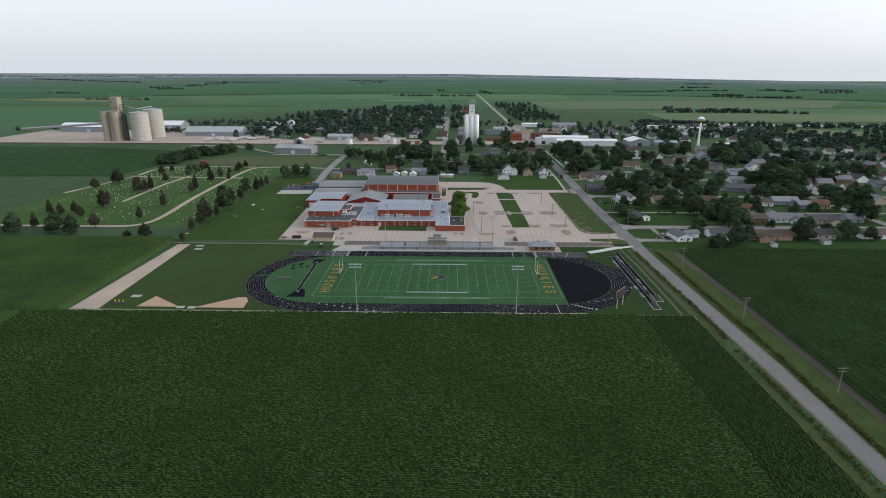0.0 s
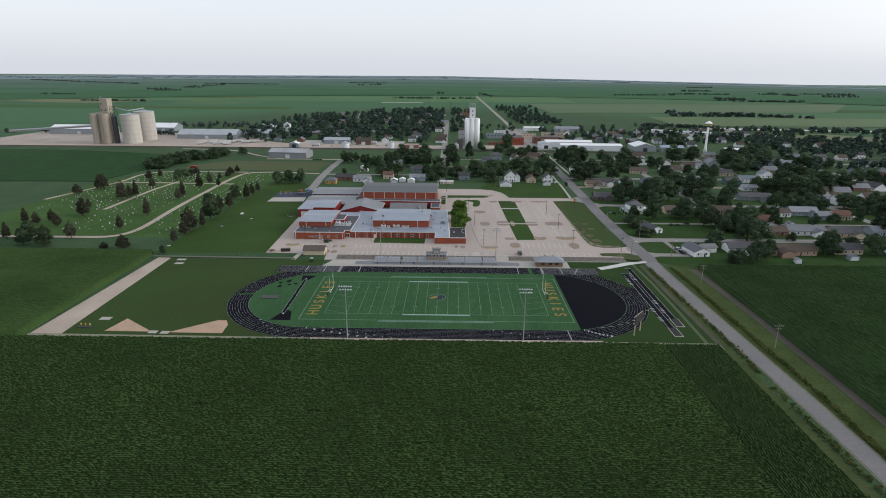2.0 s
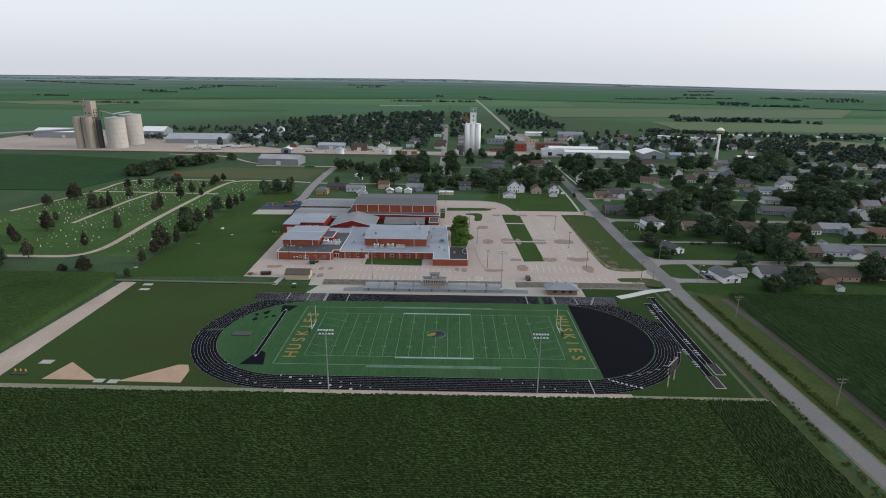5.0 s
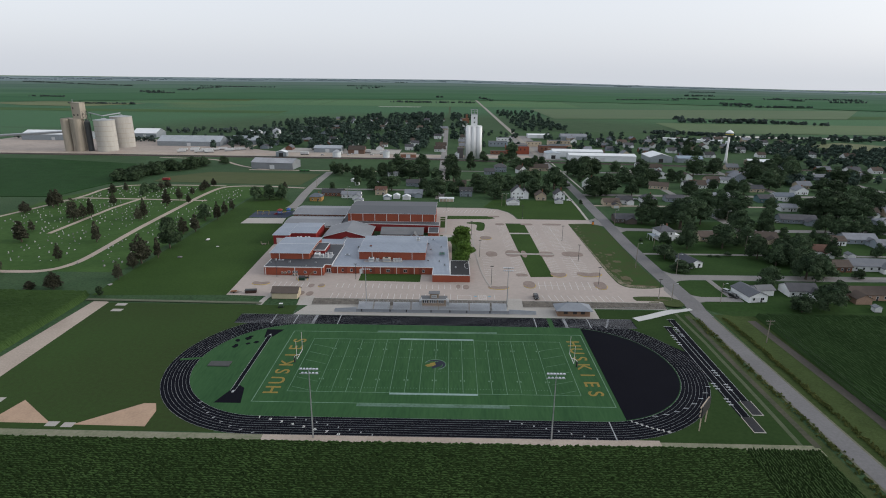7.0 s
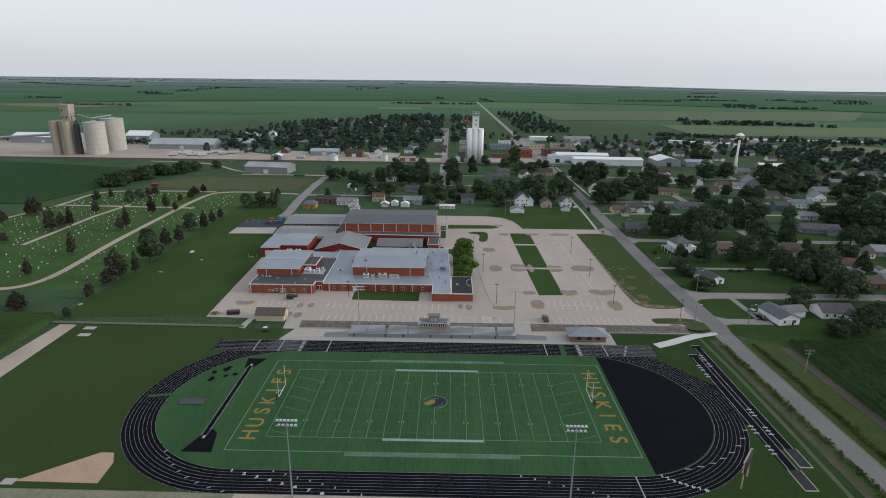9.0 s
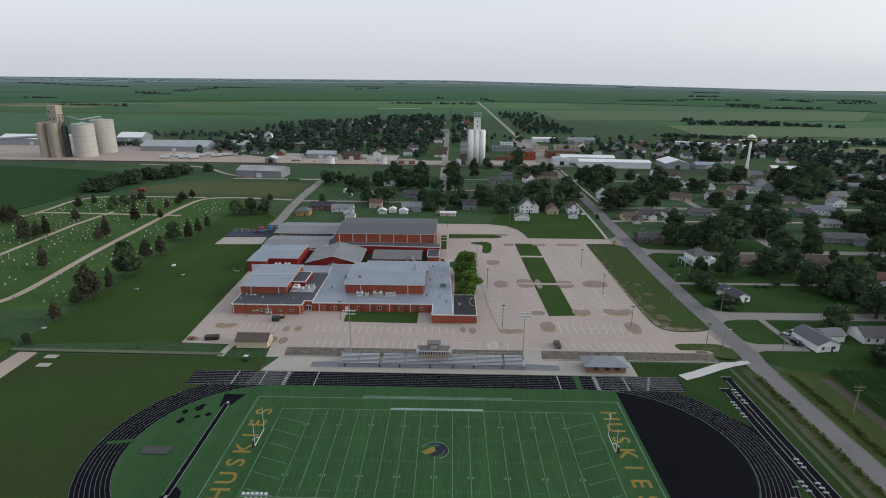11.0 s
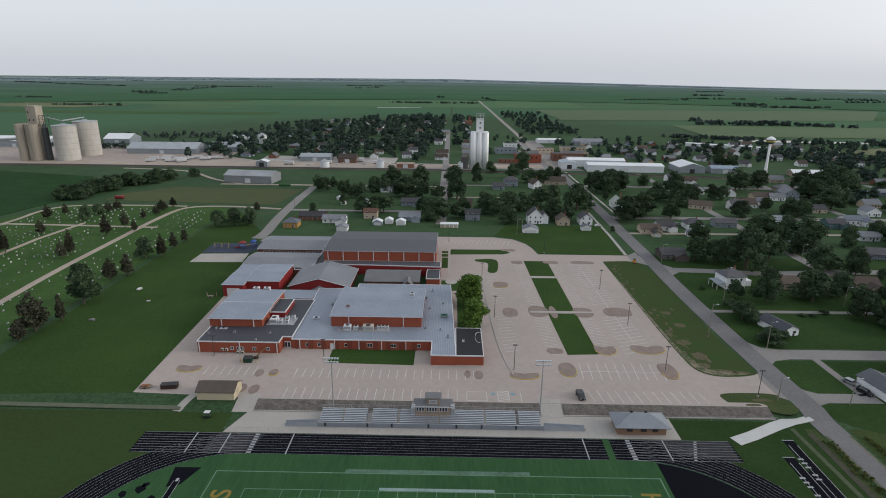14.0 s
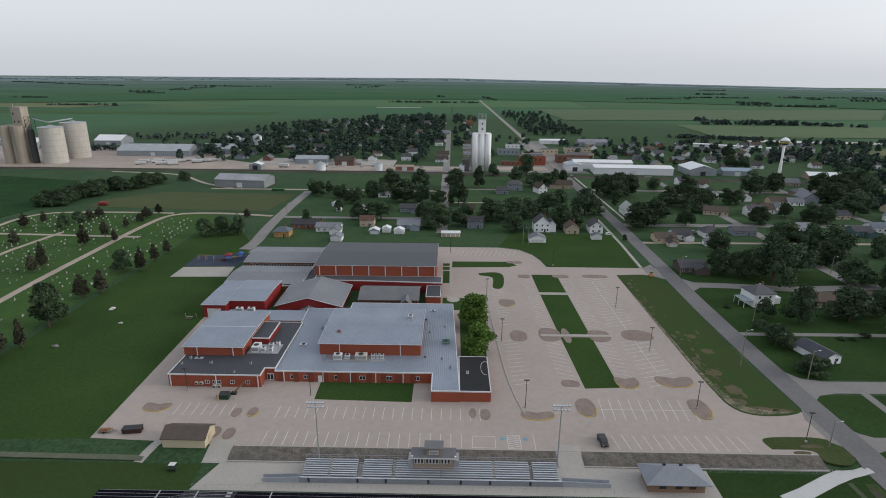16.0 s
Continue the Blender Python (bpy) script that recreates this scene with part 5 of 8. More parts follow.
for x, z in ((-76.4, 2.0), (-74.9, 2.0), (-69.4, 1.02), (-71.0, 1.02)):
    o = thing("wall_condenser", (x, 83.1, z), "small pale condenser unit at the classroom wall", "air conditioner", group="wall condensers")
    part("casing", Shape().box(-0.45, 0.45, -0.3, 0.42, 0, 0.85), BEIGE, o)
    part("fan_grille", Shape().box(-0.3, 0.3, -0.34, -0.3, 0.15, 0.7), DARK, o)
s = Shape()
for i in range(16):
    a0, a1 = 1.0 + 0.24 * i, 1.0 + 0.24 * (i + 1)
    s.beam((13.2 + 1.5 * math.cos(a0), 91.0 + 4.2 * math.sin(a0), 4.66), (13.2 + 1.5 * math.cos(a1), 91.0 + 4.2 * math.sin(a1), 4.66), 0.07, n=4)
tagged(part("roof_cable", s, TRIM), "loose white cable looped on the black roof", "cable")

# cream shed by the lot
shed = thing("storage_shed", (-67, 57, 0.95), "cream shed with a brown shingle roof", "shed")
CREAM = mat("cream_siding", (0.55, 0.48, 0.34), (0.48, 0.42, 0.30), s1=0.3, s2=3)
gable(-5.6, 5.6, -3.0, 3.4, 0.0, 2.7, 4.4, CREAM, mat("brown_shed_shingles", (0.105, 0.085, 0.075), (0.08, 0.066, 0.058), s1=0.4, s2=3), parent=shed, trim=False, over=0.35)
part("door", Shape().box(5.62, 5.7, -0.9, 0.9, 0.05, 2.3), SIDING_T, shed)

# concession hut
hut = thing("concession_hut", (55.8, 44.4, 0.06), "tan brick hut with a grey hipped roof", "hut")
part("wall", Shape().box(-6.6, 6.6, -2.6, 3.2, 0, 2.6), mat("tan_brick", (0.26, 0.165, 0.11), (0.2, 0.125, 0.085), s1=0.3, s2=4), hut)


def hip(x0, x1, y0, y1, ze, zr, inset):
    s = Shape()
    ym = (y0 + y1) / 2
    b = [(x0, y0, ze), (x1, y0, ze), (x1, y1, ze), (x0, y1, ze)]
    r0, r1 = (x0 + inset, ym, zr), (x1 - inset, ym, zr)
    s.face([b[0], b[1], r1, r0]), s.face([b[1], b[2], r1]), s.face([b[2], b[3], r0, r1]), s.face([b[3], b[0], r0])
    s.face([(p[0], p[1], ze - 0.15) for p in b[::-1]])
    for i in range(4):
        p, q = b[i], b[(i + 1) % 4]
        s.face([(p[0], p[1], ze - 0.15), (q[0], q[1], ze - 0.15), q, p])
    return s


part("roof", hip(-7.6, 7.6, -3.6, 4.2, 2.75, 5.0, 5.0), mat("blue_grey_shingles", (0.25, 0.275, 0.31), (0.20, 0.22, 0.25), s1=0.3, s2=3), hut)
for x in (-3.4, 0.4, 3.6):
    part("serving_window", Shape().box(x - 0.8, x + 0.8, -2.68, -2.62, 1.0, 2.1), DARK, hut)
for x in (-2.0, 2.0):
    part("roof_vent", Shape().box(x - 0.3, x + 0.3, 1.3, 1.9, 4.2, 4.85), DARK, hut)

# ---- grandstand ----
stand = thing("grandstand", (0, 0, 0), "long silver aluminium bleachers with a front walkway", "bleachers")
for i, (a, b) in enumerate(((-33.8, -27.6), (-27.0, -20.6), (-19.2, -12.0), (-11.2, -0.2), (0.2, 12.6), (13.2, 21.6), (22.4, 28.6))):
    for k in range(8):
        y, z = 44.6 + k * 0.61, 0.70 + k * 0.175
        part("seat_plank", Shape().box(a, b, y, y + 0.24, z + 0.26, z + 0.31), ALU, stand)
        part("foot_plank", Shape().box(a, b, y + 0.25, y + 0.60, z - 0.05, z), GALV, stand)
    part("riser", Shape().prism([(a + 0.1, 44.8), (b - 0.1, 44.8), (b - 0.1, 49.3), (a + 0.1, 49.3)], 0.06, [0.55, 0.55, 1.75, 1.75]), GALV, stand)
part("walkway", Shape().box(-34.2, 29.2, 43.0, 44.4, 0.6, 0.7), ALU, stand)
part("skirt", Shape().box(-34.2, 29.2, 42.96, 43.0, 0.06, 1.5), mat("pale_blue_grey_mesh", (0.24, 0.26, 0.29), (0.18, 0.2, 0.23), s1=0.5, s2=6), stand, "mesh front rail panel")
for x0, x1, z0, z1 in ((-43.2, -34.2, 0.12, 0.65), (29.2, 40.6, 0.65, 0.12)):
    s = Shape()
    s.prism([(x0, 43.0), (x1, 43.0), (x1, 44.4), (x0, 44.4)], 0.06, [z0, z1, z1, z0])
    part("ramp", s, ALU, stand)
    s = Shape()
    for yy in (42.98, 44.4):
        s.prism([(x0, yy), (x1, yy), (x1, yy + 0.05), (x0, yy + 0.05)], 0.06, [z0 + 0.95, z1 + 0.95, z1 + 0.95, z0 + 0.95])
    part("ramp_rail", s, mat("ramp_mesh", (0.36, 0.39, 0.43), s1=0.5, s2=6), stand)
for x in (-31.8, -20, -13.2, -3.0, 4.8, 11.8, 21.4):
    part("aisle_gate", Shape().box(x - 0.25, x + 0.25, 42.9, 42.95, 0.3, 1.5), DARK, stand)
s = Shape()
for x in np.arange(-34, 29.3, 2.1):
    s.beam((x, 49.7, 0.06), (x, 49.7, 2.9), 0.05, n=4)
s.beam((-34, 49.7, 2.9), (29, 49.7, 2.9), 0.04, n=4), s.beam((-34, 49.7, 2.4), (29, 49.7, 2.4), 0.03, n=4)
part("back_rail", s, GALV, stand)
s = Shape()
for x0, x1 in ((-27.6, -27.0), (-11.9, -11.3), (-0.2, 0.2), (12.6, 13.2)):
    for k in range(6):
        s.box(x0, x1, 44.6 + k * 0.82, 45.4 + k * 0.82, 0.45 + k * 0.24, 0.7 + k * 0.24)
part("aisle_steps", s, CONCRETE_L, stand)

box_ = thing("press_box", (-1.9, 48.6, 0.0), "tan press box with dark windows and flat grey roofs", "press box")
TANW = mat("tan_cladding", (0.30, 0.235, 0.18), (0.25, 0.195, 0.15), s1=0.4, s2=4)
part("lower_room", Shape().box(-5.0, 5.0, -1.5, 2.0, 1.2, 4.6), TANW, box_)
part("upper_room", Shape().box(-1.8, 1.9, -0.9, 1.6, 4.6, 6.8), TANW, box_)
part("lower_roof", Shape().box(-5.6, 5.6, -2.0, 2.2, 4.6, 4.76), SHINGLE, box_)
part("upper_roof", Shape().box(-2.3, 2.4, -1.3, 2.0, 6.8, 6.96), SHINGLE, box_)
part("fascia", Shape().box(-5.65, 5.65, -2.06, -2.0, 4.5, 4.78), TRIM, box_)
part("score_panel", Shape().box(-1.1, 1.2, -1.0, -0.92, 5.0, 6.2), TRIM, box_, "white panel")
part("support", Shape().box(-4.2, 4.2, -1.0, 1.8, 0.06, 1.18), DARK, box_)
for i in range(10):
    x = -4.4 + i * 0.8 + (0.45 if i > 2 else 0) + (0.5 if i > 6 else 0)
    fr = part("window", Shape().box(x - 0.36, x + 0.36, -1.56, -1.5, 2.85, 4.25), TRIM, box_, "white window frame")
    part("pane", Shape().box(x - 0.24, x + 0.24, -1.6, -1.57, 2.97, 4.12), GLASS, fr)
part("upper_window", Shape().box(-0.9, 1.0, -1.05, -1.01, 5.25, 5.95), GALV, box_, "pale window in the white panel")
for x in (-5.3, 5.3):
    part("roof_speaker", Shape().lathe(x, -1.6, [(0.22, 4.78), (0.3, 5.1), (0.1, 5.3)], 8), TRIM, box_, "white horn speaker")
part("side_rail", Shape().box(-6.2, -5.1, -1.4, 1.8, 1.2, 3.6), GALV, box_, "pale mesh stair enclosure")
part("side_rail", Shape().box(5.1, 6.2, -1.4, 1.8, 1.2, 3.6), GALV, box_, "pale mesh stair enclosure")


# ---- poles ----
def flood_mast(x, y, z0, h, wdt):
    o = thing("floodlight_mast", (x, y, z0), "tall grey steel floodlight mast with two rows of lamps", "floodlight", group="floodlight masts")
    part("pole", Shape().beam((0, 0, 0), (0, 0, h), 0.20, 0.10, 10), GALV, o)
    part("crossarm", Shape().beam((-wdt / 2, 0, h - 0.1), (wdt / 2, 0, h - 0.1), 0.09), GALV, o)
    part("crossarm", Shape().beam((-wdt / 2, 0, h - 1.3), (wdt / 2, 0, h - 1.3), 0.09), GALV, o)
    for r, n in ((0, 6), (1, 5)):
        for i in range(n):
            xx = -wdt / 2 + wdt * (i + 0.5 + 0.25 * r) / (n + 0.3 * r)
            part("lamp_head", Shape().lathe(xx, 0.25 if y < 0 else -0.25, [(0.16, h - 0.3 - 1.2 * r), (0.33, h + 0.03 - 1.2 * r), (0.33, h + 0.12 - 1.2 * r)], 10), ALU, o)


flood_mast(-32.0, -41.2, 0, 20.8, 5.0)
flood_mast(32.6, -40.6, 0, 20.2, 5.0)
flood_mast(-30.8, 49.9, 0.05, 17.8, 4.6)
flood_mast(29.0, 49.9, 0.05, 18.0, 4.6)


def lot_lamp(x, y, z0, h, label="dark parking lot lamp post"):
    o = thing("lot_lamp", (x, y, z0), label, "street lamp", group="parking lot lamps")
    part("pole", Shape().beam((0, 0, 0.6), (0, 0, h), 0.11, 0.08, 8), DARK, o)
    part("base", Shape().lathe(0, 0, [(0.3, 0), (0.3, 0.62)], 10), CONCRETE_L, o)
    part("head", Shape().box(-0.75, 0.75, -0.22, 0.22, h - 0.02, h + 0.16), DARK, o)


for x, y in ((24.1, 74.8), (74.2, 75.3), (72.5, 111.3), (71.2, 149.9), (20.6, 117), (17.5, 158), (54, 203.2), (97, 60.5), (1.5, 222)):
    lot_lamp(x, y, Z, 9.0)
o = lot_lamp(-78.5, 81.2, Z, 7.5, "grey lamp post by the school wall")
lot_lamp(-40.2, 79.6, Z, 7.5, "grey lamp post by the school wall")


def utility_pole(x, y, h=9.4, turn=0):
    o = thing("utility_pole", pose(x, y, gz(x, y), 0, 0, turn), "weathered wooden utility pole with a crossarm", "utility pole", group="utility poles")
    part("pole", Shape().beam((0, 0, 0), (0, 0, h), 0.19, 0.13, 8), WOOD, o)
    part("crossarm", Shape().box(-1.6, 1.6, -0.08, 0.08, h - 0.7, h - 0.5), WOOD, o)
    part("crossarm", Shape().box(-1.2, 1.2, -0.08, 0.08, h - 1.8, h - 1.62), WOOD, o)
    for xx in (-1.5, -0.8, 0.8, 1.5):
        part("insulator", Shape().lathe(xx, 0, [(0.06, h - 0.5), (0.09, h - 0.35), (0.05, h - 0.25)], 6), GALV, o)


ROW = [(124.5, -230), (124.5, -98), (122.4, -44), (123.2, 20.5)]
for x, y in ROW:
    utility_pole(x, y)
w = Shape()
for (xa, ya), (xb, yb) in zip(ROW, ROW[1:]):
    for off in (-1.5, -0.8, 0.8, 1.5):
        p0 = Vector((xa + off, ya, 9.2))
        p1 = Vector((xb + off, yb, 9.2))
        prev = p0
        for i in range(1, 9):
            t = i / 8
            q = p0.lerp(p1, t) - Vector((0, 0, 3.0 * t * (1 - t)))
            w.beam(prev, q, 0.015, n=3)
            prev = q
tagged(part("overhead_wires", w, DARK), "thin overhead wires between the poles", "wires", kind="stuff")
for x, y, h in ((99.6, 101.4, 13.5), (117.2, 93.2, 10.5), (119.5, 133, 10), (130, 154, 10), (113.5, 190, 10), (171, 133, 9), (122.6, 57.0, 9), (102, 58.6, 8), (-76, 258, 10), (-110, 300, 9), (-22, 300, 10), (40, 300, 10), (43, 240, 10), (46, 240, 10), (190, 196, 9), (118, 282, 10)):
    o = thing("street_pole", (x, y, gz(x, y)), "plain wooden pole with a street light arm", "utility pole", group="street poles")
    part("pole", Shape().beam((0, 0, 0), (0, 0, h), 0.16, 0.11, 8), WOOD, o)
    part("arm", Shape().beam((0, 0, h - 0.5), (1.6, 0, h - 0.1), 0.05, n=5), GALV, o)
    part("lamp", Shape().box(1.4, 2.1, -0.15, 0.15, h - 0.2, h - 0.02), TRIM, o)


# ---- field furniture ----
def goal_post(x, side):
    o = thing("goal_post", (x, 0, 0.06), "white gooseneck football goal post with a padded base", "goal post", group="goal posts")
    b = -side * 1.9
    part("pad", Shape().lathe(-b, 0, [(0.28, 0), (0.28, 1.9)], 10), DARK, o, "black base pad")
    s = Shape()
    s.beam((-b, 0, 1.85), (-b, 0, 2.2), 0.09), s.beam((-b, 0, 2.2), (-b * 0.5, 0, 2.9), 0.09), s.beam((-b * 0.5, 0, 2.9), (0, 0, 3.05), 0.09)
    part("gooseneck", s, TRIM, o)
    part("crossbar", Shape().beam((0, -3.56, 3.05), (0, 3.56, 3.05), 0.09), TRIM, o)
    for y in (-3.56, 3.56):
        part("upright", Shape().beam((0, y, 3.0), (0, y, 9.6), 0.07), TRIM, o)


goal_post(-46.2, -1)
goal_post(46.2, 1)
board = thing("scoreboard_frame", (0, 0, 0.0), "tall dark scoreboard panel on tan posts beside the track", "scoreboard")
for x, y in ((74.8, -35.1), (78.4, -30.7)):
    part("post", Shape().beam((x, y, 0), (x, y, 8.2), 0.17), SIDING_T, board)
part("panel", Shape().prism([(74.3, -35.7), (74.56, -35.9), (79.26, -30.2), (79.0, -30.0)], 4.5, 7.9), DARK, board)
for z in (4.9, 6.2, 7.5):
    part("brace", Shape().prism([(73.9, -35.5), (74.2, -35.75), (78.95, -30.05), (78.65, -29.8)], z, z + 0.2), SIDING_T, board)

# ---- trees ----
def leaf_cloud(lobes, n, size, seed, flat=0.6, core=0.8):
    """Many small folded leaf sprays over a set of lobes, on a thin dark core."""
    g = np.random.default_rng(seed)
    wts = np.array([l[3] ** 2 for l in lobes])
    pick = g.choice(len(lobes), n, p=wts / wts.sum())
    c = np.array([l[:3] for l in lobes])[pick]
    r = np.array([l[3] for l in lobes])[pick]
    d = g.normal(size=(n, 3))
    d /= np.linalg.norm(d, axis=1)[:, None]
    d[:, 2] = np.where(d[:, 2] < -0.6, -d[:, 2], d[:, 2])
    p = c + d * (r * g.uniform(0.74, 1.16, n))[:, None] * np.array([1, 1, 0.85])
    nrm = d + g.normal(0, flat, (n, 3))
    nrm /= np.linalg.norm(nrm, axis=1)[:, None]
    u = np.cross(nrm, g.normal(size=(n, 3)))
    u /= np.linalg.norm(u, axis=1)[:, None]
    w = np.cross(nrm, u)
    s = (size * g.uniform(0.6, 1.4, n))[:, None]
    quad = np.stack([p - u * s, p - w * s * 0.6 + nrm * s * 0.25, p + u * s, p + w * s * 0.6 + nrm * s * 0.25], 1)
    v = quad.reshape(-1, 3)
    f = np.arange(4 * n).reshape(-1, 4)
    vs, fs = [v], [tuple(q) for q in f]
    k = len(v)
    ico_v, ico_f = ICO
    for x, y, z, rr in lobes:
        jit = 1 + 0.12 * g.normal(size=(len(ico_v), 1))
        vs.append(ico_v * jit * rr * np.array([core, core, core * 0.9]) + np.array([x, y, z]))
        fs += [tuple(a + k for a in q) for q in ico_f]
        k += len(ico_v)
    return np.concatenate(vs), fs


def make_ico():
    bm = bmesh.new()
    bmesh.ops.create_icosphere(bm, subdivisions=1, radius=1)
    v = np.array([tuple(q.co) for q in bm.verts])
    f = [tuple(q.index for q in fc.verts) for fc in bm.faces]
    bm.free()
    return v, f


ICO = make_ico()


def np_mesh(name, v, f, material):
    me = bpy.data.meshes.new(name)
    me.from_pydata([tuple(q) for q in v.tolist()], [], f)
    me.materials.append(material)
    me.update()
    return me


def broadleaf(seed, h, wdt, n=2200, size=0.4):
    """Lobes of a full crown: wide and low-hung below the middle, uneven at the top."""
    g = random.Random(seed)
    lobes = []
    for i in range(g.randint(13, 16)):
        a = g.uniform(0, 2 * math.pi)
        t = g.uniform(0, 1)
        rad = wdt * 0.5 * (0.74 - 0.5 * t * t) * g.uniform(0.45, 1.08)
        lobes.append((rad * math.cos(a), rad * math.sin(a), h * (0.17 + 0.66 * t), wdt * g.uniform(0.14, 0.23)))
    lobes.append((0, 0, h * 0.48, wdt * 0.30))
    lobes.append((wdt * 0.04, 0, h * 0.84, wdt * 0.17))
    return lobes, n, size


def trunk_shape(h, r, lobes, seed):
    s = Shape()
    s.beam((0, 0, -0.2), (0, 0, h * 0.45), r, r * 0.6, 7)
    for x, y, z, _ in lobes[:6]:
        s.beam((0, 0, h * 0.28), (x * 0.8, y * 0.8, z), r * 0.45, r * 0.12, 5)
    return s


TREES = {}
for i, (h, w) in enumerate(((13, 11), (11, 11.5), (15, 12), (9, 8), (12, 9.5), (7, 6.5), (14, 14), (12, 12.5))):
    lobes, n, size = broadleaf(20 + i, h, w)
    v, f = leaf_cloud(lobes, n, size * h / 12, 40 + i, 0.8)
    r_ = np.percentile(np.hypot(v[:, 0], v[:, 1]), 96)
    TREES["broad", i] = (np_mesh("crown", v, f, LEAF), trunk_shape(h, 0.3, lobes, i).mesh("trunk", BARK), float(v[:, 2].max()), 2 * float(r_))
for i, (h, w) in enumerate(((9, 5.0), (7.5, 3.8), (10.5, 6.4))):
    g = random.Random(70 + i)
    lobes = []
    for k in range(9):   # tiers of branches, shorter towards the top
        t = k / 8
        rad = w * 0.5 * (0.72 + 0.5 * t - 1.12 * t * t) * g.uniform(0.8, 1.1)
        for b in range(6 - k // 3):
            a = 2 * math.pi * (b + g.random() * 0.7) / (6 - k // 3) + k
            q = rad * g.uniform(0.45, 0.85)
            lobes.append((q * math.cos(a), q * math.sin(a), h * (0.2 + 0.72 * t) + g.uniform(-0.3, 0.3), max(0.28, rad * g.uniform(0.26, 0.42))))
    v, f = leaf_cloud(lobes, 2000, 0.26, 90 + i, 0.9, 0.5)
    TREES["conifer", i] = (np_mesh("crown", v, f, NEEDLE), trunk_shape(h * 1.7, 0.2, lobes[:1], i).mesh("trunk", BARK), h, w)
lobes, n, size = broadleaf(33, 12.5, 9.5)
v, f = leaf_cloud(lobes, 2600, 0.42, 55)
TREES["bright", 0] = (np_mesh("crown", v, f, LEAF_B), trunk_shape(12.5, 0.28, lobes, 3).mesh("trunk", BARK), 12.5, 9.5)
trng = random.Random(11)


def tree(kind, i, x, y, h, label, group, wide=1.0, span=None):
    """A tree h high; span: the crown's width, or else its own proportions times wide."""
    crown, trunk, h0, w0 = TREES[kind, i]
    s = h / h0
    q = span / w0 if span else s * wide
    m = Matrix.Translation((x, y, gz(x, y))) @ Matrix.Rotation(trng.uniform(0, 6.28), 4, "Z") @ Matrix.Diagonal((q, q, s, 1))
    o = tagged(new("tree"), label, "tree", group)
    part("trunk", trunk, None, o)
    part("crown", crown, None, o)
    o.matrix_basis = m
    return o


for x, y, h in ((11.6, 106.5, 12.4), (11.2, 129.0, 14.4)):
    tree("bright", 0, x, y, h, "bright green round-topped tree beside the school entrance", "trees by the entrance", 1.36)
CEDARS = [(-288, 200, 7.7, 6.9), (-240, 132, 11.3, 7.8), (-250, 154, 6.9, 4), (-280, 217, 12, 7.2), (-280, 222, 11.3, 7.2), (-241, 180, 14.1, 8.6), (-240, 188, 9.3, 5.2), (-237, 192, 11.5, 4.4), (-265, 265, 8.2, 6.4), (-243, 228, 8.3, 4.8), (-261, 277, 6.8, 4.1), (-200, 183, 9.3, 5), (-200, 190, 12.7, 4.4), (-198, 134, 11.3, 5), (-236, 285, 6.7, 6.4), (-235, 294, 6.2, 5.7), (-203, 227, 11.3, 6), (-202, 245, 10.4, 5), (-191, 236, 7.1, 3.3), (-203, 269, 5.5, 4.1), (-200, 280, 5.9, 5.5), (-202, 292, 7.1, 6.7), (-200, 304, 6.2, 4.8), (-197, 100, 8.8, 4)]
for k, (x, y, h, w) in enumerate(CEDARS):
    tree("conifer", k % 3, x, y, 1.12 * h, "dark olive cedar among the headstones", "cemetery cedars", span=1.3 * w)
ROW_TREES = [(-238, 263, 10, 7.8, 0), (-239, 278, 6.8, 9.1, 0), (-151, 124, 16.8, 12.7, 0), (-157, 153, 10.3, 6, 1), (-152, 159, 10.3, 6, 1), (-157, 185, 11.1, 9.6, 0), (-150, 188, 12.2, 4.8, 1), (-151, 203, 8.8, 4.6, 1), (-151, 216, 8, 4.4, 1), (-153, 98, 14.7, 9.4, 1), (-149, 107, 10.6, 4, 1), (-151, 74, 8.6, 4.6, 1), (-173, 61, 7.9, 6.8, 1), (-183, 60, 3.9, 4.9, 1), (-148, 54, 4.4, 3.3, 0), (-153, 90, 8, 4.9, 1), (-145, 249, 10.4, 10, 0), (-136, 253, 10.9, 10.9, 0), (-126, 254, 12.2, 9.6, 0), (-136, 296, 5.7, 4.8, 1)]
for k, (x, y, h, w, c) in enumerate(ROW_TREES):
    tree("conifer" if c else "broad", k % 3 if c else (6, 7, 4)[k % 3], x, y, 1.08 * h, "dark green tree along the cemetery edge", "cemetery edge trees", span=(1.25 if c else 0.98) * w)
EDGE = [(-214, 80, 11, 2), (-226, 75, 10, 0), (-238, 80, 10.5, 4), (-250, 78, 10, 1), (-262, 77, 10.5, 4), (-280, 78, 10, 4), (-219, 66, 11, 4), (-232, 66, 10, 4), (-255, 66, 11, 4), (-268, 68, 11, 2), (-290, 70, 11, 4), (-305, 74, 11, 2), (-322, 76, 12, 4), (-255, 109, 9, 0), (-265, 113, 10, 1), (-239, 105, 9, 2), (-250, 116, 9, 0)]
for x, y, h, k in EDGE:
    tree("conifer" if k < 3 else "broad", k, x, y, h, "dark green tree along the cemetery edge", "cemetery edge trees", 1.15)
NORTH = [(-110, 374, 13), (-103, 368, 12), (-68, 339, 13), (-83, 362, 11), (-94, 288, 8), (-78, 318, 8), (-62, 366, 12), (-86, 356, 11), (-98, 380, 10), (-74, 345, 11), (104, 250, 4)]
for k, (x, y, h) in enumerate(NORTH):
    tree("broad", k % 8, x, y, h, "dark green broad shade tree between the houses", "town trees", 1.05)
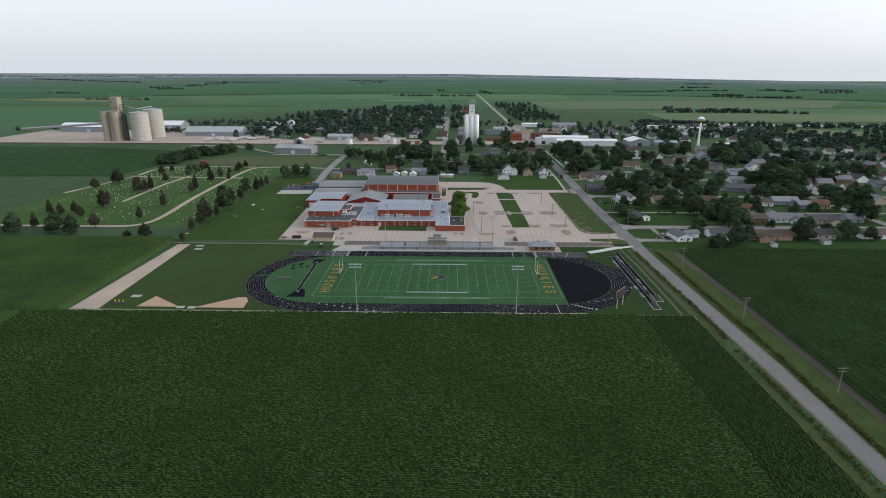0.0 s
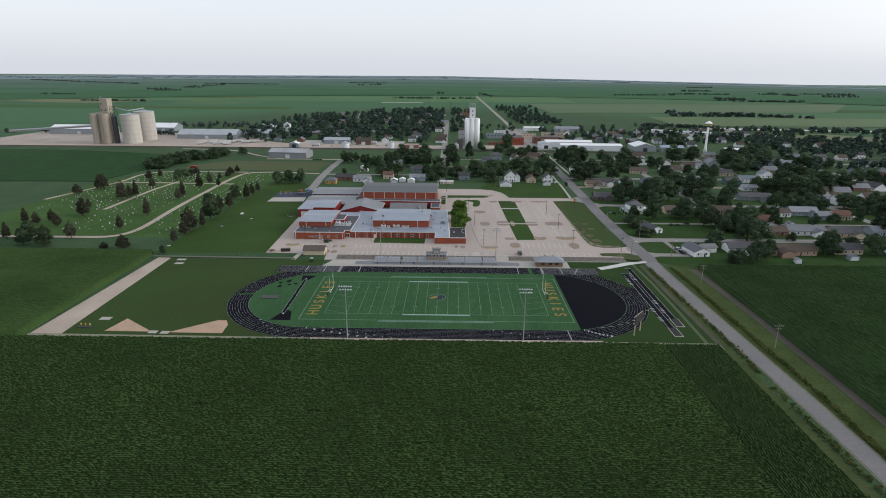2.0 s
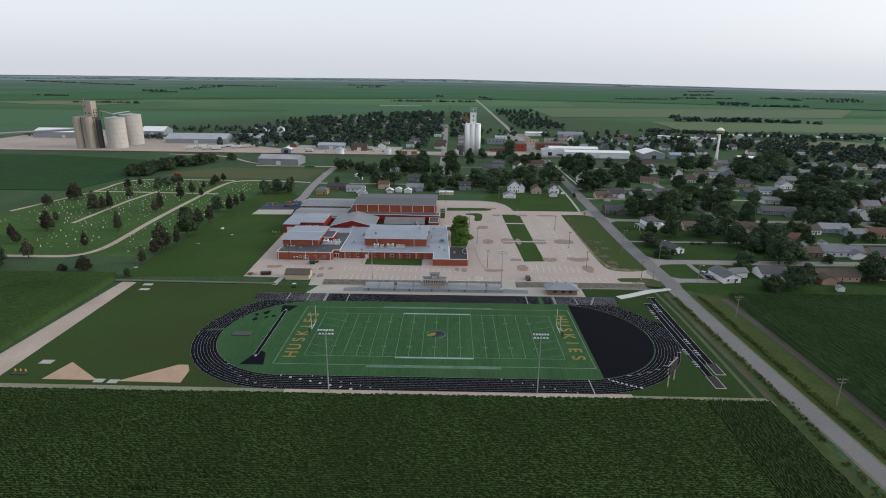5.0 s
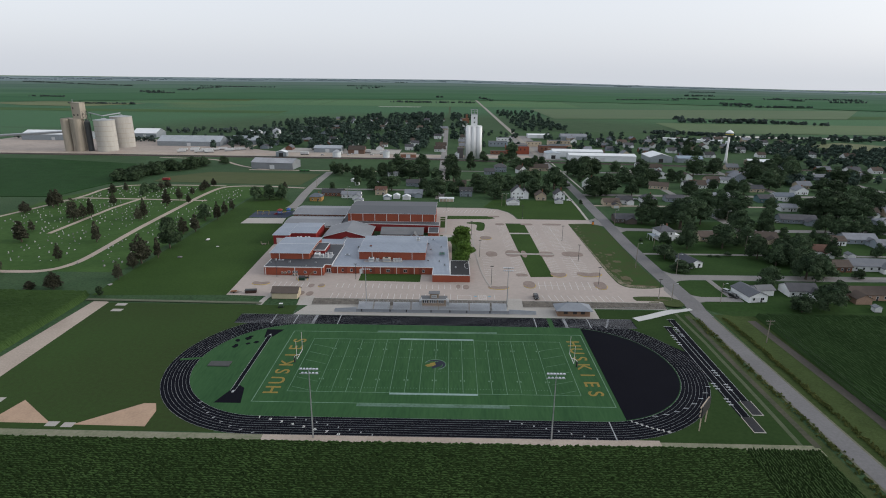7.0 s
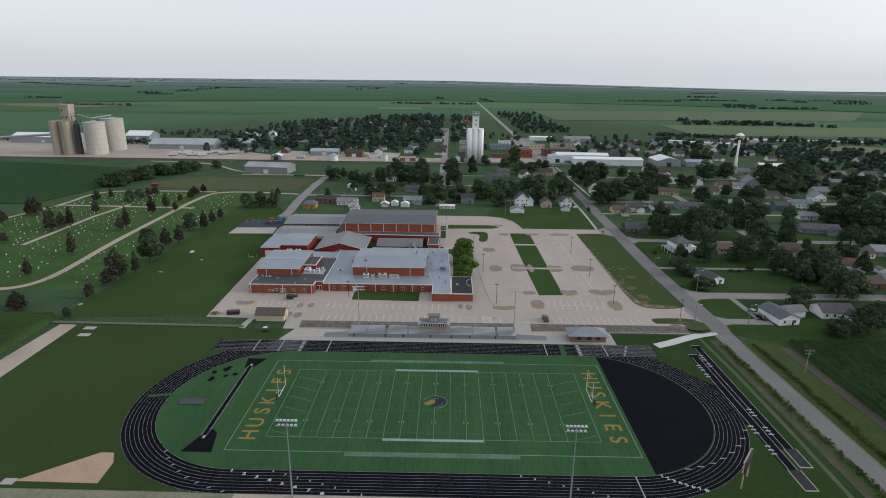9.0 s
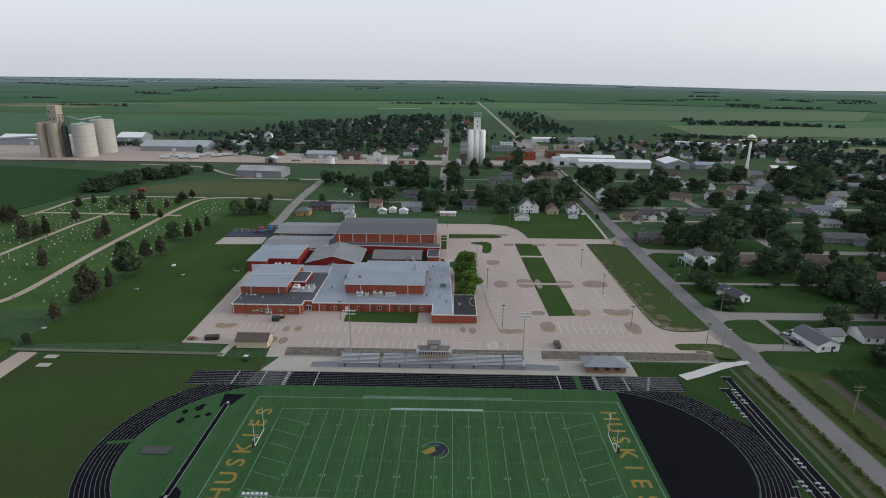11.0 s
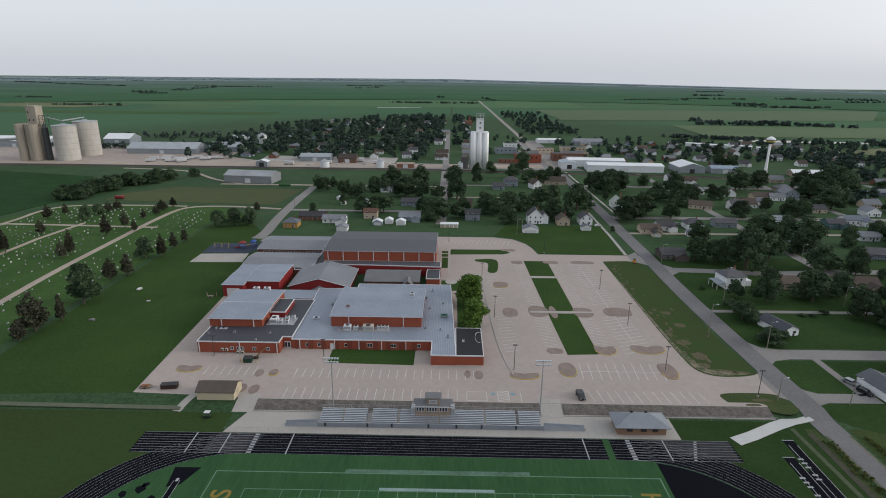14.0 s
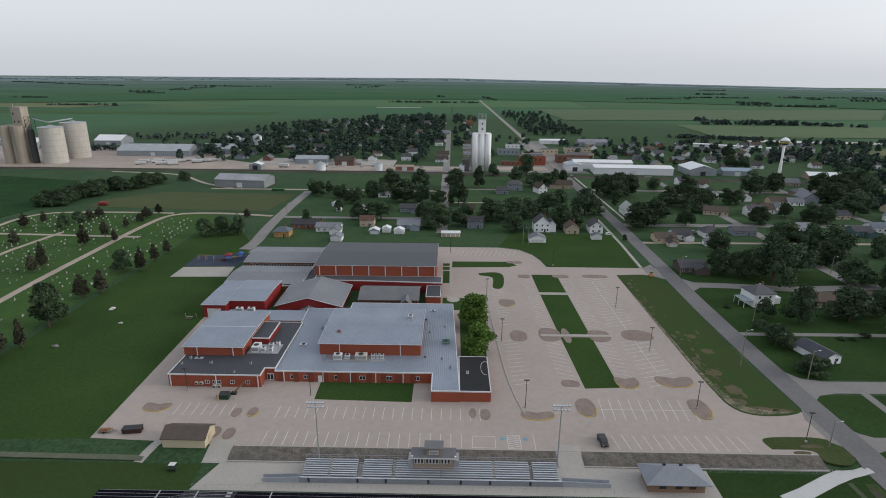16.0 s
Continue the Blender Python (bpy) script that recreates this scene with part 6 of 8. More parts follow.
BLOCKS = (
    [(154, 50, 7.5, 9.1), (166, 53, 9.7, 13.6), (176, 62, 8.3, 9.4), (247, 63, 7.7, 7.8), (208, 64, 11.7, 14.1), (234, 65, 10.7, 12.5), (155, 79, 9, 11), (236, 84, 4.1, 9.3), (226, 86, 7.6, 8.3), (178, 88, 12.5, 13.2), (205, 90, 4.6, 6), (187, 92, 10.7, 13.3), (121, 98, 5.3, 9.5), (271, 101, 14.3, 13.8), (183, 107, 9.5, 10), (175, 109, 10.3, 10.3), (190, 111, 9.5, 10.7), (181, 113, 10.4, 11.1), (275, 114, 18.5, 16.1), (120, 117, 7.6, 10), (181, 118, 10.6, 11.8), (171, 120, 11.5, 12.2), (195, 123, 12.3, 14.8), (213, 123, 10.8, 7.4)],
    [(239, 125, 7.7, 6.7), (177, 133, 9.7, 9.1), (257, 133, 5.8, 8.1), (273, 134, 10, 7.4), (140, 137, 14.5, 11.9), (161, 139, 12.9, 15.6), (128, 141, 8.3, 7.8), (176, 144, 11.7, 10.9), (200, 145, 6.7, 10.9), (224, 147, 7, 8.1), (222, 155, 6.9, 4.5), (297, 157, 10.4, 10.8), (289, 159, 11.3, 11.2), (216, 160, 3.8, 3.2), (255, 167, 9.6, 10), (212, 168, 5.4, 5), (270, 168, 9.6, 10), (247, 169, 10.4, 10.3), (262, 170, 10.4, 10.3), (203, 173, 14.3, 9.7), (253, 174, 10.8, 12.5), (291, 175, 10.4, 14.6), (243, 176, 11.7, 12.9), (205, 177, 12.9, 10.8)],
    [(325, 179, 10, 10), (191, 180, 12.5, 15.5), (317, 181, 10.9, 10.3), (153, 181, 19, 21.6), (270, 183, 9.3, 12.1), (141, 191, 11.2, 11.1), (132, 193, 12.1, 11.5), (171, 193, 15.2, 17.1), (152, 200, 10.9, 13.2), (195, 208, 11.5, 14.8), (283, 213, 15.4, 18.5), (269, 219, 11, 13.6), (297, 220, 13.1, 13.6), (272, 221, 18, 23.1), (259, 221, 11.9, 14.1), (287, 222, 14.3, 14.1), (233, 224, 12, 10.8), (209, 225, 16, 21.2), (149, 230, 11.7, 12.9), (201, 232, 14.6, 16), (313, 233, 14.3, 19), (296, 233, 13.1, 17.1), (282, 235, 14.3, 17.7), (262, 242, 10.4, 12)],
    [(207, 243, 9.5, 10), (193, 244, 13.8, 18.3), (199, 245, 10.3, 10.3), (333, 245, 15, 19), (384, 259, 11.5, 12), (374, 261, 12.5, 12.4), (333, 266, 12, 13), (40, 268, 11.1, 14.3), (323, 268, 13, 13.5), (-6, 273, 14.8, 18.5), (74, 275, 7.1, 8.9), (80, 276, 9.6, 11.1), (67, 277, 7.7, 9.2), (383, 278, 11.1, 13.5), (6, 279, 9.6, 11.1), (122, 279, 15.4, 18.5), (372, 280, 12.1, 14), (132, 286, 17.3, 14.8), (154, 286, 12.7, 11.1), (33, 288, 13.5, 11.5), (203, 290, 11.5, 14.8), (75, 291, 12, 13.5), (248, 291, 10.6, 11.1), (-50, 292, 11, 11.5)],
    [(239, 293, 11.5, 11.5), (-45, 293, 12, 17.3), (-11, 294, 9.2, 9.2), (-60, 294, 12, 11.9), (137, 295, 14.3, 18.2), (-18, 296, 10, 9.5), (26, 296, 14, 15.4), (43, 298, 14, 17.3), (252, 301, 11, 10.9), (11, 302, 10, 10), (244, 303, 11.9, 11.3), (54, 306, 12, 16), (336, 308, 11, 14.3), (94, 309, 18, 20), (324, 310, 11.9, 14.8), (232, 311, 9.5, 9.5), (102, 316, 10.4, 12), (69, 316, 14.6, 20), (285, 320, 16.7, 24), (175, 331, 17.4, 20.8), (-9, 339, 12, 13), (7, 339, 17.4, 15.2), (188, 340, 13, 16.7), (-20, 341, 13, 13.5)],
    [(82, 343, 10.9, 13), (124, 343, 6.5, 5.2), (321, 345, 10, 10.4), (313, 347, 10.9, 10.8), (165, 348, 13, 17.4), (-34, 349, 15.9, 21.7), (218, 350, 10.5, 10.4), (210, 352, 11.4, 10.8), (292, 356, 15.8, 23.7), (323, 358, 14.5, 17.4), (309, 360, 15.8, 17.9), (380, 360, 12.1, 12.6), (397, 361, 9.7, 12.6), (370, 362, 13.2, 13.1), (387, 363, 10.5, 13.1), (-52, 367, 10.5, 10.9), (132, 368, 19, 22.7), (-61, 369, 11.4, 11.3), (125, 377, 16.7, 15.9), (144, 379, 16.7, 18.2), (191, 382, 15.7, 18.2), (245, 385, 19, 20.5), (121, 387, 13.3, 9.5), (295, 388, 8.3, 7.8)],
    [(373, 389, 9.4, 13.9), (271, 398, 15.2, 19), (328, 402, 13.8, 17.1), (351, 402, 15, 19), (173, 403, 11, 13.3), (-51, 404, 15, 17.5), (314, 404, 15, 17.7), (-25, 405, 15, 15), (25, 406, 17.5, 10), (5, 407, 15, 17.5), (85, 412, 11.5, 15), (73, 414, 12.5, 15.5), (365, 430, 14.5, 18), (351, 432, 15.8, 18.6), (60, 437, 13.2, 13.2), (103, 439, 9.7, 9.5), (96, 441, 10.5, 9.8), (41, 465, 11.1, 11.1), (74, 469, 19, 16.7), (303, 518, 13.5, 14.1), (292, 520, 14.7, 14.6), (328, 603, 14.7, 16.7)],
)
for b, block_trees in enumerate(BLOCKS):
    for k, (x, y, h, w) in enumerate(block_trees):
        lb, gp = ("large dark green shade tree in a yard", "yard trees") if x > 112 else ("dark green broad shade tree between the houses", "town trees")
        tree("broad", (5 * k + 3 * b) % 8, x, y, h * 1.12, lb if h > 5 else "dense dark green bush beside a house", gp, span=w * 1.02)
for x, y, h, w in ((121.5, 131, 4.2, 5.5), (121.5, 124.5, 4.6, 6), (125.5, 119.5, 4.2, 6), (124.5, 103.2, 3.6, 5.5), (128, 101.8, 3.2, 5), (147, 122.5, 1.3, 3), (151, 122, 1.2, 3), (157, 124.6, 2.6, 4), (118.2, 151, 2.0, 3)):
    tree("broad", int(x) % 6, x, y, h, "dense dark green bush beside a house", "yard bushes", span=w)
HEDGE = random.Random(3)
for k in range(64):
    t = k / 63
    x = -286 + 40 * t + HEDGE.uniform(-12, 10) - 18 * math.sin(3.1 * t)
    y = 318 + 100 * t + HEDGE.uniform(-12, 12)
    tree("broad", k % 6, x, y, HEDGE.uniform(7, 11), "dark green scrubby tree in the hedgerow", "hedgerow trees", 1.35)


# ---- houses ----
def house(name, x, y, w, d, h, turn, wall, roof, label, kind="gable", ridge="x", pitch=0.5, wing=None, garage=False):
    o = thing(name, pose(x, y, gz(x, y) + 0.02, 0, 0, turn), label, "house" if name == "house" else name.replace("_", " "), group="town houses" if name == "house" else "")
    hw, hd = w / 2, d / 2
    if kind == "hip":
        part("wall", Shape().box(-hw, hw, -hd, hd, 0, h), wall, o)
        part("roof", hip(-hw - 0.5, hw + 0.5, -hd - 0.5, hd + 0.5, h, h + pitch * hd, min(hd, hw) * 0.95), roof, o)
    else:
        gable(-hw, hw, -hd, hd, 0, h, h + pitch * (hd if ridge == "x" else hw), wall, roof, axis=ridge, over=0.45, parent=o, trim=False)
    if wing:
        a, b, c, e = wing
        gable(a, b, c, e, 0, h * 0.9, h * 0.9 + pitch * (b - a) / 2, wall, roof, axis="y", over=0.4, parent=o, trim=False)
    n = max(2, int(w / 3.2))
    for fl in range(1 if h < 4.2 else 2):
        for i in range(n):
            xx = -hw + w * (i + 0.5) / n
            zz = 0.9 + 2.8 * fl
            for s_ in (-1, 1):
                yy = s_ * (hd + 0.03)
                q = part("window", Shape().box(xx - 0.55, xx + 0.55, yy - 0.04, yy + 0.04, zz, zz + 1.3), TRIM, o)
                part("pane", Shape().box(xx - 0.43, xx + 0.43, yy - 0.06, yy + 0.06, zz + 0.12, zz + 1.18), GLASS, q)
    part("door", Shape().box(-hw + w * 0.62, -hw + w * 0.62 + 0.95, -hd - 0.05, -hd - 0.01, 0.05, 2.1), DARK, o)
    if pitch > 0.55:
        part("chimney", Shape().box(hw * 0.3, hw * 0.3 + 0.7, 0.3, 1.0, h, h + pitch * hd + 0.9), BRICK_D, o)
    return o


def door_panel(o, x0, x1, y, h, mt):
    part("garage_door", Shape().box(x0, x1, y - 0.06, y, 0.05, h), mt, o)


house("house", -99, 253, 9, 8, 3.4, 0, SIDING_Y, mat("slate_blue_shingles", (0.13, 0.15, 0.18)), "ochre house with a slate-blue hipped roof", "hip", pitch=0.6)
house("house", -90, 273, 17, 9, 2.9, 0, BRICK_D, SHINGLE_D, "low brick ranch house with a dark roof")
house("house", -74, 266, 15, 8, 2.9, 0, SIDING, SHINGLE_L, "white ranch house with a grey roof", wing=(2, 8.4, -10, -2))
house("house", -52, 279, 9, 8, 4.4, 0, SIDING_T, SHINGLE_R, "cream house with a rust-red roof")
house("house", -25, 274, 14, 9, 3.0, 0, SIDING_G, SHINGLE_L, "grey ranch house with a pale roof", wing=(1, 7, -8, -2))
house("house", 17, 278, 10, 9, 4.6, 0, SIDING_G, SHINGLE_D, "dark blue-grey house with a gable roof")
house("house", 55, 401, 12, 10, 5.2, 0, SIDING_G, SHINGLE_D, "two-storey grey house with a dark roof", "hip", pitch=0.6)
house("house", 75, 390, 8, 10, 4.4, 20, SIDING, SHINGLE_B, "white house with a steep brown gable", ridge="y", pitch=0.9)
house("house", 94, 412, 22, 12, 3.4, 0, SIDING_T, SHINGLE_B, "long low hall with a brown roof")
house("house", 231, 379, 9, 9, 3.4, 0, SIDING, SHINGLE_L, "white house with a pale grey roof", "hip", pitch=0.5)
house("house", 13, 318, 10, 9, 3.2, 0, SIDING_T, SHINGLE_B, "tan house with a brown roof")
house("house", 58, 271, 10, 9, 5.4, 0, SIDING, SHINGLE_D, "two-storey white house with a steep grey gable", ridge="y", pitch=0.9, wing=(3, 8.5, -4, 4))
house("house", 76, 268, 8, 10, 3.6, 0, SIDING_T, SHINGLE_B, "tan house with a front gable", ridge="y", pitch=0.7)
house("house", 91, 270, 8, 10, 4.2, 0, SIDING, SHINGLE_D, "white house with a dark front gable and porch", ridge="y", pitch=0.8)
house("house", 127, 251, 12, 9, 2.9, 0, SIDING_T, SHINGLE_B, "tan bungalow with a brown roof", wing=(0, 6.2, -8, -2))
house("house", 139, 257, 11, 9, 3.4, 0, SIDING, SHINGLE_D, "white house with a dark grey roof", wing=(0.5, 5.5, -8, -2))
house("house", 159, 262, 11, 9, 3.4, 0, SIDING, SHINGLE_D, "white house with a dark hipped roof", "hip", pitch=0.7)
house("house", 181, 267, 14, 8, 3.0, 0, SIDING_G, SHINGLE_D, "blue-grey ranch house with a dark roof")
house("house", 188, 320, 16, 10, 3.0, -20, SIDING_T, SHINGLE_B, "tan ranch house with a brown roof")
house("house", 236, 327, 11, 8, 3.2, 0, SIDING, SHINGLE_L, "white house with a pale roof", ridge="y", pitch=0.6)
house("house", 252, 356, 16, 9, 3.0, 0, SIDING_T, SHINGLE_B, "tan ranch house with a brown roof")
house("house", 276, 361, 12, 12, 4.6, 0, SIDING_G, SHINGLE_L, "grey two-storey house with a wide gable", ridge="y", pitch=0.6)
house("house", 266, 312, 16, 10, 3.0, 0, SIDING_T, SHINGLE_D, "tan ranch house with a dark roof")
house("house", 253, 268, 12, 9, 3.6, 0, mat("teal_siding", (0.09, 0.17, 0.18), local=True), SHINGLE_D, "teal house with a dark roof", wing=(1, 6, -8, -2))
house("house", 273, 278, 16, 9, 3.4, 0, SIDING, mat("blue_grey_roof", (0.15, 0.18, 0.22), local=True), "white house with a blue-grey roof", wing=(2, 8, -9, -2))
house("house", 254, 239, 12, 8, 3.0, 0, SIDING, SHINGLE_L, "white ranch house with a pale roof")
house("house", 301, 303, 10, 10, 3.6, 0, SIDING, SHINGLE_L, "white house with a front gable", ridge="y", pitch=0.6)
house("house", 366, 376, 20, 9, 3.0, 0, SIDING_G, SHINGLE_L, "long grey ranch house")
wh = house("house", 133.5, 157, 9.6, 9.0, 5.8, 8, SIDING, mat("slate_roof", (0.12, 0.125, 0.14), local=True), "two-storey white farmhouse with a hipped roof and a porch", "hip", pitch=0.6)
part("porch_roof", Shape().box(-9.2, -5.3, -4.6, 2.5, 2.9, 3.1), SIDING_G, wh)
for yy in (-4.4, -1.0, 2.3):
    part("porch_post", Shape().box(-9.1, -8.9, yy - 0.1, yy + 0.1, 0, 2.9), TRIM, wh)
part("kitchen_wing", Shape().box(5.3, 9.5, -2, 4, 0, 2.8), SIDING, wh)
house("house", 121.5, 199, 13, 10, 2.9, 0, mat("dark_brown_siding", (0.10, 0.085, 0.075), local=True), SHINGLE_D, "dark brown house with a charcoal gable roof", wing=(0, 7, -8, -3))
sm = house("house", 129.6, 109, 7.4, 12, 2.7, 16, SIDING, mat("slate_roof_b", (0.075, 0.082, 0.10), local=True), "small white house with a slate roof", ridge="y", pitch=0.42)
lh = house("house", 138.2, 64.0, 8.8, 12.8, 2.9, 9, SIDING, mat("slate_roof_c", (0.125, 0.135, 0.155), local=True), "white L-shaped house with a grey gable roof", ridge="y", pitch=0.42)
part("east_wing", Shape().box(4.42, 12.4, 0, 6.4, 0, 2.6), SIDING, lh)
gable(4.42, 12.8, -0.2, 6.6, 2.6, 2.72, 4.1, SIDING, SHINGLE, parent=lh, trim=False, over=0.3)
door_panel(lh, -3.2, 0.6, -6.42, 2.3, TRIM)
house("house", 240, 203, 23, 10, 2.9, -8, SIDING_G, SHINGLE_D, "long grey ranch house with a dark roof", wing=(3, 11, -10, -4))
house("house", 161, 157, 14, 9, 2.9, 0, SIDING_T, SHINGLE_B, "tan ranch house with a brown roof")
house("house", 190, 157, 20, 10, 2.9, -6, SIDING_T, SHINGLE_B, "low tan ranch house with a brown roof", wing=(3, 9.5, -9, -4))
house("house", 163, 69, 13, 9, 2.9, 0, SIDING, SHINGLE_D, "white ranch house with a dark roof", wing=(2, 8, -9, -3))
house("house", 190, 66, 24, 9, 2.9, 0, mat("pink_brick", (0.40, 0.27, 0.2), local=True), SHINGLE_B, "pale brick ranch house with a brown roof", wing=(-9, -2, -9, -3))
house("house", 221, 69, 15, 9, 2.9, 0, SIDING_T, SHINGLE_D, "tan ranch house with a dark roof")
house("house", 252, 70, 16, 9, 2.9, 0, SIDING, SHINGLE_B, "white ranch house with a brown roof")
for x, y, w, d, h, turn, wl, rf, lb, kd in ((203, 104, 10, 9, 2.9, 0, BRICK_D, SHINGLE_B, "brown ranch house with a brown roof", "gable"), (221, 106, 22, 10, 2.9, -3, SIDING, SHINGLE_L, "long white ranch house with a pale grey roof and a garage", "gable"),
                                            (243, 103, 18, 10, 2.9, 0, SIDING_T, SHINGLE_D, "long tan ranch house with a grey roof", "gable"), (265, 106, 10, 9, 3.0, 0, SIDING_G, SHINGLE_L, "pale blue house with a gable", "gable"),
                                            (209, 131, 14, 10, 2.9, -6, SIDING, SHINGLE_R, "white house with a rust-brown roof", "gable"), (232, 151, 10, 8, 3.0, 0, SIDING, SHINGLE_B, "white house with a brown roof", "gable"),
                                            (249, 156, 18, 10, 2.9, -4, SIDING_G, SHINGLE_L, "grey-green ranch house with a pale roof", "gable"), (255, 144, 9, 9, 2.9, 0, SIDING_G, SHINGLE_L, "small grey house with a gable", "gable"),
                                            (268, 145, 11, 10, 3.2, 0, SIDING_T, SHINGLE_R, "cream house with a dark red-brown roof", "gable"), (297, 198, 13, 9, 3.0, 0, SIDING_G, SHINGLE_L, "grey house with a pale roof", "hip"),
                                            (197, 217, 13, 9, 2.9, 0, SIDING_G, SHINGLE_D, "dark blue-grey house under the trees", "gable"), (222, 277, 13, 9, 3.0, 0, SIDING, SHINGLE_L, "pale house with a light roof", "gable"),
                                            (216, 250, 9, 8, 3.0, 0, SIDING, SHINGLE_L, "small white house with a pale roof", "gable"), (262, 353, 11, 9, 3.0, 0, SIDING, SHINGLE_L, "white house with a pale roof", "gable"),
                                            (287, 387, 13, 12, 3.4, 0, SIDING_T, SHINGLE_L, "tan house with a wide hipped roof", "hip"), (43, 385, 10, 9, 3.2, 0, SIDING_G, SHINGLE_D, "grey house with a dark roof", "gable"),
                                            (-50, 368, 12, 9, 3.0, 0, SIDING, SHINGLE_L, "white house with a grey roof", "gable"), (-28, 319, 13, 9, 3.0, 0, SIDING_G, SHINGLE_D, "grey house under the shade trees", "gable")):
    house("house", x, y, w, d, h, turn, wl, rf, lb, kd, pitch=0.5, wing=(w * 0.1, w * 0.42, -d / 2 - 3.5, -d / 2 + 2) if w > 12 and kd == "gable" else None)
for x, y, w, d, h, wl, rf, lb in ((223, 123.5, 4, 4, 2.3, SIDING, SHINGLE_L, "small white garden shed"), (186, 51.5, 3, 2.4, 2.0, SIDING, SHINGLE_L, "small white garden shed"), (217, 55.5, 5, 3, 2.2, SIDING_G, SHINGLE_L, "pale blue garden shed by the field"), (-65, 245, 6.4, 7, 2.6, SIDING, SHINGLE_L, "white detached garage with a gable"), (-45, 260, 6, 5, 2.4, SIDING_G, WHITE_BARN, "pale blue shed with a white roof"), (-38, 264, 5, 5, 2.6, SIDING, WHITE_BARN, "small white shed with a metal roof"),
                                  (-30, 261, 6, 5, 2.4, SIDING, WHITE_BARN, "small white shed with a metal roof"), (52, 247, 9.5, 7, 2.6, SIDING, SHINGLE_L, "white detached garage with a gable"), (88, 253, 6, 4, 2.4, SIDING, SHINGLE_L, "white detached garage with a gable"),
                                  (-62, 318, 7, 6, 2.6, SIDING, SHINGLE_L, "white detached garage with a gable"), (-84, 333, 4, 3, 2.2, SIDING, SIDING, "small white camper-like shed"), (-78, 318, 3.4, 5, 2.3, SIDING, SIDING, "small white camper-like shed"),
                                  (150, 243, 5, 5, 2.4, SIDING, SHINGLE_L, "small white garden shed"), (128, 240, 5, 4, 2.4, SIDING_T, SHINGLE_D, "small tan shed by a house"), (44, 330, 8, 5, 2.4, WHITE_BARN, WHITE_BARN, "pale metal shed behind a house"), (222, 248, 7, 5, 2.5, SIDING_G, SHINGLE_L, "small grey garden shed")):
    o = thing("garage", (x, y, gz(x, y)), lb, "garage", group="garages and sheds")
    gable(-w / 2, w / 2, -d / 2, d / 2, 0, h, h + 0.22 * w, wl, rf, axis="y", over=0.3, parent=o, trim=False)
    door_panel(o, -w * 0.36, w * 0.36, -d / 2 - 0.01, 2.0, TRIM)
lg = thing("long_garage", (1.5, 256, Z), "long low white garage", "garage")
part("body", Shape().box(-5.6, 5.6, -2.4, 2.4, 0, 2.4), SIDING, lg)
part("roof", Shape().box(-5.9, 5.9, -2.7, 2.7, 2.42, 2.62), WHITE_BARN, lg)
for i in range(4):
    door_panel(lg, -5.2 + i * 2.7, -3.0 + i * 2.7, -2.42, 2.0, SIDING_T)
ch = house("church", 126, 317, 9, 14, 3.8, 0, SIDING, mat("pale_green_roof", (0.42, 0.46, 0.42), local=True), "white chapel with a steep gable", ridge="y", pitch=0.95, wing=(4.5, 11, -2, 4))

# random houses through the rest of the town
hr = random.Random(21)
walls = (SIDING, SIDING, SIDING_T, SIDING_G, BRICK_D, SIDING)
roofs = (SHINGLE_D, SHINGLE_B, SHINGLE_L, SHINGLE_D, SHINGLE_L)
protos = []
for k in range(7):
    o = house("house", 0, 0, hr.uniform(10, 15), hr.uniform(8, 10), hr.choice((3.0, 3.2, 4.6)), 0, walls[k % 6], roofs[k % 5],
              "%s house with a %s roof on a town lot" % (("white", "white", "tan", "blue-grey", "brown brick", "white")[k % 6], ("dark", "brown", "pale grey", "dark", "pale grey")[k % 5]),
              pitch=hr.uniform(0.5, 0.75), ridge="x", wing=(1, 5.5, -7.5, -2) if k % 2 else None)
    protos.append(o)
spots = []
for y in (325, 375, 425):
    spots += [(x, y) for x in (208, 224, 300, 320, 345, 400, 425, 450, 480)]
for y in (158, 196, 225, 248, 270):
    spots += [(x, y) for x in (300, 322, 345, 362, 400, 425, 450, 475, 500, 530)]
for y in (560, 600, 650, 700, 750, 800, 860, 920, 980, 1050):
    spots += [(x, y) for x in range(-240, 60, 38)]
for y in (530, 575, 620, 665, 710):
    spots += [(x, y) for x in range(185, 520, 34)]
used = 0
for x, y in spots:
    if hr.random() < 0.22:
        continue
    x, y = x + hr.uniform(-6, 6), y + hr.uniform(-8, 8)
    m = pose(x, y, gz(x, y) + 0.02, 0, 0, hr.choice((0, 90, 180, 0)) + hr.uniform(-4, 4))
    if used < 7:
        protos[used].matrix_basis = m
    else:
        copy_thing(protos[used % 7], m)
    used += 1

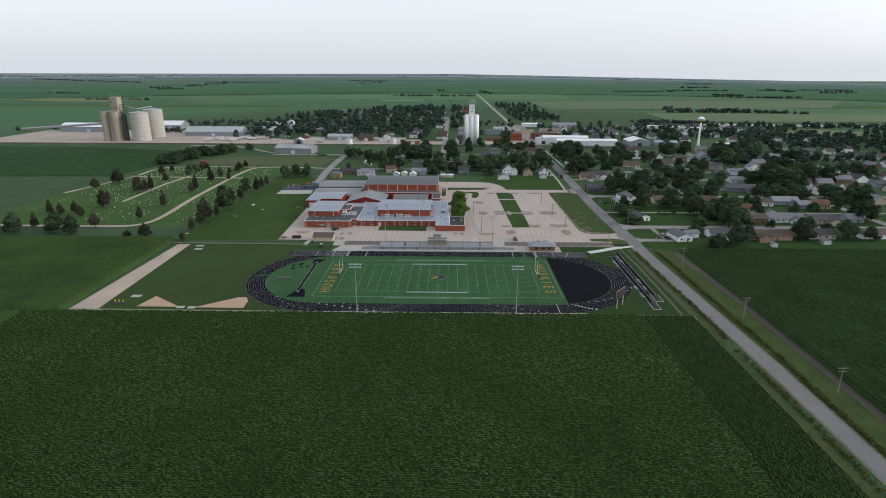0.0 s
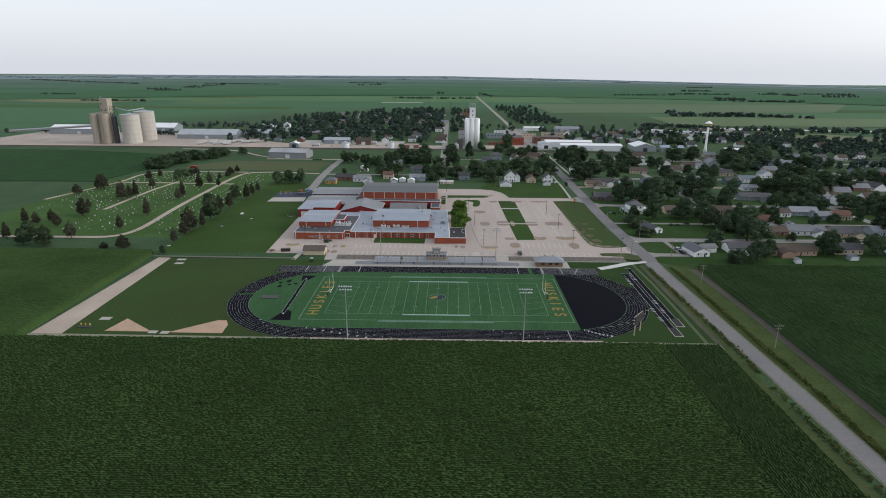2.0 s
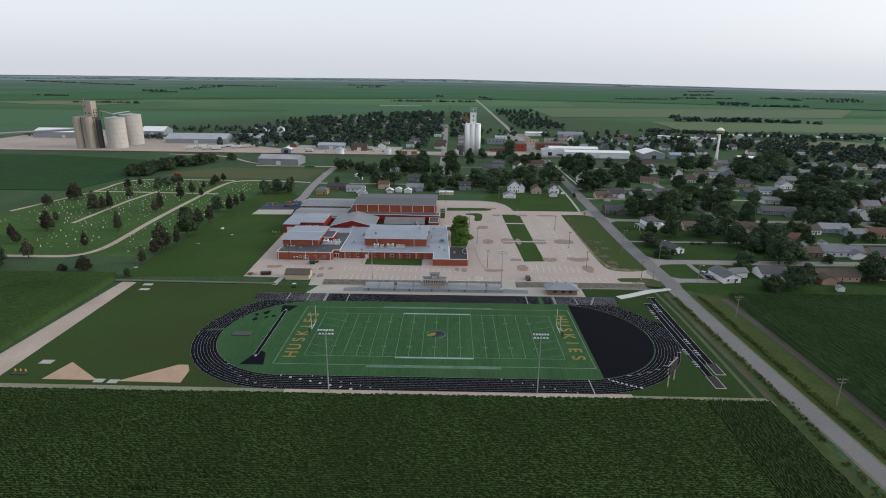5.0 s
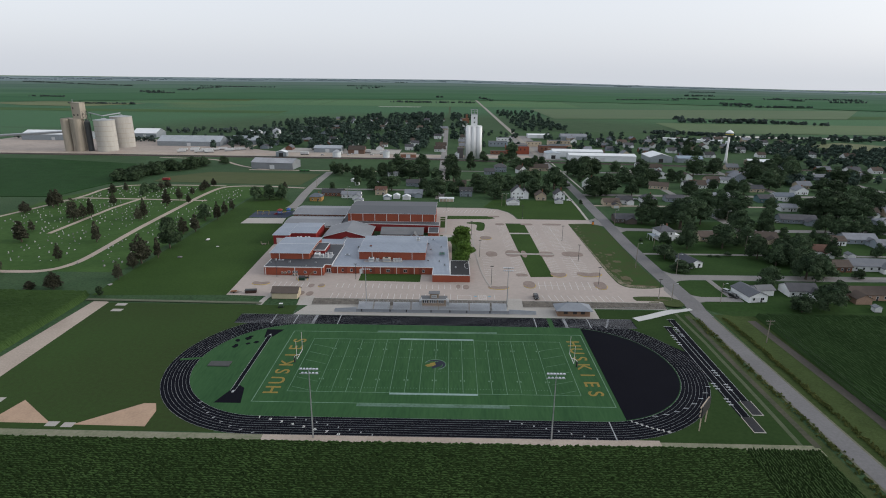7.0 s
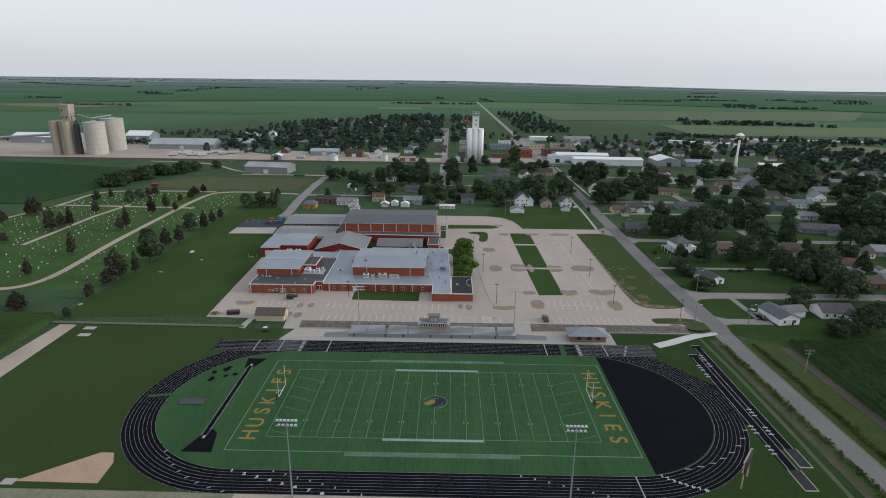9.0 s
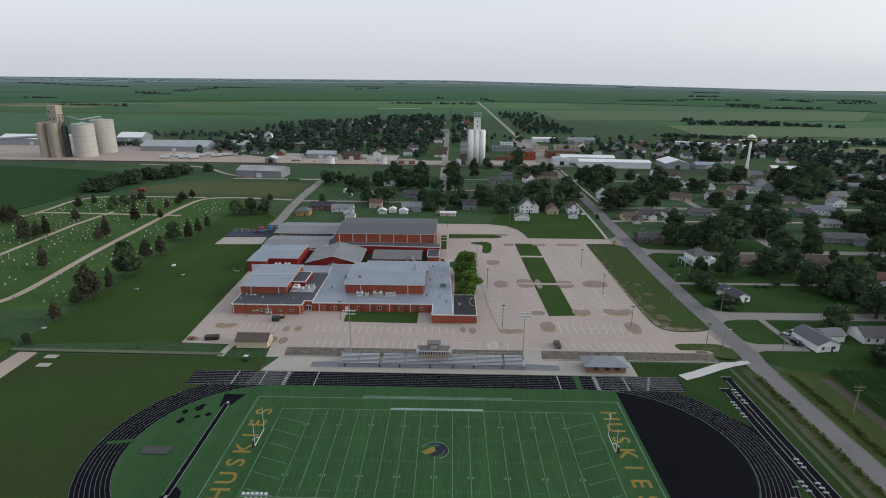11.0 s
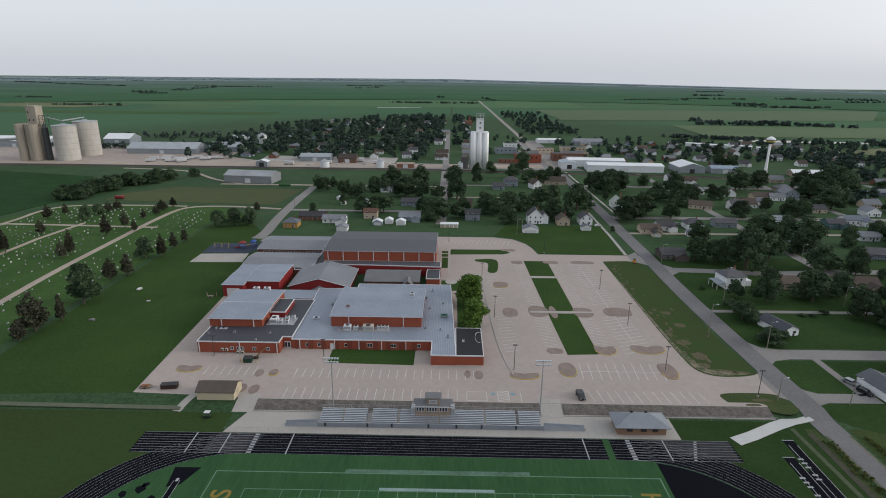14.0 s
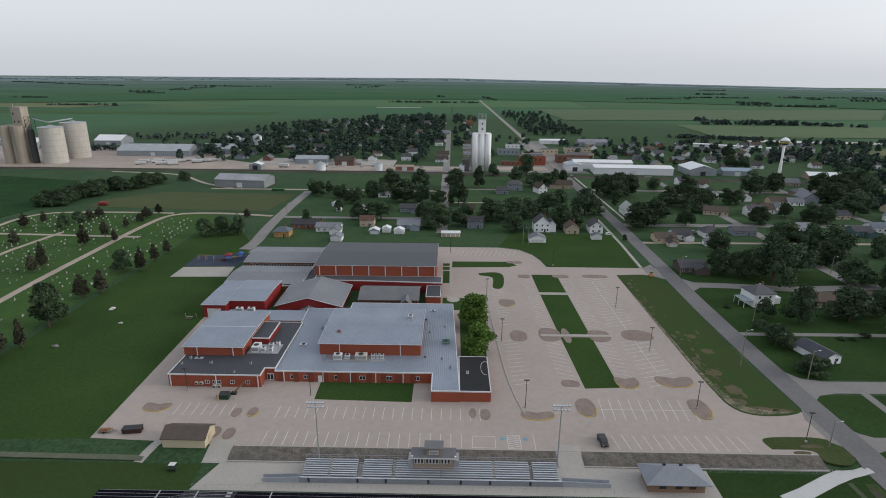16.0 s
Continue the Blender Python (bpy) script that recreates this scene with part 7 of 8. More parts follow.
# ---- woods and far trees: one mass each ----
def wood(name, spots, label, material, n=120, size=0.9, seed=5, few=8):
    vs, fs, k = [], [], 0
    g = random.Random(seed)
    base = []
    for i in range(5):
        lobes, _, _ = broadleaf(300 + i + seed, 10, 9)
        base.append(leaf_cloud(lobes[:few] + lobes[-2:-1], n, size, 400 + i))
    for x, y, h in spots:
        v, f = base[g.randrange(5)]
        a = g.uniform(0, 6.28)
        s = h / 10.0
        c, sn = math.cos(a) * s * g.uniform(0.95, 1.25), math.sin(a) * s
        q = np.stack([x + v[:, 0] * c - v[:, 1] * sn, y + v[:, 0] * sn + v[:, 1] * c, gz(x, y) - 0.8 * s + v[:, 2] * s], 1)
        vs.append(q)
        fs += [tuple(b + k for b in p) for p in f]
        k += len(v)
    return tagged(new(name, np_mesh(name, np.concatenate(vs), fs, material)), label, "trees", kind="stuff")


wr = random.Random(8)
town = []
for k in range(470):
    y = wr.uniform(520, 1180)
    wd = 40 + 280 * min(1, (1260 - y) / 300)
    x = -10 - wr.uniform(0, 1) * wd + wr.uniform(0, 60)
    if abs(x + 4) < 9 or y < 545 and x < -60:
        continue
    town.append((x, y, wr.uniform(11, 17)))
for k in range(110):
    town.append((wr.uniform(122, 215), wr.uniform(830, 1340), wr.uniform(9, 14)))
for k in range(200):
    town.append((wr.uniform(150, 560), wr.uniform(520, 760), wr.uniform(7, 12)))
for k in range(330):
    x, y = wr.uniform(292, 640), wr.uniform(90, 430)
    if x > 26 + 0.8 * (y + 249) or y > 330 and not 385 < y < 415:
        town.append((x, y, wr.uniform(10, 15)))
for k in range(230):
    x, y = wr.uniform(385, 740), wr.uniform(425, 640)
    if not (500 < x < 640 and 590 < y):
        town.append((x, y, wr.uniform(10, 15)))
for k in range(70):
    t = wr.random()
    town.append((500 + 330 * t + wr.uniform(-8, 8), 742 - 62 * t + wr.uniform(-7, 7), wr.uniform(7, 11)))
for k in range(16):
    town.append((wr.uniform(-420, -180), wr.uniform(575, 800), wr.uniform(7, 11)))
for k in range(26):
    town.append((wr.uniform(20, 110), wr.uniform(560, 800), wr.uniform(7, 11)))
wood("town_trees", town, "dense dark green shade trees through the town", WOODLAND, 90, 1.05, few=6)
weeds = []
for k in range(1900):
    y = wr.uniform(-220, 42)
    weeds.append((119.0 + 0.5 * math.sin(y * 0.07) + wr.gauss(0, 0.45) - max(0.0, y + 20) * 0.03, y, wr.uniform(0.5, 1.25)))
for k in range(1200):
    y = wr.uniform(-220, 40)
    if -71 < y < -63:
        continue
    weeds.append((107.7 + wr.gauss(0, 0.6) - max(0.0, y + 30) * 0.036, y, wr.uniform(0.45, 1.15)))
for k in range(260):
    weeds.append((102.6 + wr.gauss(0, 0.5), wr.uniform(-220, -72), wr.uniform(0.3, 0.8)))
wood("roadside_weeds", weeds, "tall weeds in the roadside ditches", mat("weedy_grass", (0.13, 0.142, 0.048), (0.046, 0.07, 0.02), s1=0.1, s2=0.8, var=0.3, spec=0.05, island=0.3), 16, 2.0, seed=13, few=1)
far = []


def belt(x0, y0, x1, y1, n, h=11, j=8):
    for i in range(n):
        t = wr.random()
        far.append((x0 + (x1 - x0) * t + wr.uniform(-j, j), y0 + (y1 - y0) * t + wr.uniform(-j, j), h * wr.uniform(0.7, 1.2)))


belt(505, 1084, 700, 1076, 62, 12, 6), belt(700, 1074, 790, 1024, 26, 9, 5), belt(340, 830, 470, 786, 70, 8, 4), belt(523, 1178, 545, 1180, 5), belt(-1362, 2363, -1279, 2397, 16), belt(-1320, 2649, -1247, 2994, 26)
belt(-538, 3112, -424, 3230, 16), belt(-29, 2224, -60, 2230, 8), belt(122, 2209, 160, 1990, 10), belt(937, 1820, 1039, 1832, 18), belt(1123, 2638, 1292, 2653, 22), belt(1373, 2394, 1470, 2262, 16)
belt(1478, 2095, 1614, 2104, 20), belt(620, 760, 900, 700, 60, 9), belt(-480, 620, -300, 640, 34, 9), belt(-900, 640, -500, 640, 30, 8), belt(-480, 745, -230, 790, 44, 10), belt(-300, 650, -190, 700, 16, 9)
belt(-2490, 3200, -1730, 2960, 170, 9, 10), belt(-1417, 3095, -990, 3100, 90, 9, 10), belt(-1290, 2270, -1190, 2300, 26, 9, 6), belt(-1310, 2600, -1220, 2620, 20, 9, 6), belt(969, 1930, 1056, 1870, 26, 10, 6), belt(1330, 2320, 1800, 2400, 70, 8, 8)
for k in range(22):   # homesteads far off
    x, y = wr.uniform(-3600, 3600), wr.uniform(1500, 4300)
    if abs(x) < 500 and y < 1800:
        continue
    w_ = wr.uniform(60, 340)
    belt(x, y, x + w_, y + wr.uniform(-15, 15), int(w_ / 4.5) + 4, 8, 5)
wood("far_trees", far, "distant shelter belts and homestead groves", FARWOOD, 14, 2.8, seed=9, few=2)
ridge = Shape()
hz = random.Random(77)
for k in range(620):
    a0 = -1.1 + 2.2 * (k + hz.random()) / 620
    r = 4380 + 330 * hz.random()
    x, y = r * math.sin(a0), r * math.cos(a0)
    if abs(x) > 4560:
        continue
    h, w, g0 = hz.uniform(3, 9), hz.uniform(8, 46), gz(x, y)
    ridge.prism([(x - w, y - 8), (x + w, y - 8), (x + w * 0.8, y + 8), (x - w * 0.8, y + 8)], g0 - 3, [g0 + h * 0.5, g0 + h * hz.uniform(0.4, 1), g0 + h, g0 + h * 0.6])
# The tree line's pale blue-grey is distance haze put into its colour.
tagged(part("horizon_woods", ridge, mat("haze_tinted_woods", (0.16, 0.21, 0.23), (0.12, 0.16, 0.18), s1=0.01, s2=0.05)), "low tree line at the horizon, tinted blue-grey with haze", "trees", kind="stuff")


def far_field(name, pts, mt, label):
    s = Shape()
    s.face([(x, y, gz(x, y) + 0.7) for x, y in pts])
    setting(name, s, mt, label, "field")


OLIVE = mat("olive_crop", (0.115, 0.135, 0.055), (0.075, 0.108, 0.042), s1=0.005, s2=0.03, rough=0.95, stretch=(0.3, 1.8, 1))
far_field("pale_strip", [(-215, 1558), (-88, 1572), (-88, 1590), (-215, 1575)], mat("pale_sand", (0.55, 0.54, 0.50), s1=0.02, s2=0.1), "pale bare strip in the field")
far_field("white_lot", [(440, 770), (760, 735), (770, 752), (445, 800)], mat("white_rock_lot", (0.62, 0.61, 0.58), s1=0.02, s2=0.1), "long white gravel lot beyond the trees")
far_field("ripe_field_a", [(-2250, 2400), (-1740, 2140), (-1157, 2443), (-1460, 2640), (-2250, 2700)], OLIVE, "olive ripening field far off")
far_field("ripening_field", [(-1400, 1520), (-1187, 1424), (-1007, 1423), (-927, 1575), (-1150, 1638), (-1400, 1600)], OLIVE, "olive ripening field beyond the silos")
far_field("bright_field", [(236, 1539), (1236, 1591), (963, 1231), (241, 1155)], mat("bright_crop", (0.056, 0.104, 0.036), (0.045, 0.086, 0.03), s1=0.006, s2=0.05, stretch=(0.3, 1.6, 1)), "brighter green crop beyond the town")
far_field("ripe_field_b", [(-1400, 1490), (-1240, 1510), (-1200, 1570), (-1400, 1560)], HAZE, "pale ripe field far off")
far_field("ripe_field_c", [(590, 2800), (790, 2740), (800, 2830), (600, 2900)], HAZE, "pale ripe field far off")
far_field("olive_field", [(505, 655), (580, 596), (690, 620), (600, 705)], mat("olive_meadow", (0.11, 0.125, 0.05), (0.08, 0.1, 0.04), s1=0.01, s2=0.1), "olive meadow beyond the town trees")
far_field("pasture", [(420, 840), (1100, 830), (1400, 1010), (440, 1060)], mat("pasture_green", (0.062, 0.115, 0.035), (0.048, 0.09, 0.028), s1=0.006, s2=0.05), "brighter green pasture beyond the town")

# ---- grain elevators, tanks, sheds, rails ----
el = thing("grain_elevator", (31, 494, Z), "tall white slip-form grain elevator with a headhouse", "grain elevator")
for i in range(3):
    for j in range(2):
        part("silo", Shape().lathe(-6.1 + 6.1 * i, 3.1 - 6.2 * j, [(3.15, 0), (3.15, 37.2)], 28), SILO_W, el, smooth=True)
part("deck", Shape().box(-8.6, 8.6, -5.7, 5.7, 37.2, 37.6), SILO_W, el)
part("headhouse", Shape().box(-3.6, 3.6, -3, 3.5, 37.6, 50.6), SILO_W, el)
part("headhouse_roof", Shape().box(-3.9, 3.9, -3.3, 3.9, 50.6, 51.0), GALV, el)
s = Shape()
for x in (-3.6, 0, 3.6):
    for y in (-2.6, 3.1):
        s.beam((x, y, 51.2), (x, y, 56.2), 0.2, n=5)
s.beam((-3.6, -2.6, 54), (3.6, 3.1, 54), 0.15, n=4), s.beam((-3.6, 3.1, 56), (3.6, -2.6, 56), 0.15, n=4)
s.beam((-4.4, -2.6, 56), (4.4, -2.6, 56), 0.2, n=4), s.beam((-4.4, 3.1, 56), (4.4, 3.1, 56), 0.2, n=4)
part("head_frame", s, GALV, el)
for z in (41, 46):
    part("window", Shape().box(-0.7, 0.7, -3.12, -3.02, z, z + 1.6), DARK, el)
s = Shape()
for i in range(14):
    s.beam((-8.5 + i * 1.3, -5.6, 37.6), (-8.5 + i * 1.3, -5.6, 38.7), 0.05, n=4)
s.beam((-8.5, -5.6, 38.7), (8.4, -5.6, 38.7), 0.05, n=4)
part("deck_rail", s, GALV, el)
part("leg", Shape().beam((-10.2, -4, 0), (-10.2, -4, 34), 0.5, n=6), GALV, el)
part("drive_shed", Shape().box(-19, -11.8, -4, 8, 0, 12), mat("grey_wood", (0.12, 0.11, 0.11)), el)

co = thing("concrete_grain_elevator", (-456, 520, Z), "tan concrete grain elevator with a tall headhouse", "grain elevator")
for sx, sy, r in ((-7.6, -5, 4.9), (0.4, -3, 3.6), (6.4, -5, 5.2), (-4.6, 4.5, 4.5), (4.6, 5, 4.5)):
    silo = part("silo", Shape().lathe(sx, sy, [(r, 0), (r, 38.5)], 28), SILO_C, co)
    for z in (9.5, 19, 28.5):
        part("lift_joint", Shape().lathe(sx, sy, [(r + 0.05, z), (r + 0.05, z + 0.25)], 28), SILO_C, silo)
part("headhouse", Shape().box(2.2, 12.4, -4, 7, 38.5, 57), SILO_C, co)
part("headhouse_cap", Shape().box(1.8, 12.8, -4.4, 7.4, 57, 57.7), SILO_C, co)
for hx, hz in ((3.6, 42), (8.2, 42), (3.6, 50)):
    part("headhouse_window", Shape().box(hx, hx + 1.3, -4.12, -4.0, hz, hz + 2.2), DARK, co)
part("mast", Shape().beam((1, 2, 57.7), (1, 2, 61), 0.3), GALV, co)
part("gallery", Shape().box(-11.6, 11.4, -6, 7, 38.5, 39.1), SILO_C, co)
s = Shape()
for i in range(9):
    s.beam((-11.2 + i * 1.6, -5.9, 39.1), (-11.2 + i * 1.6, -5.9, 40.4), 0.08, n=4)
s.beam((-11.2, -5.9, 40.4), (1.6, -5.9, 40.4), 0.08, n=4)
part("gallery_rail", s, DARK, co)
part("dark_bin", Shape().lathe(16.6, -1, [(3.2, 0), (3.2, 35), (1, 37.5)], 20), mat("dark_steel_bin", (0.07, 0.075, 0.08)), co)
s = Shape()
for x in (14, 20):
    for y in (-3, 3):
        s.beam((x, y, 36), (x, y, 48), 0.25, n=4)
for z in (40, 44, 48):
    s.beam((14, -3, z), (20, -3, z), 0.2, n=4), s.beam((14, -3, z - 4), (20, -3, z), 0.15, n=4), s.beam((20, 3, z - 4), (14, 3, z), 0.15, n=4)
part("leg_tower", s, DARK, co)
s = Shape()
s.beam((20, 0, 46), (34, 3, 42), 0.7, n=6), s.beam((34, 3, 42), (34, 42, 43), 0.7, n=6)
part("conveyor", s, GALV, co)
s = Shape()
s.beam((-16, 10, 22), (-150, 30, 12), 1.6, n=6)
part("long_conveyor", s, GALV, co)
for x, y, r, h, lb in ((-420.8, 523, 11.6, 37.0, "round pale concrete grain tank"), (-422, 562, 12.8, 38.5, "round pale concrete grain tank")):
    o = thing("grain_tank", (x, y, Z), lb, "grain tank", group="grain tanks")
    part("shell", Shape().lathe(0, 0, [(r, 0), (r, h)], 40), mat("pale_tank_concrete", (0.52, 0.50, 0.46), (0.40, 0.38, 0.35), s1=0.06, s2=0.4, stretch=(1, 1, 0.2)), o, smooth=False)
    for z in (6, 12, 18, 24, 30):
        part("hoop", Shape().lathe(0, 0, [(r + 0.06, z), (r + 0.06, z + 0.3)], 40), SILO_C, o)
    part("roof", Shape().lathe(0, 0, [(r + 0.3, h), (r + 0.3, h + 0.4), (3, h + 1.5), (2.2, h + 2.3)], 40), GALV, o)


def steel_barn(x, y, w, d, h, mt, roofm, label, axis="x", turn=0, pitch=0.32):
    o = thing("metal_shed", pose(x, y, gz(x, y), 0, 0, turn), label, "shed", group="metal sheds")
    gable(-w / 2, w / 2, -d / 2, d / 2, 0, h, h + pitch * (d if axis == "x" else w) / 2, mt, roofm, axis=axis, over=0.4, parent=o, trim=False)
    if axis == "x":
        door_panel(o, -2.5, 2.5, -d / 2 - 0.02, min(h, 4.2), TRIM)
    else:
        door_panel(o, -2.5, 2.5, -d / 2 - 0.02, min(h, 4.2), DARK)


steel_barn(-345, 592, 84, 30, 6, BARN, mat("pale_steel_roof", (0.40, 0.44, 0.48)), "long grey steel grain shed", pitch=0.42)
steel_barn(-280, 610, 36, 24, 6, BARN, mat("pale_steel_roof_b", (0.37, 0.41, 0.45)), "grey steel grain shed", pitch=0.42)
steel_barn(-456, 690, 36, 30, 6, BARN, WHITE_BARN, "grey arched grain shed", pitch=0.4)
steel_barn(-560, 640, 90, 30, 8, BARN, WHITE_BARN, "long pale steel shed")
steel_barn(-177, 408, 44, 22, 6.5, mat("dull_steel", (0.26, 0.28, 0.30)), mat("patched_steel_roof", (0.36, 0.38, 0.41), (0.24, 0.25, 0.27), s1=0.08, s2=0.5), "long grey farm shed with a patched roof", turn=-6, pitch=0.3)
steel_barn(180, 490, 76, 22, 6.5, WHITE_BARN, WHITE_BARN, "long white metal warehouse", turn=-3, pitch=0.14)
steel_barn(158, 520, 60, 18, 7, WHITE_BARN, WHITE_BARN, "white metal warehouse by the rails", turn=-3, pitch=0.2)
steel_barn(126, 508, 16, 22, 6, WHITE_BARN, mat("pale_blue_roof", (0.42, 0.48, 0.54)), "white shop with a pale blue roof", axis="y", pitch=0.2)
steel_barn(246, 492, 26, 30, 6, BARN, WHITE_BARN, "grey shed with a white roof", axis="y", pitch=0.3)
steel_barn(280, 484, 28, 14, 5, BARN, mat("blue_roof", (0.30, 0.38, 0.46)), "grey shed with a blue roof", turn=-4)
steel_barn(358, 466, 38, 16, 4, mat("tan_units", (0.34, 0.28, 0.22)), WHITE_BARN, "long tan storage shed", turn=-8)
steel_barn(-150, 540, 34, 18, 5, BARN, mat("pale_roof_d", (0.36, 0.40, 0.44)), "grey metal shed with a pale roof", pitch=0.3)
steel_barn(-112, 528, 20, 16, 5, mat("brown_shed", (0.18, 0.11, 0.08)), SHINGLE_B, "brown shed with a hipped roof", pitch=0.5)
steel_barn(-196, 494, 12, 10, 5, BARN, WHITE_BARN, "small grey metal shed", axis="y")
steel_barn(143, 738, 34, 20, 5, WHITE_BARN, WHITE_BARN, "long white store with a flat roof", pitch=0.1)
steel_barn(195, 720, 40, 22, 5, BARN, SHINGLE_L, "wide grey hall with a pale roof", pitch=0.3)
for k in range(4):
    steel_barn(345 + k * 26, 712 - k * 14, 24, 9, 4, WHITE_BARN, WHITE_BARN, "long white trailer-like shed", turn=-20, pitch=0.15)
steel_barn(-46, 496, 18, 8, 4, mat("brick_office", (0.30, 0.14, 0.09)), mat("tan_roof", (0.42, 0.34, 0.28)), "small depot with a tan roof", pitch=0.3)
DT = ((88, 546, 28, 24, 9, BRICK), (64, 534, 20, 10, 4, BRICK_D), (136, 560, 36, 18, 8, BRICK_D), (140, 540, 26, 14, 7, mat("tan_brick_front", (0.33, 0.22, 0.15))), (120, 624, 20, 16, 6, SIDING_T), (150, 590, 30, 18, 6, SIDING_T),
      (96, 590, 24, 20, 6, SIDING_T), (70, 620, 26, 20, 6, SIDING_G), (158, 640, 30, 20, 6, SIDING_T), (84, 680, 22, 18, 5, SIDING))
for x, y, w, d, h, mt in DT:
    o = thing("shop_building", (x, y, Z), "flat-roofed downtown shop building with a parapet", "shop", group="downtown shops")
    part("wall", Shape().box(-w / 2, w / 2, -d / 2, d / 2, 0, h), mt, o)
    part("roof", Shape().box(-w / 2 + 0.4, w / 2 - 0.4, -d / 2 + 0.4, d / 2 - 0.4, h + 0.002, h + 0.1), ROOF_G if mt is not WHITE_BARN else WHITE_BARN, o)
    part("parapet", Shape().box(-w / 2, w / 2, -d / 2, -d / 2 + 0.4, h + 0.002, h + 0.8), mt, o)
    for i in range(int(w / 5)):
        xx = -w / 2 + 2.5 + i * 5
        part("window", Shape().box(xx - 0.7, xx + 0.7, -d / 2 - 0.06, -d / 2 - 0.01, h * 0.55, h * 0.8), GLASS, o)
BRICK_O = mat("orange_brick", (0.26, 0.13, 0.08))
part_tower = thing("brick_tower", (36, 1010, Z), "orange brick church tower among trees", "tower")
part("shaft", Shape().box(-9, 5, -4, 4, 0, 9), BRICK_O, part_tower)
part("spire_base", Shape().box(-2, 2, -2, 2, 9, 17), BRICK_O, part_tower)

wtw = thing("water_tower", (321, 480, Z), "white water tower with a blue and gold band", "water tower")
DEEP_BLUE = mat("blue_tank_band", (0.05, 0.075, 0.10))
part("stem", Shape().lathe(0, 0, [(2.4, 0), (1.5, 4), (1.1, 18), (1.2, 30.0)], 20), SILO_W, wtw, smooth=True)
part("bowl", Shape().lathe(0, 0, [(1.2, 30.0), (3.1, 30.7), (4.1, 31.8)], 28), DEEP_BLUE, wtw, smooth=True)
part("band", Shape().lathe(0, 0, [(4.1, 31.8), (4.45, 33.3)], 28), mat("gold_tank_band", (0.50, 0.42, 0.10)), wtw, smooth=True)
part("stripe", Shape().lathe(0, 0, [(4.45, 33.3), (4.5, 34.0)], 28), DEEP_BLUE, wtw, smooth=True)
part("dome", Shape().lathe(0, 0, [(4.5, 34.0), (3.9, 35.3), (2.3, 36.5), (0.7, 37.3)], 28), SILO_W, wtw, smooth=True)
part("finial", Shape().beam((0, 0, 37.3), (0, 0, 38.6), 0.15), GALV, wtw)

RAIL = [(-1200, 492), (-480, 486), (-237, 482), (-20, 479), (62, 470), (204, 459), (284, 448), (600, 400), (1200, 300)]
setting("rail_bed", ribbon(RAIL, 9, 0.35), BALLAST, "brown gravel railway bed", "railway")
s = Shape()
for off in (-2.6, -1.1, 1.6, 3.1):
    ribbon([(x, y + off) for x, y in RAIL], 0.16, 0.55, s, 30)
setting("rails", s, DARK, "steel rails on the bed", "railway")


# ---- vehicles ----
def vehicle(x, y, turn, body, label, name="car", l=4.6, w=1.8, h=1.5, cab=True, z=None):
    o = thing(name, pose(x, y, gz(x, y) + 0.06 if z is None else z, 0, 0, turn), label, "car" if name == "car" else "truck")
    s = Shape()
    hl, hw = l / 2, w / 2
    for yy in (1,):
        prof = [(-hl, 0.35), (hl, 0.35), (hl, h * 0.55), (hl * 0.55, h * 0.62), (hl * 0.25, h), (-hl * 0.7, h), (-hl * 0.95, h * 0.62), (-hl, h * 0.6)]
        k = len(s.v)
        n = len(prof)
        s.v += [(px, -hw, pz) for px, pz in prof] + [(px, hw, pz) for px, pz in prof]
        s.f += [tuple(range(k, k + n)), tuple(range(k + 2 * n - 1, k + n - 1, -1))] + [(k + (i + 1) % n, k + i, k + n + i, k + n + (i + 1) % n) for i in range(n)]
    part("body", s, body, o)
    part("side_window", Shape().box(-hl * 0.66, hl * 0.25, -hw - 0.02, -hw + 0.02, h * 0.64, h * 0.92), GLASS, o)
    part("side_window", Shape().box(-hl * 0.66, hl * 0.25, hw - 0.02, hw + 0.02, h * 0.64, h * 0.92), GLASS, o)
    g_ = Shape()
    g_.face([(hl * 0.54, -hw * 0.85, h * 0.65), (hl * 0.54, hw * 0.85, h * 0.65), (hl * 0.28, hw * 0.85, h * 0.98), (hl * 0.28, -hw * 0.85, h * 0.98)])
    g_.v = [(a + 0.02, b, c + 0.02) for a, b, c in g_.v]
    part("windscreen", g_, GLASS, o)
    for xx in (-hl * 0.62, hl * 0.62):
        for yy in (-hw + 0.05, hw - 0.05):
            part("wheel", Shape().beam((xx, yy - 0.11, 0.33), (xx, yy + 0.11, 0.33), 0.33, n=12), DARK, o)
    for yy in (-hw * 0.7, hw * 0.7):
        part("headlight", Shape().box(hl - 0.02, hl + 0.03, yy - 0.18, yy + 0.18, h * 0.42, h * 0.52), TRIM, o)
    return o


CAR_BLACK = mat("black_car_paint", (0.012, 0.014, 0.018), rough=0.25, s1=0.5, s2=3, spec=0.6)
CAR_SILVER = mat("silver_car_paint", (0.45, 0.47, 0.50), rough=0.3, s1=0.5, s2=3, metal=0.5)
CAR_WHITE = mat("white_car_paint", (0.62, 0.63, 0.64), rough=0.3, s1=0.5, s2=3)
vehicle(42.6, 58.8, -86, CAR_BLACK, "black sport utility vehicle parked in the lot", h=1.7, l=4.8, w=1.8)
vehicle(131.0, 69.2, -62, CAR_SILVER, "silver car parked on a driveway")
vehicle(131.4, 63.4, -70, CAR_BLACK, "dark car parked by the white house")
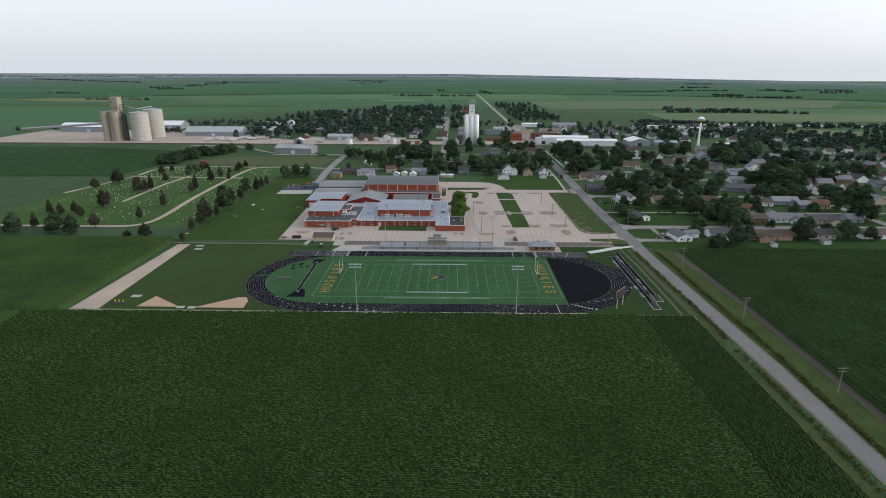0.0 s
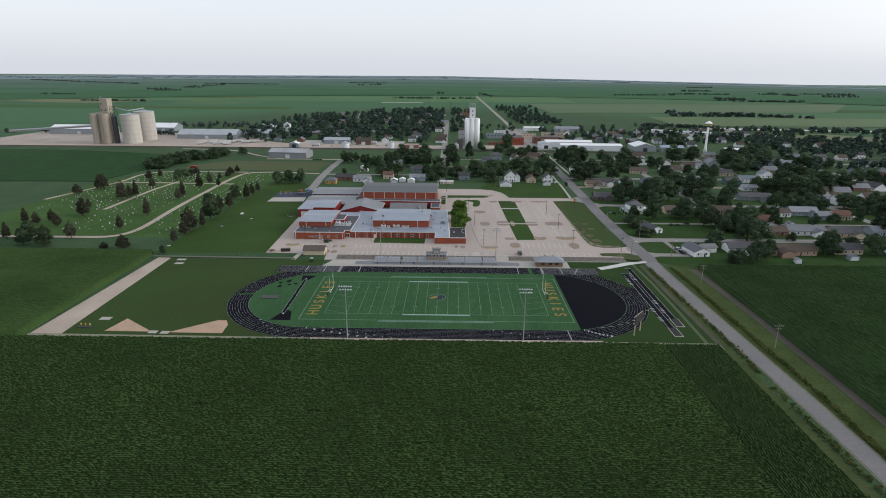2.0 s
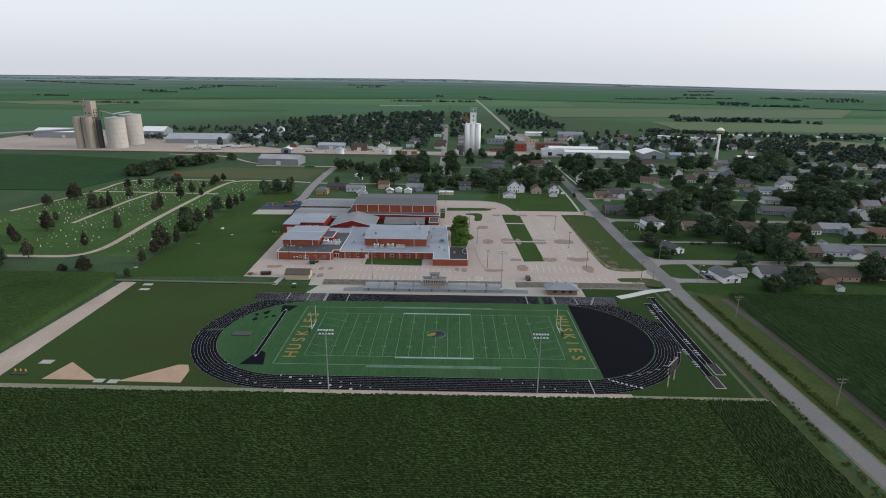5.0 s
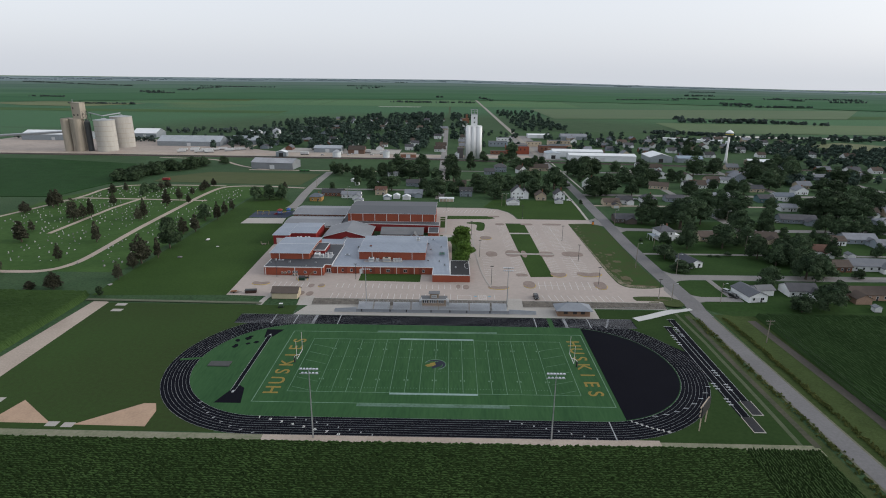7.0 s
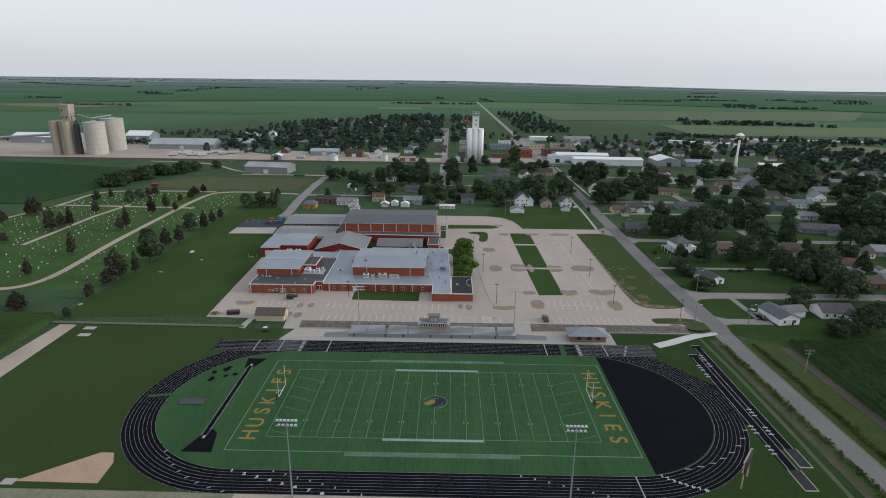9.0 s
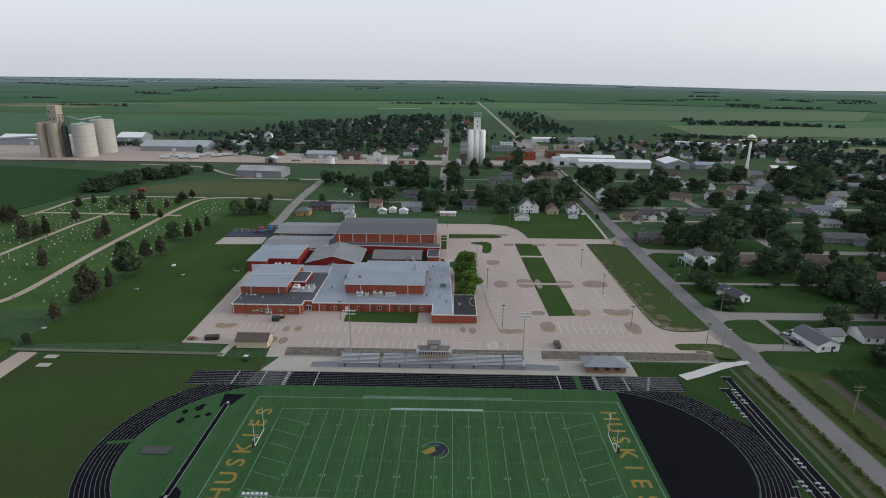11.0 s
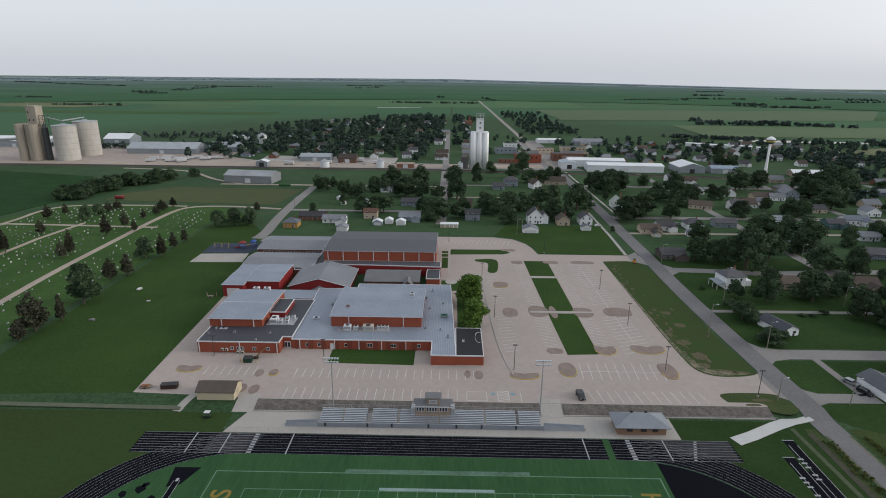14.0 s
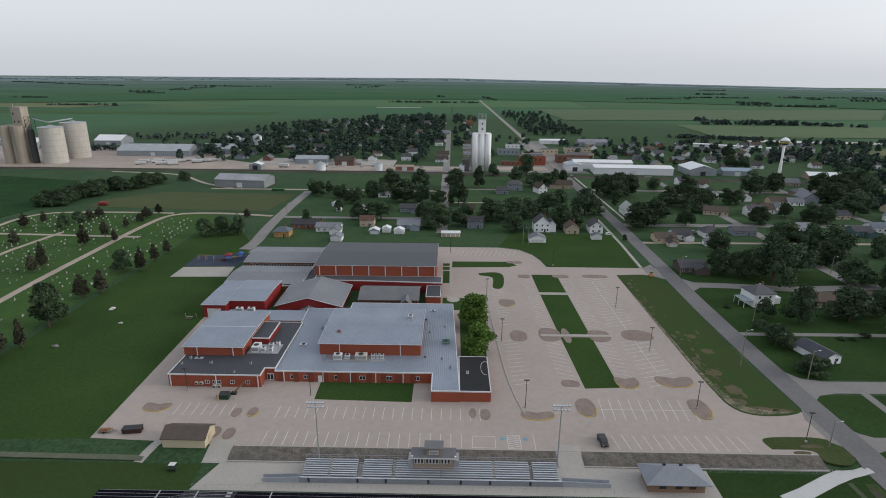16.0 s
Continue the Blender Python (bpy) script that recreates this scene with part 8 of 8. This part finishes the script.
for x, y in ((-92.5, 276.5), (226, 200), (243, 171), (152, 268), (98, 262), (270, 268), (236, 292)):
    vehicle(x, y, trng.choice((0, 90, 20)), trng.choice((CAR_SILVER, CAR_WHITE, CAR_BLACK)), "car parked by a house")
for k in range(16):
    x, y = trng.uniform(-335, -262), trng.uniform(512, 545)
    o = thing("grain_trailer", pose(x, y, Z, 0, 0, trng.choice((20, 8, 14))), "white grain trailer parked in the yard", "trailer", group="grain trailers")
    part("box", Shape().prism([(-5, -1.3), (5, -1.3), (5, 1.3), (-5, 1.3)], 1.0, 3.2), CAR_WHITE, o)
    part("chassis", Shape().box(-5.2, 5.4, -0.5, 0.5, 0.5, 0.98), DARK, o)
    for xx in (-3.8, -2.6):
        part("wheel", Shape().beam((xx, -1.3, 0.5), (xx, 1.3, 0.5), 0.5, n=10), DARK, o)

for x, y, turn, w_ in ((-102, 529, 2, 13), (-132, 512, 0, 9), (-172, 505, -4, 10), (-79, 516, 3, 7)):
    o = thing("freight_trailer", pose(x, y, Z, 0, 0, turn), "white box trailer parked beside the rails", "trailer", group="freight trailers")
    part("box", Shape().box(-w_ / 2, w_ / 2, -1.3, 1.3, 1.1, 3.9), CAR_WHITE, o)
    part("chassis", Shape().box(-w_ / 2, w_ / 2, -0.5, 0.5, 0.5, 1.08), DARK, o)
    for xx in (-w_ * 0.36, -w_ * 0.26, w_ * 0.3):
        part("wheel", Shape().beam((xx, -1.3, 0.5), (xx, 1.3, 0.5), 0.5, n=10), DARK, o)
for x, y, turn in ((-150, 503, 10), (-120, 509, 80), (-115, 514, 20), (-92, 511, 0), (-64, 512, 90), (-46, 510, 15), (-30, 512, 0)):
    vehicle(x, y, turn, trng.choice((CAR_SILVER, CAR_WHITE, CAR_WHITE)), "pale pickup or car parked beside the rails")

# skip, trailer and plant by the lot
sk = thing("skip", pose(-83.8, 60.2, Z + 0.05, 0, 0, 8), "dark rusty open skip on the concrete", "skip")
part("tub", Shape().prism([(-2.4, -1.0), (2.4, -1.0), (2.4, 1.0), (-2.4, 1.0)], 0.15, 1.4), mat("rusty_skip", (0.055, 0.03, 0.024), s1=0.5, s2=3), sk)
part("rim", Shape().box(-2.5, 2.5, -1.1, 1.1, 1.4, 1.5), DARK, sk)
part("skid", Shape().box(-2.3, 2.3, -0.7, 0.7, 0.0, 0.15), DARK, sk)
tr = thing("flatbed_trailer", pose(-91.2, 60.0, Z + 0.05, 0, 0, 5), "small flatbed trailer with a rusty load", "trailer")
part("bed", Shape().box(-1.8, 1.8, -0.8, 0.8, 0.45, 0.6), WOOD, tr)
part("load", Shape().prism([(-1.5, -0.6), (0.8, -0.6), (1.2, 0.5), (-1.3, 0.6)], 0.6, [0.8, 1.3, 1.0, 0.9]), mat("rust_load", (0.28, 0.13, 0.07)), tr)
part("wheel", Shape().beam((0, -0.95, 0.3), (0, 0.95, 0.3), 0.3, n=10), DARK, tr)
part("drawbar", Shape().beam((1.8, 0, 0.5), (3.2, 0, 0.4), 0.06), DARK, tr)
bn = thing("waste_compactor", pose(-65.4, 77.2, Z + 0.05), "dark green waste container beside the school", "waste container")
part("tub", Shape().box(-1.4, 1.4, -0.9, 0.9, 0.1, 1.5), mat("green_bin", (0.02, 0.055, 0.035)), bn)
part("lid", Shape().prism([(-1.45, -0.95), (1.45, -0.95), (1.45, 0.95), (-1.45, 0.95)], 1.5, [1.55, 1.55, 1.9, 1.9]), DARK, bn)
part("foot", Shape().box(-1.3, 1.3, -0.8, 0.8, 0.0, 0.1), DARK, bn)
ar = thing("crane_arm", pose(-63.6, 79.6, Z + 0.05), "rusty tow-behind lift with a raised arm", "lift")
part("arm", Shape().beam((0, 0, 0.6), (2.6, 2.6, 2.6), 0.25), mat("rust_arm", (0.16, 0.09, 0.05)), ar)
part("base", Shape().box(-0.8, 0.8, -0.6, 0.6, 0.0, 0.7), DARK, ar)
for x, y in ((-68.0, 77.4), (-62.6, 76.8), (-66.6, 75.6)):
    o = thing("bollard", (x, y, Z + 0.05), "short yellow steel guard bollard", "bollard", group="yellow bollards")
    part("post", Shape().lathe(0, 0, [(0.12, 0), (0.12, 1.1), (0.04, 1.18)], 8), YELLOW, o)

# playground
sheet("play_slab", [(-132, 180), (-105, 181), (-106.6, 195.4), (-132, 194)], Z + 0.1, CONCRETE_L, "pale concrete court", "court")
sheet("play_mat", [(-132.4, 196), (-106.6, 196.2), (-104, 215.6), (-133, 213)], Z + 0.08, mat("blue_play_surface", (0.035, 0.055, 0.10), (0.025, 0.03, 0.05), s1=0.1, s2=1), "dark blue playground surface", "playground surface")
sw = thing("swing_frame", (-125, 205, Z + 0.08), "yellow swing frame with red swings", "swing")
for xx in (-4, 0, 4):
    for yy in (-1.4, 1.4):
        part("leg", Shape().beam((xx, yy, 0), (xx, 0, 2.8), 0.07), YELLOW, sw)
part("beam", Shape().beam((-4, 0, 2.8), (4, 0, 2.8), 0.07), YELLOW, sw)
for xx in (-2.8, -1.2, 1.2, 2.8):
    part("seat", Shape().box(xx - 0.25, xx + 0.25, -0.1, 0.1, 0.5, 0.56), RED_METAL, sw)
    for dx in (-0.22, 0.22):
        part("chain", Shape().beam((xx + dx, 0, 0.56), (xx + dx, 0, 2.75), 0.02, n=3), DARK, sw)
pl = thing("play_tower", (-112, 206, Z + 0.08), "blue and red climbing tower with slides", "play equipment")
PBLUE = mat("blue_plastic", (0.03, 0.09, 0.36), rough=0.4)
for xx, yy in ((-3, -2), (0, -2), (0, 1), (-3, 1), (3, 0), (3, 3), (5, 0), (5, 3)):
    part("post", Shape().beam((xx, yy, 0), (xx, yy, 3.2), 0.09), PBLUE, pl)
part("deck", Shape().box(-3, 0, -2, 1, 1.3, 1.42), PBLUE, pl)
part("deck", Shape().box(3, 5, 0, 3, 1.6, 1.72), PBLUE, pl)
part("bridge", Shape().beam((0, 0, 1.4), (3, 1.4, 1.65), 0.3), YELLOW, pl)
part("roof", hip(2.6, 5.4, -0.4, 3.4, 3.2, 4.3, 1.2), PBLUE, pl)
part("roof", hip(-3.3, 0.3, -2.3, 1.3, 3.2, 4.1, 1.4), RED_METAL, pl)
part("slide", Shape().prism([(-6, -1.2), (-3, -1.2), (-3, -0.4), (-6, -0.4)], 0.1, [0.2, 1.4, 1.4, 0.2]), RED_METAL, pl)

# headstones in rows
hs_ = random.Random(31)
stones = []
for bx0, bx1, by0, by1 in ((-232, -196, 100, 240), (-284, -242, 150, 244), (-184, -160, 92, 290), (-276, -200, 255, 298)):
    x = bx0
    while x < bx1:
        y = by0
        while y < by1:
            if hs_.random() < 0.6:
                stones.append((x + hs_.uniform(-.5, .5), y + hs_.uniform(-.5, .5)))
            y += hs_.uniform(3.0, 6.5)
        x += 5.2
protos_h = [Shape().box(-0.35, 0.35, -0.12, 0.12, 0, 0.7), Shape().box(-0.55, 0.55, -0.15, 0.15, 0, 0.6), Shape().lathe(0, 0, [(0.3, 0), (0.26, 0.4), (0.12, 1.3)], 4)]
for p in protos_h:
    p.box(-0.6, 0.6, -0.22, 0.22, -0.05, 0.08)
meshes_h = [p.mesh("headstone", STONE) for p in protos_h]
for k, (x, y) in enumerate(stones[:300]):
    o = new("headstone", meshes_h[hs_.choice((0, 0, 1, 1, 2))])
    o.matrix_basis = pose(x, y, gz(x, y) + 0.02, 0, 0, 90 + hs_.uniform(-5, 5)) @ Matrix.Diagonal((0.85, 0.9, hs_.choice((0.3, 0.7, 0.9, 1.2, 1.4)), 1))
    tagged(o, "grey granite headstone in the grass", "headstone", "headstones")
rest = Shape()
for x, y in stones[300:]:
    rest.box(x - 0.2, x + 0.2, y - 0.55, y + 0.55, 1.0, 1.0 + hs_.uniform(0.5, 0.95))
if rest.v:
    tagged(part("headstone_rows", rest, STONE), "rows of grey headstones", "headstone", kind="stuff")

# ---- small things on the grass ----
sled = thing("blocking_sled", (-134.3, -33.6, 0.03), "football blocking sled with three yellow pads", "sports gear")
part("skid", Shape().box(-2.6, 2.6, -1.0, 0.6, 0.02, 0.25), DARK, sled)
for xx in (-1.7, 0, 1.7):
    part("pad", Shape().lathe(xx, 0.4, [(0.2, 0.5), (0.26, 0.9), (0.2, 1.4)], 10), YELLOW, sled)
    part("upright", Shape().beam((xx, -0.3, 0.2), (xx, 0.3, 0.9), 0.07), DARK, sled)
pt = thing("picnic_shelter_table", (-101.6, 133.5, Z + 0.03), "weathered picnic table with posts on the lawn", "picnic table")
part("tabletop", Shape().box(-1.2, 1.2, -0.45, 0.45, 0.7, 0.78), WOOD, pt)
for yy in (-0.85, 0.85):
    part("bench", Shape().box(-1.2, 1.2, yy - 0.15, yy + 0.15, 0.42, 0.48), WOOD, pt)
for xx in (-0.8, 0.8):
    part("trestle", Shape().prism([(xx - 0.06, -0.9), (xx + 0.06, -0.9), (xx + 0.06, 0.9), (xx - 0.06, 0.9)], 0.0, 0.42), WOOD, pt)
    part("post", Shape().beam((xx * 2.6, 1.4, 0), (xx * 2.6, 1.4, 1.6), 0.1), SIDING_T, pt)
ct = thing("field_cart", (-66.5, 46.6, 0.03), "small utility cart with a white top on the grass", "cart")
part("body", Shape().box(-1.1, 1.1, -0.6, 0.6, 0.35, 0.8), mat("green_cart", (0.03, 0.06, 0.03)), ct)
part("top", Shape().box(-0.7, 0.9, -0.65, 0.65, 1.75, 1.85), TRIM, ct)
for xx in (-0.6, 0.8):
    for yy in (-0.55, 0.55):
        part("roof_post", Shape().beam((xx, yy, 0.8), (xx, yy, 1.75), 0.03, n=4), DARK, ct)
for xx in (-0.75, 0.75):
    part("wheel", Shape().beam((xx, -0.65, 0.28), (xx, 0.65, 0.28), 0.28, n=10), DARK, ct)
rk = random.Random(5)
for x, y, r in ((-151, 67, 1.1), (-138, 108, 1.3), (-137, 141, 1.5), (-126, 128, 0.9)):
    v = ICO[0] * np.array([r * 1.1, r * 0.7, r * 0.4]) * (1 + 0.12 * np.array([[rk.gauss(0, 1)] for _ in ICO[0]]))
    o = tagged(new("boulder", np_mesh("boulder", v, ICO[1], STONE)), "pale grey boulder lying on the lawn", "boulder", "lawn boulders")
    o.matrix_basis = pose(x, y, gz(x, y) + 0.25 * r, 0, 0, rk.uniform(0, 90))


def wire_fence(name, pts, h, step, label):
    o = thing(name, (0, 0, 0), label, "fence")
    for (xa, ya), (xb, yb) in zip(pts, pts[1:]):
        n = max(1, int(math.hypot(xb - xa, yb - ya) / step))
        for i in range(n + 1):
            x, y = xa + (xb - xa) * i / n, ya + (yb - ya) * i / n
            part("post", Shape().beam((x, y, gz(x, y)), (x, y, gz(x, y) + h), 0.04, n=5), GALV, o)
        part("top_rail", Shape().beam((xa, ya, gz(xa, ya) + h), (xb, yb, gz(xb, yb) + h), 0.03, n=4), GALV, o)


wire_fence("track_fence", [(-59, 40.6), (-44, 40.6)], 1.1, 3.0, "low grey rail fence along the apron")
wire_fence("track_fence", [(-44, 41.2), (41, 41.2)], 1.1, 3.0, "low grey rail fence in front of the bleachers")
wire_fence("east_fence", [(67, 49.4), (97, 49.4)], 1.2, 3.5, "low grey chain-link fence by the bank")
farm_red = thing("red_grain_wagon", (-252, 326, Z), "red farm wagon at the edge of the hedgerow", "wagon")
part("box", Shape().prism([(-3, -1.4), (3, -1.4), (3, 1.4), (-3, 1.4)], 1.0, 2.6), RED_METAL, farm_red)
part("chassis", Shape().box(-3.2, 3.6, -0.5, 0.5, 0.5, 0.98), DARK, farm_red)
for xx in (-2, 2):
    part("wheel", Shape().beam((xx, -1.4, 0.5), (xx, 1.4, 0.5), 0.5, n=10), DARK, farm_red)
bar = thing("farm_implement", (-142, 386, Z), "green farm implement beside the shed", "farm machine")
part("frame", Shape().box(-5, 5, -1.2, 1.2, 0.6, 1.6), mat("green_implement", (0.03, 0.14, 0.04)), bar)
for xx in (-4, 0, 4):
    part("wheel", Shape().beam((xx, -1.3, 0.6), (xx, 1.3, 0.6), 0.6, n=10), DARK, bar)
bins = ((-300, 690, 5, 9), (-288, 692, 5, 9), (-276, 688, 4.4, 8), (-262, 694, 6, 11), (-72, 492, 4, 7), (-130, 490, 5, 6), (12, 492, 3, 6))
for x, y, r, h in bins:
    o = thing("grain_bin", (x, y, Z), "round galvanised grain bin with a cone roof", "grain bin", group="grain bins")
    part("shell", Shape().lathe(0, 0, [(r, 0), (r, h)], 18), WHITE_BARN, o)
    part("cone_roof", Shape().lathe(0, 0, [(r + 0.2, h), (0.5, h + r * 0.55), (0.4, h + r * 0.6)], 18), GALV, o)


def crop_strip(x0, x1, y0, y1, c1, c2, label):
    s = Shape()
    n = 24
    for i in range(n):
        a, b = x0 + (x1 - x0) * i / n, x0 + (x1 - x0) * (i + 1) / n
        s.face([(a, y0, gz(a, y0) + 0.35), (b, y0, gz(b, y0) + 0.35), (b, y1, gz(b, y1) + 0.35), (a, y1, gz(a, y1) + 0.35)])
    setting("crop_strip", s, mat("strip_crop", c1, c2, s1=0.004, s2=0.02, var=0.3, spec=0.03, stretch=(0.4, 2, 1)), label, "field")


crop_strip(-1900, -420, 1240, 1330, (0.062, 0.115, 0.042), (0.045, 0.090, 0.034), "lighter green crop strip far off")
crop_strip(-2600, -700, 1800, 1960, (0.085, 0.125, 0.05), (0.06, 0.10, 0.042), "olive crop strip far off")
crop_strip(-3200, -1200, 2560, 2700, (0.13, 0.15, 0.075), (0.09, 0.12, 0.06), "pale olive crop strip far off")
crop_strip(240, 1800, 1240, 1350, (0.058, 0.112, 0.042), (0.043, 0.088, 0.034), "lighter green crop strip far off")
crop_strip(-60, 1500, 2350, 2480, (0.075, 0.125, 0.06), (0.055, 0.10, 0.05), "lighter green crop strip far off")
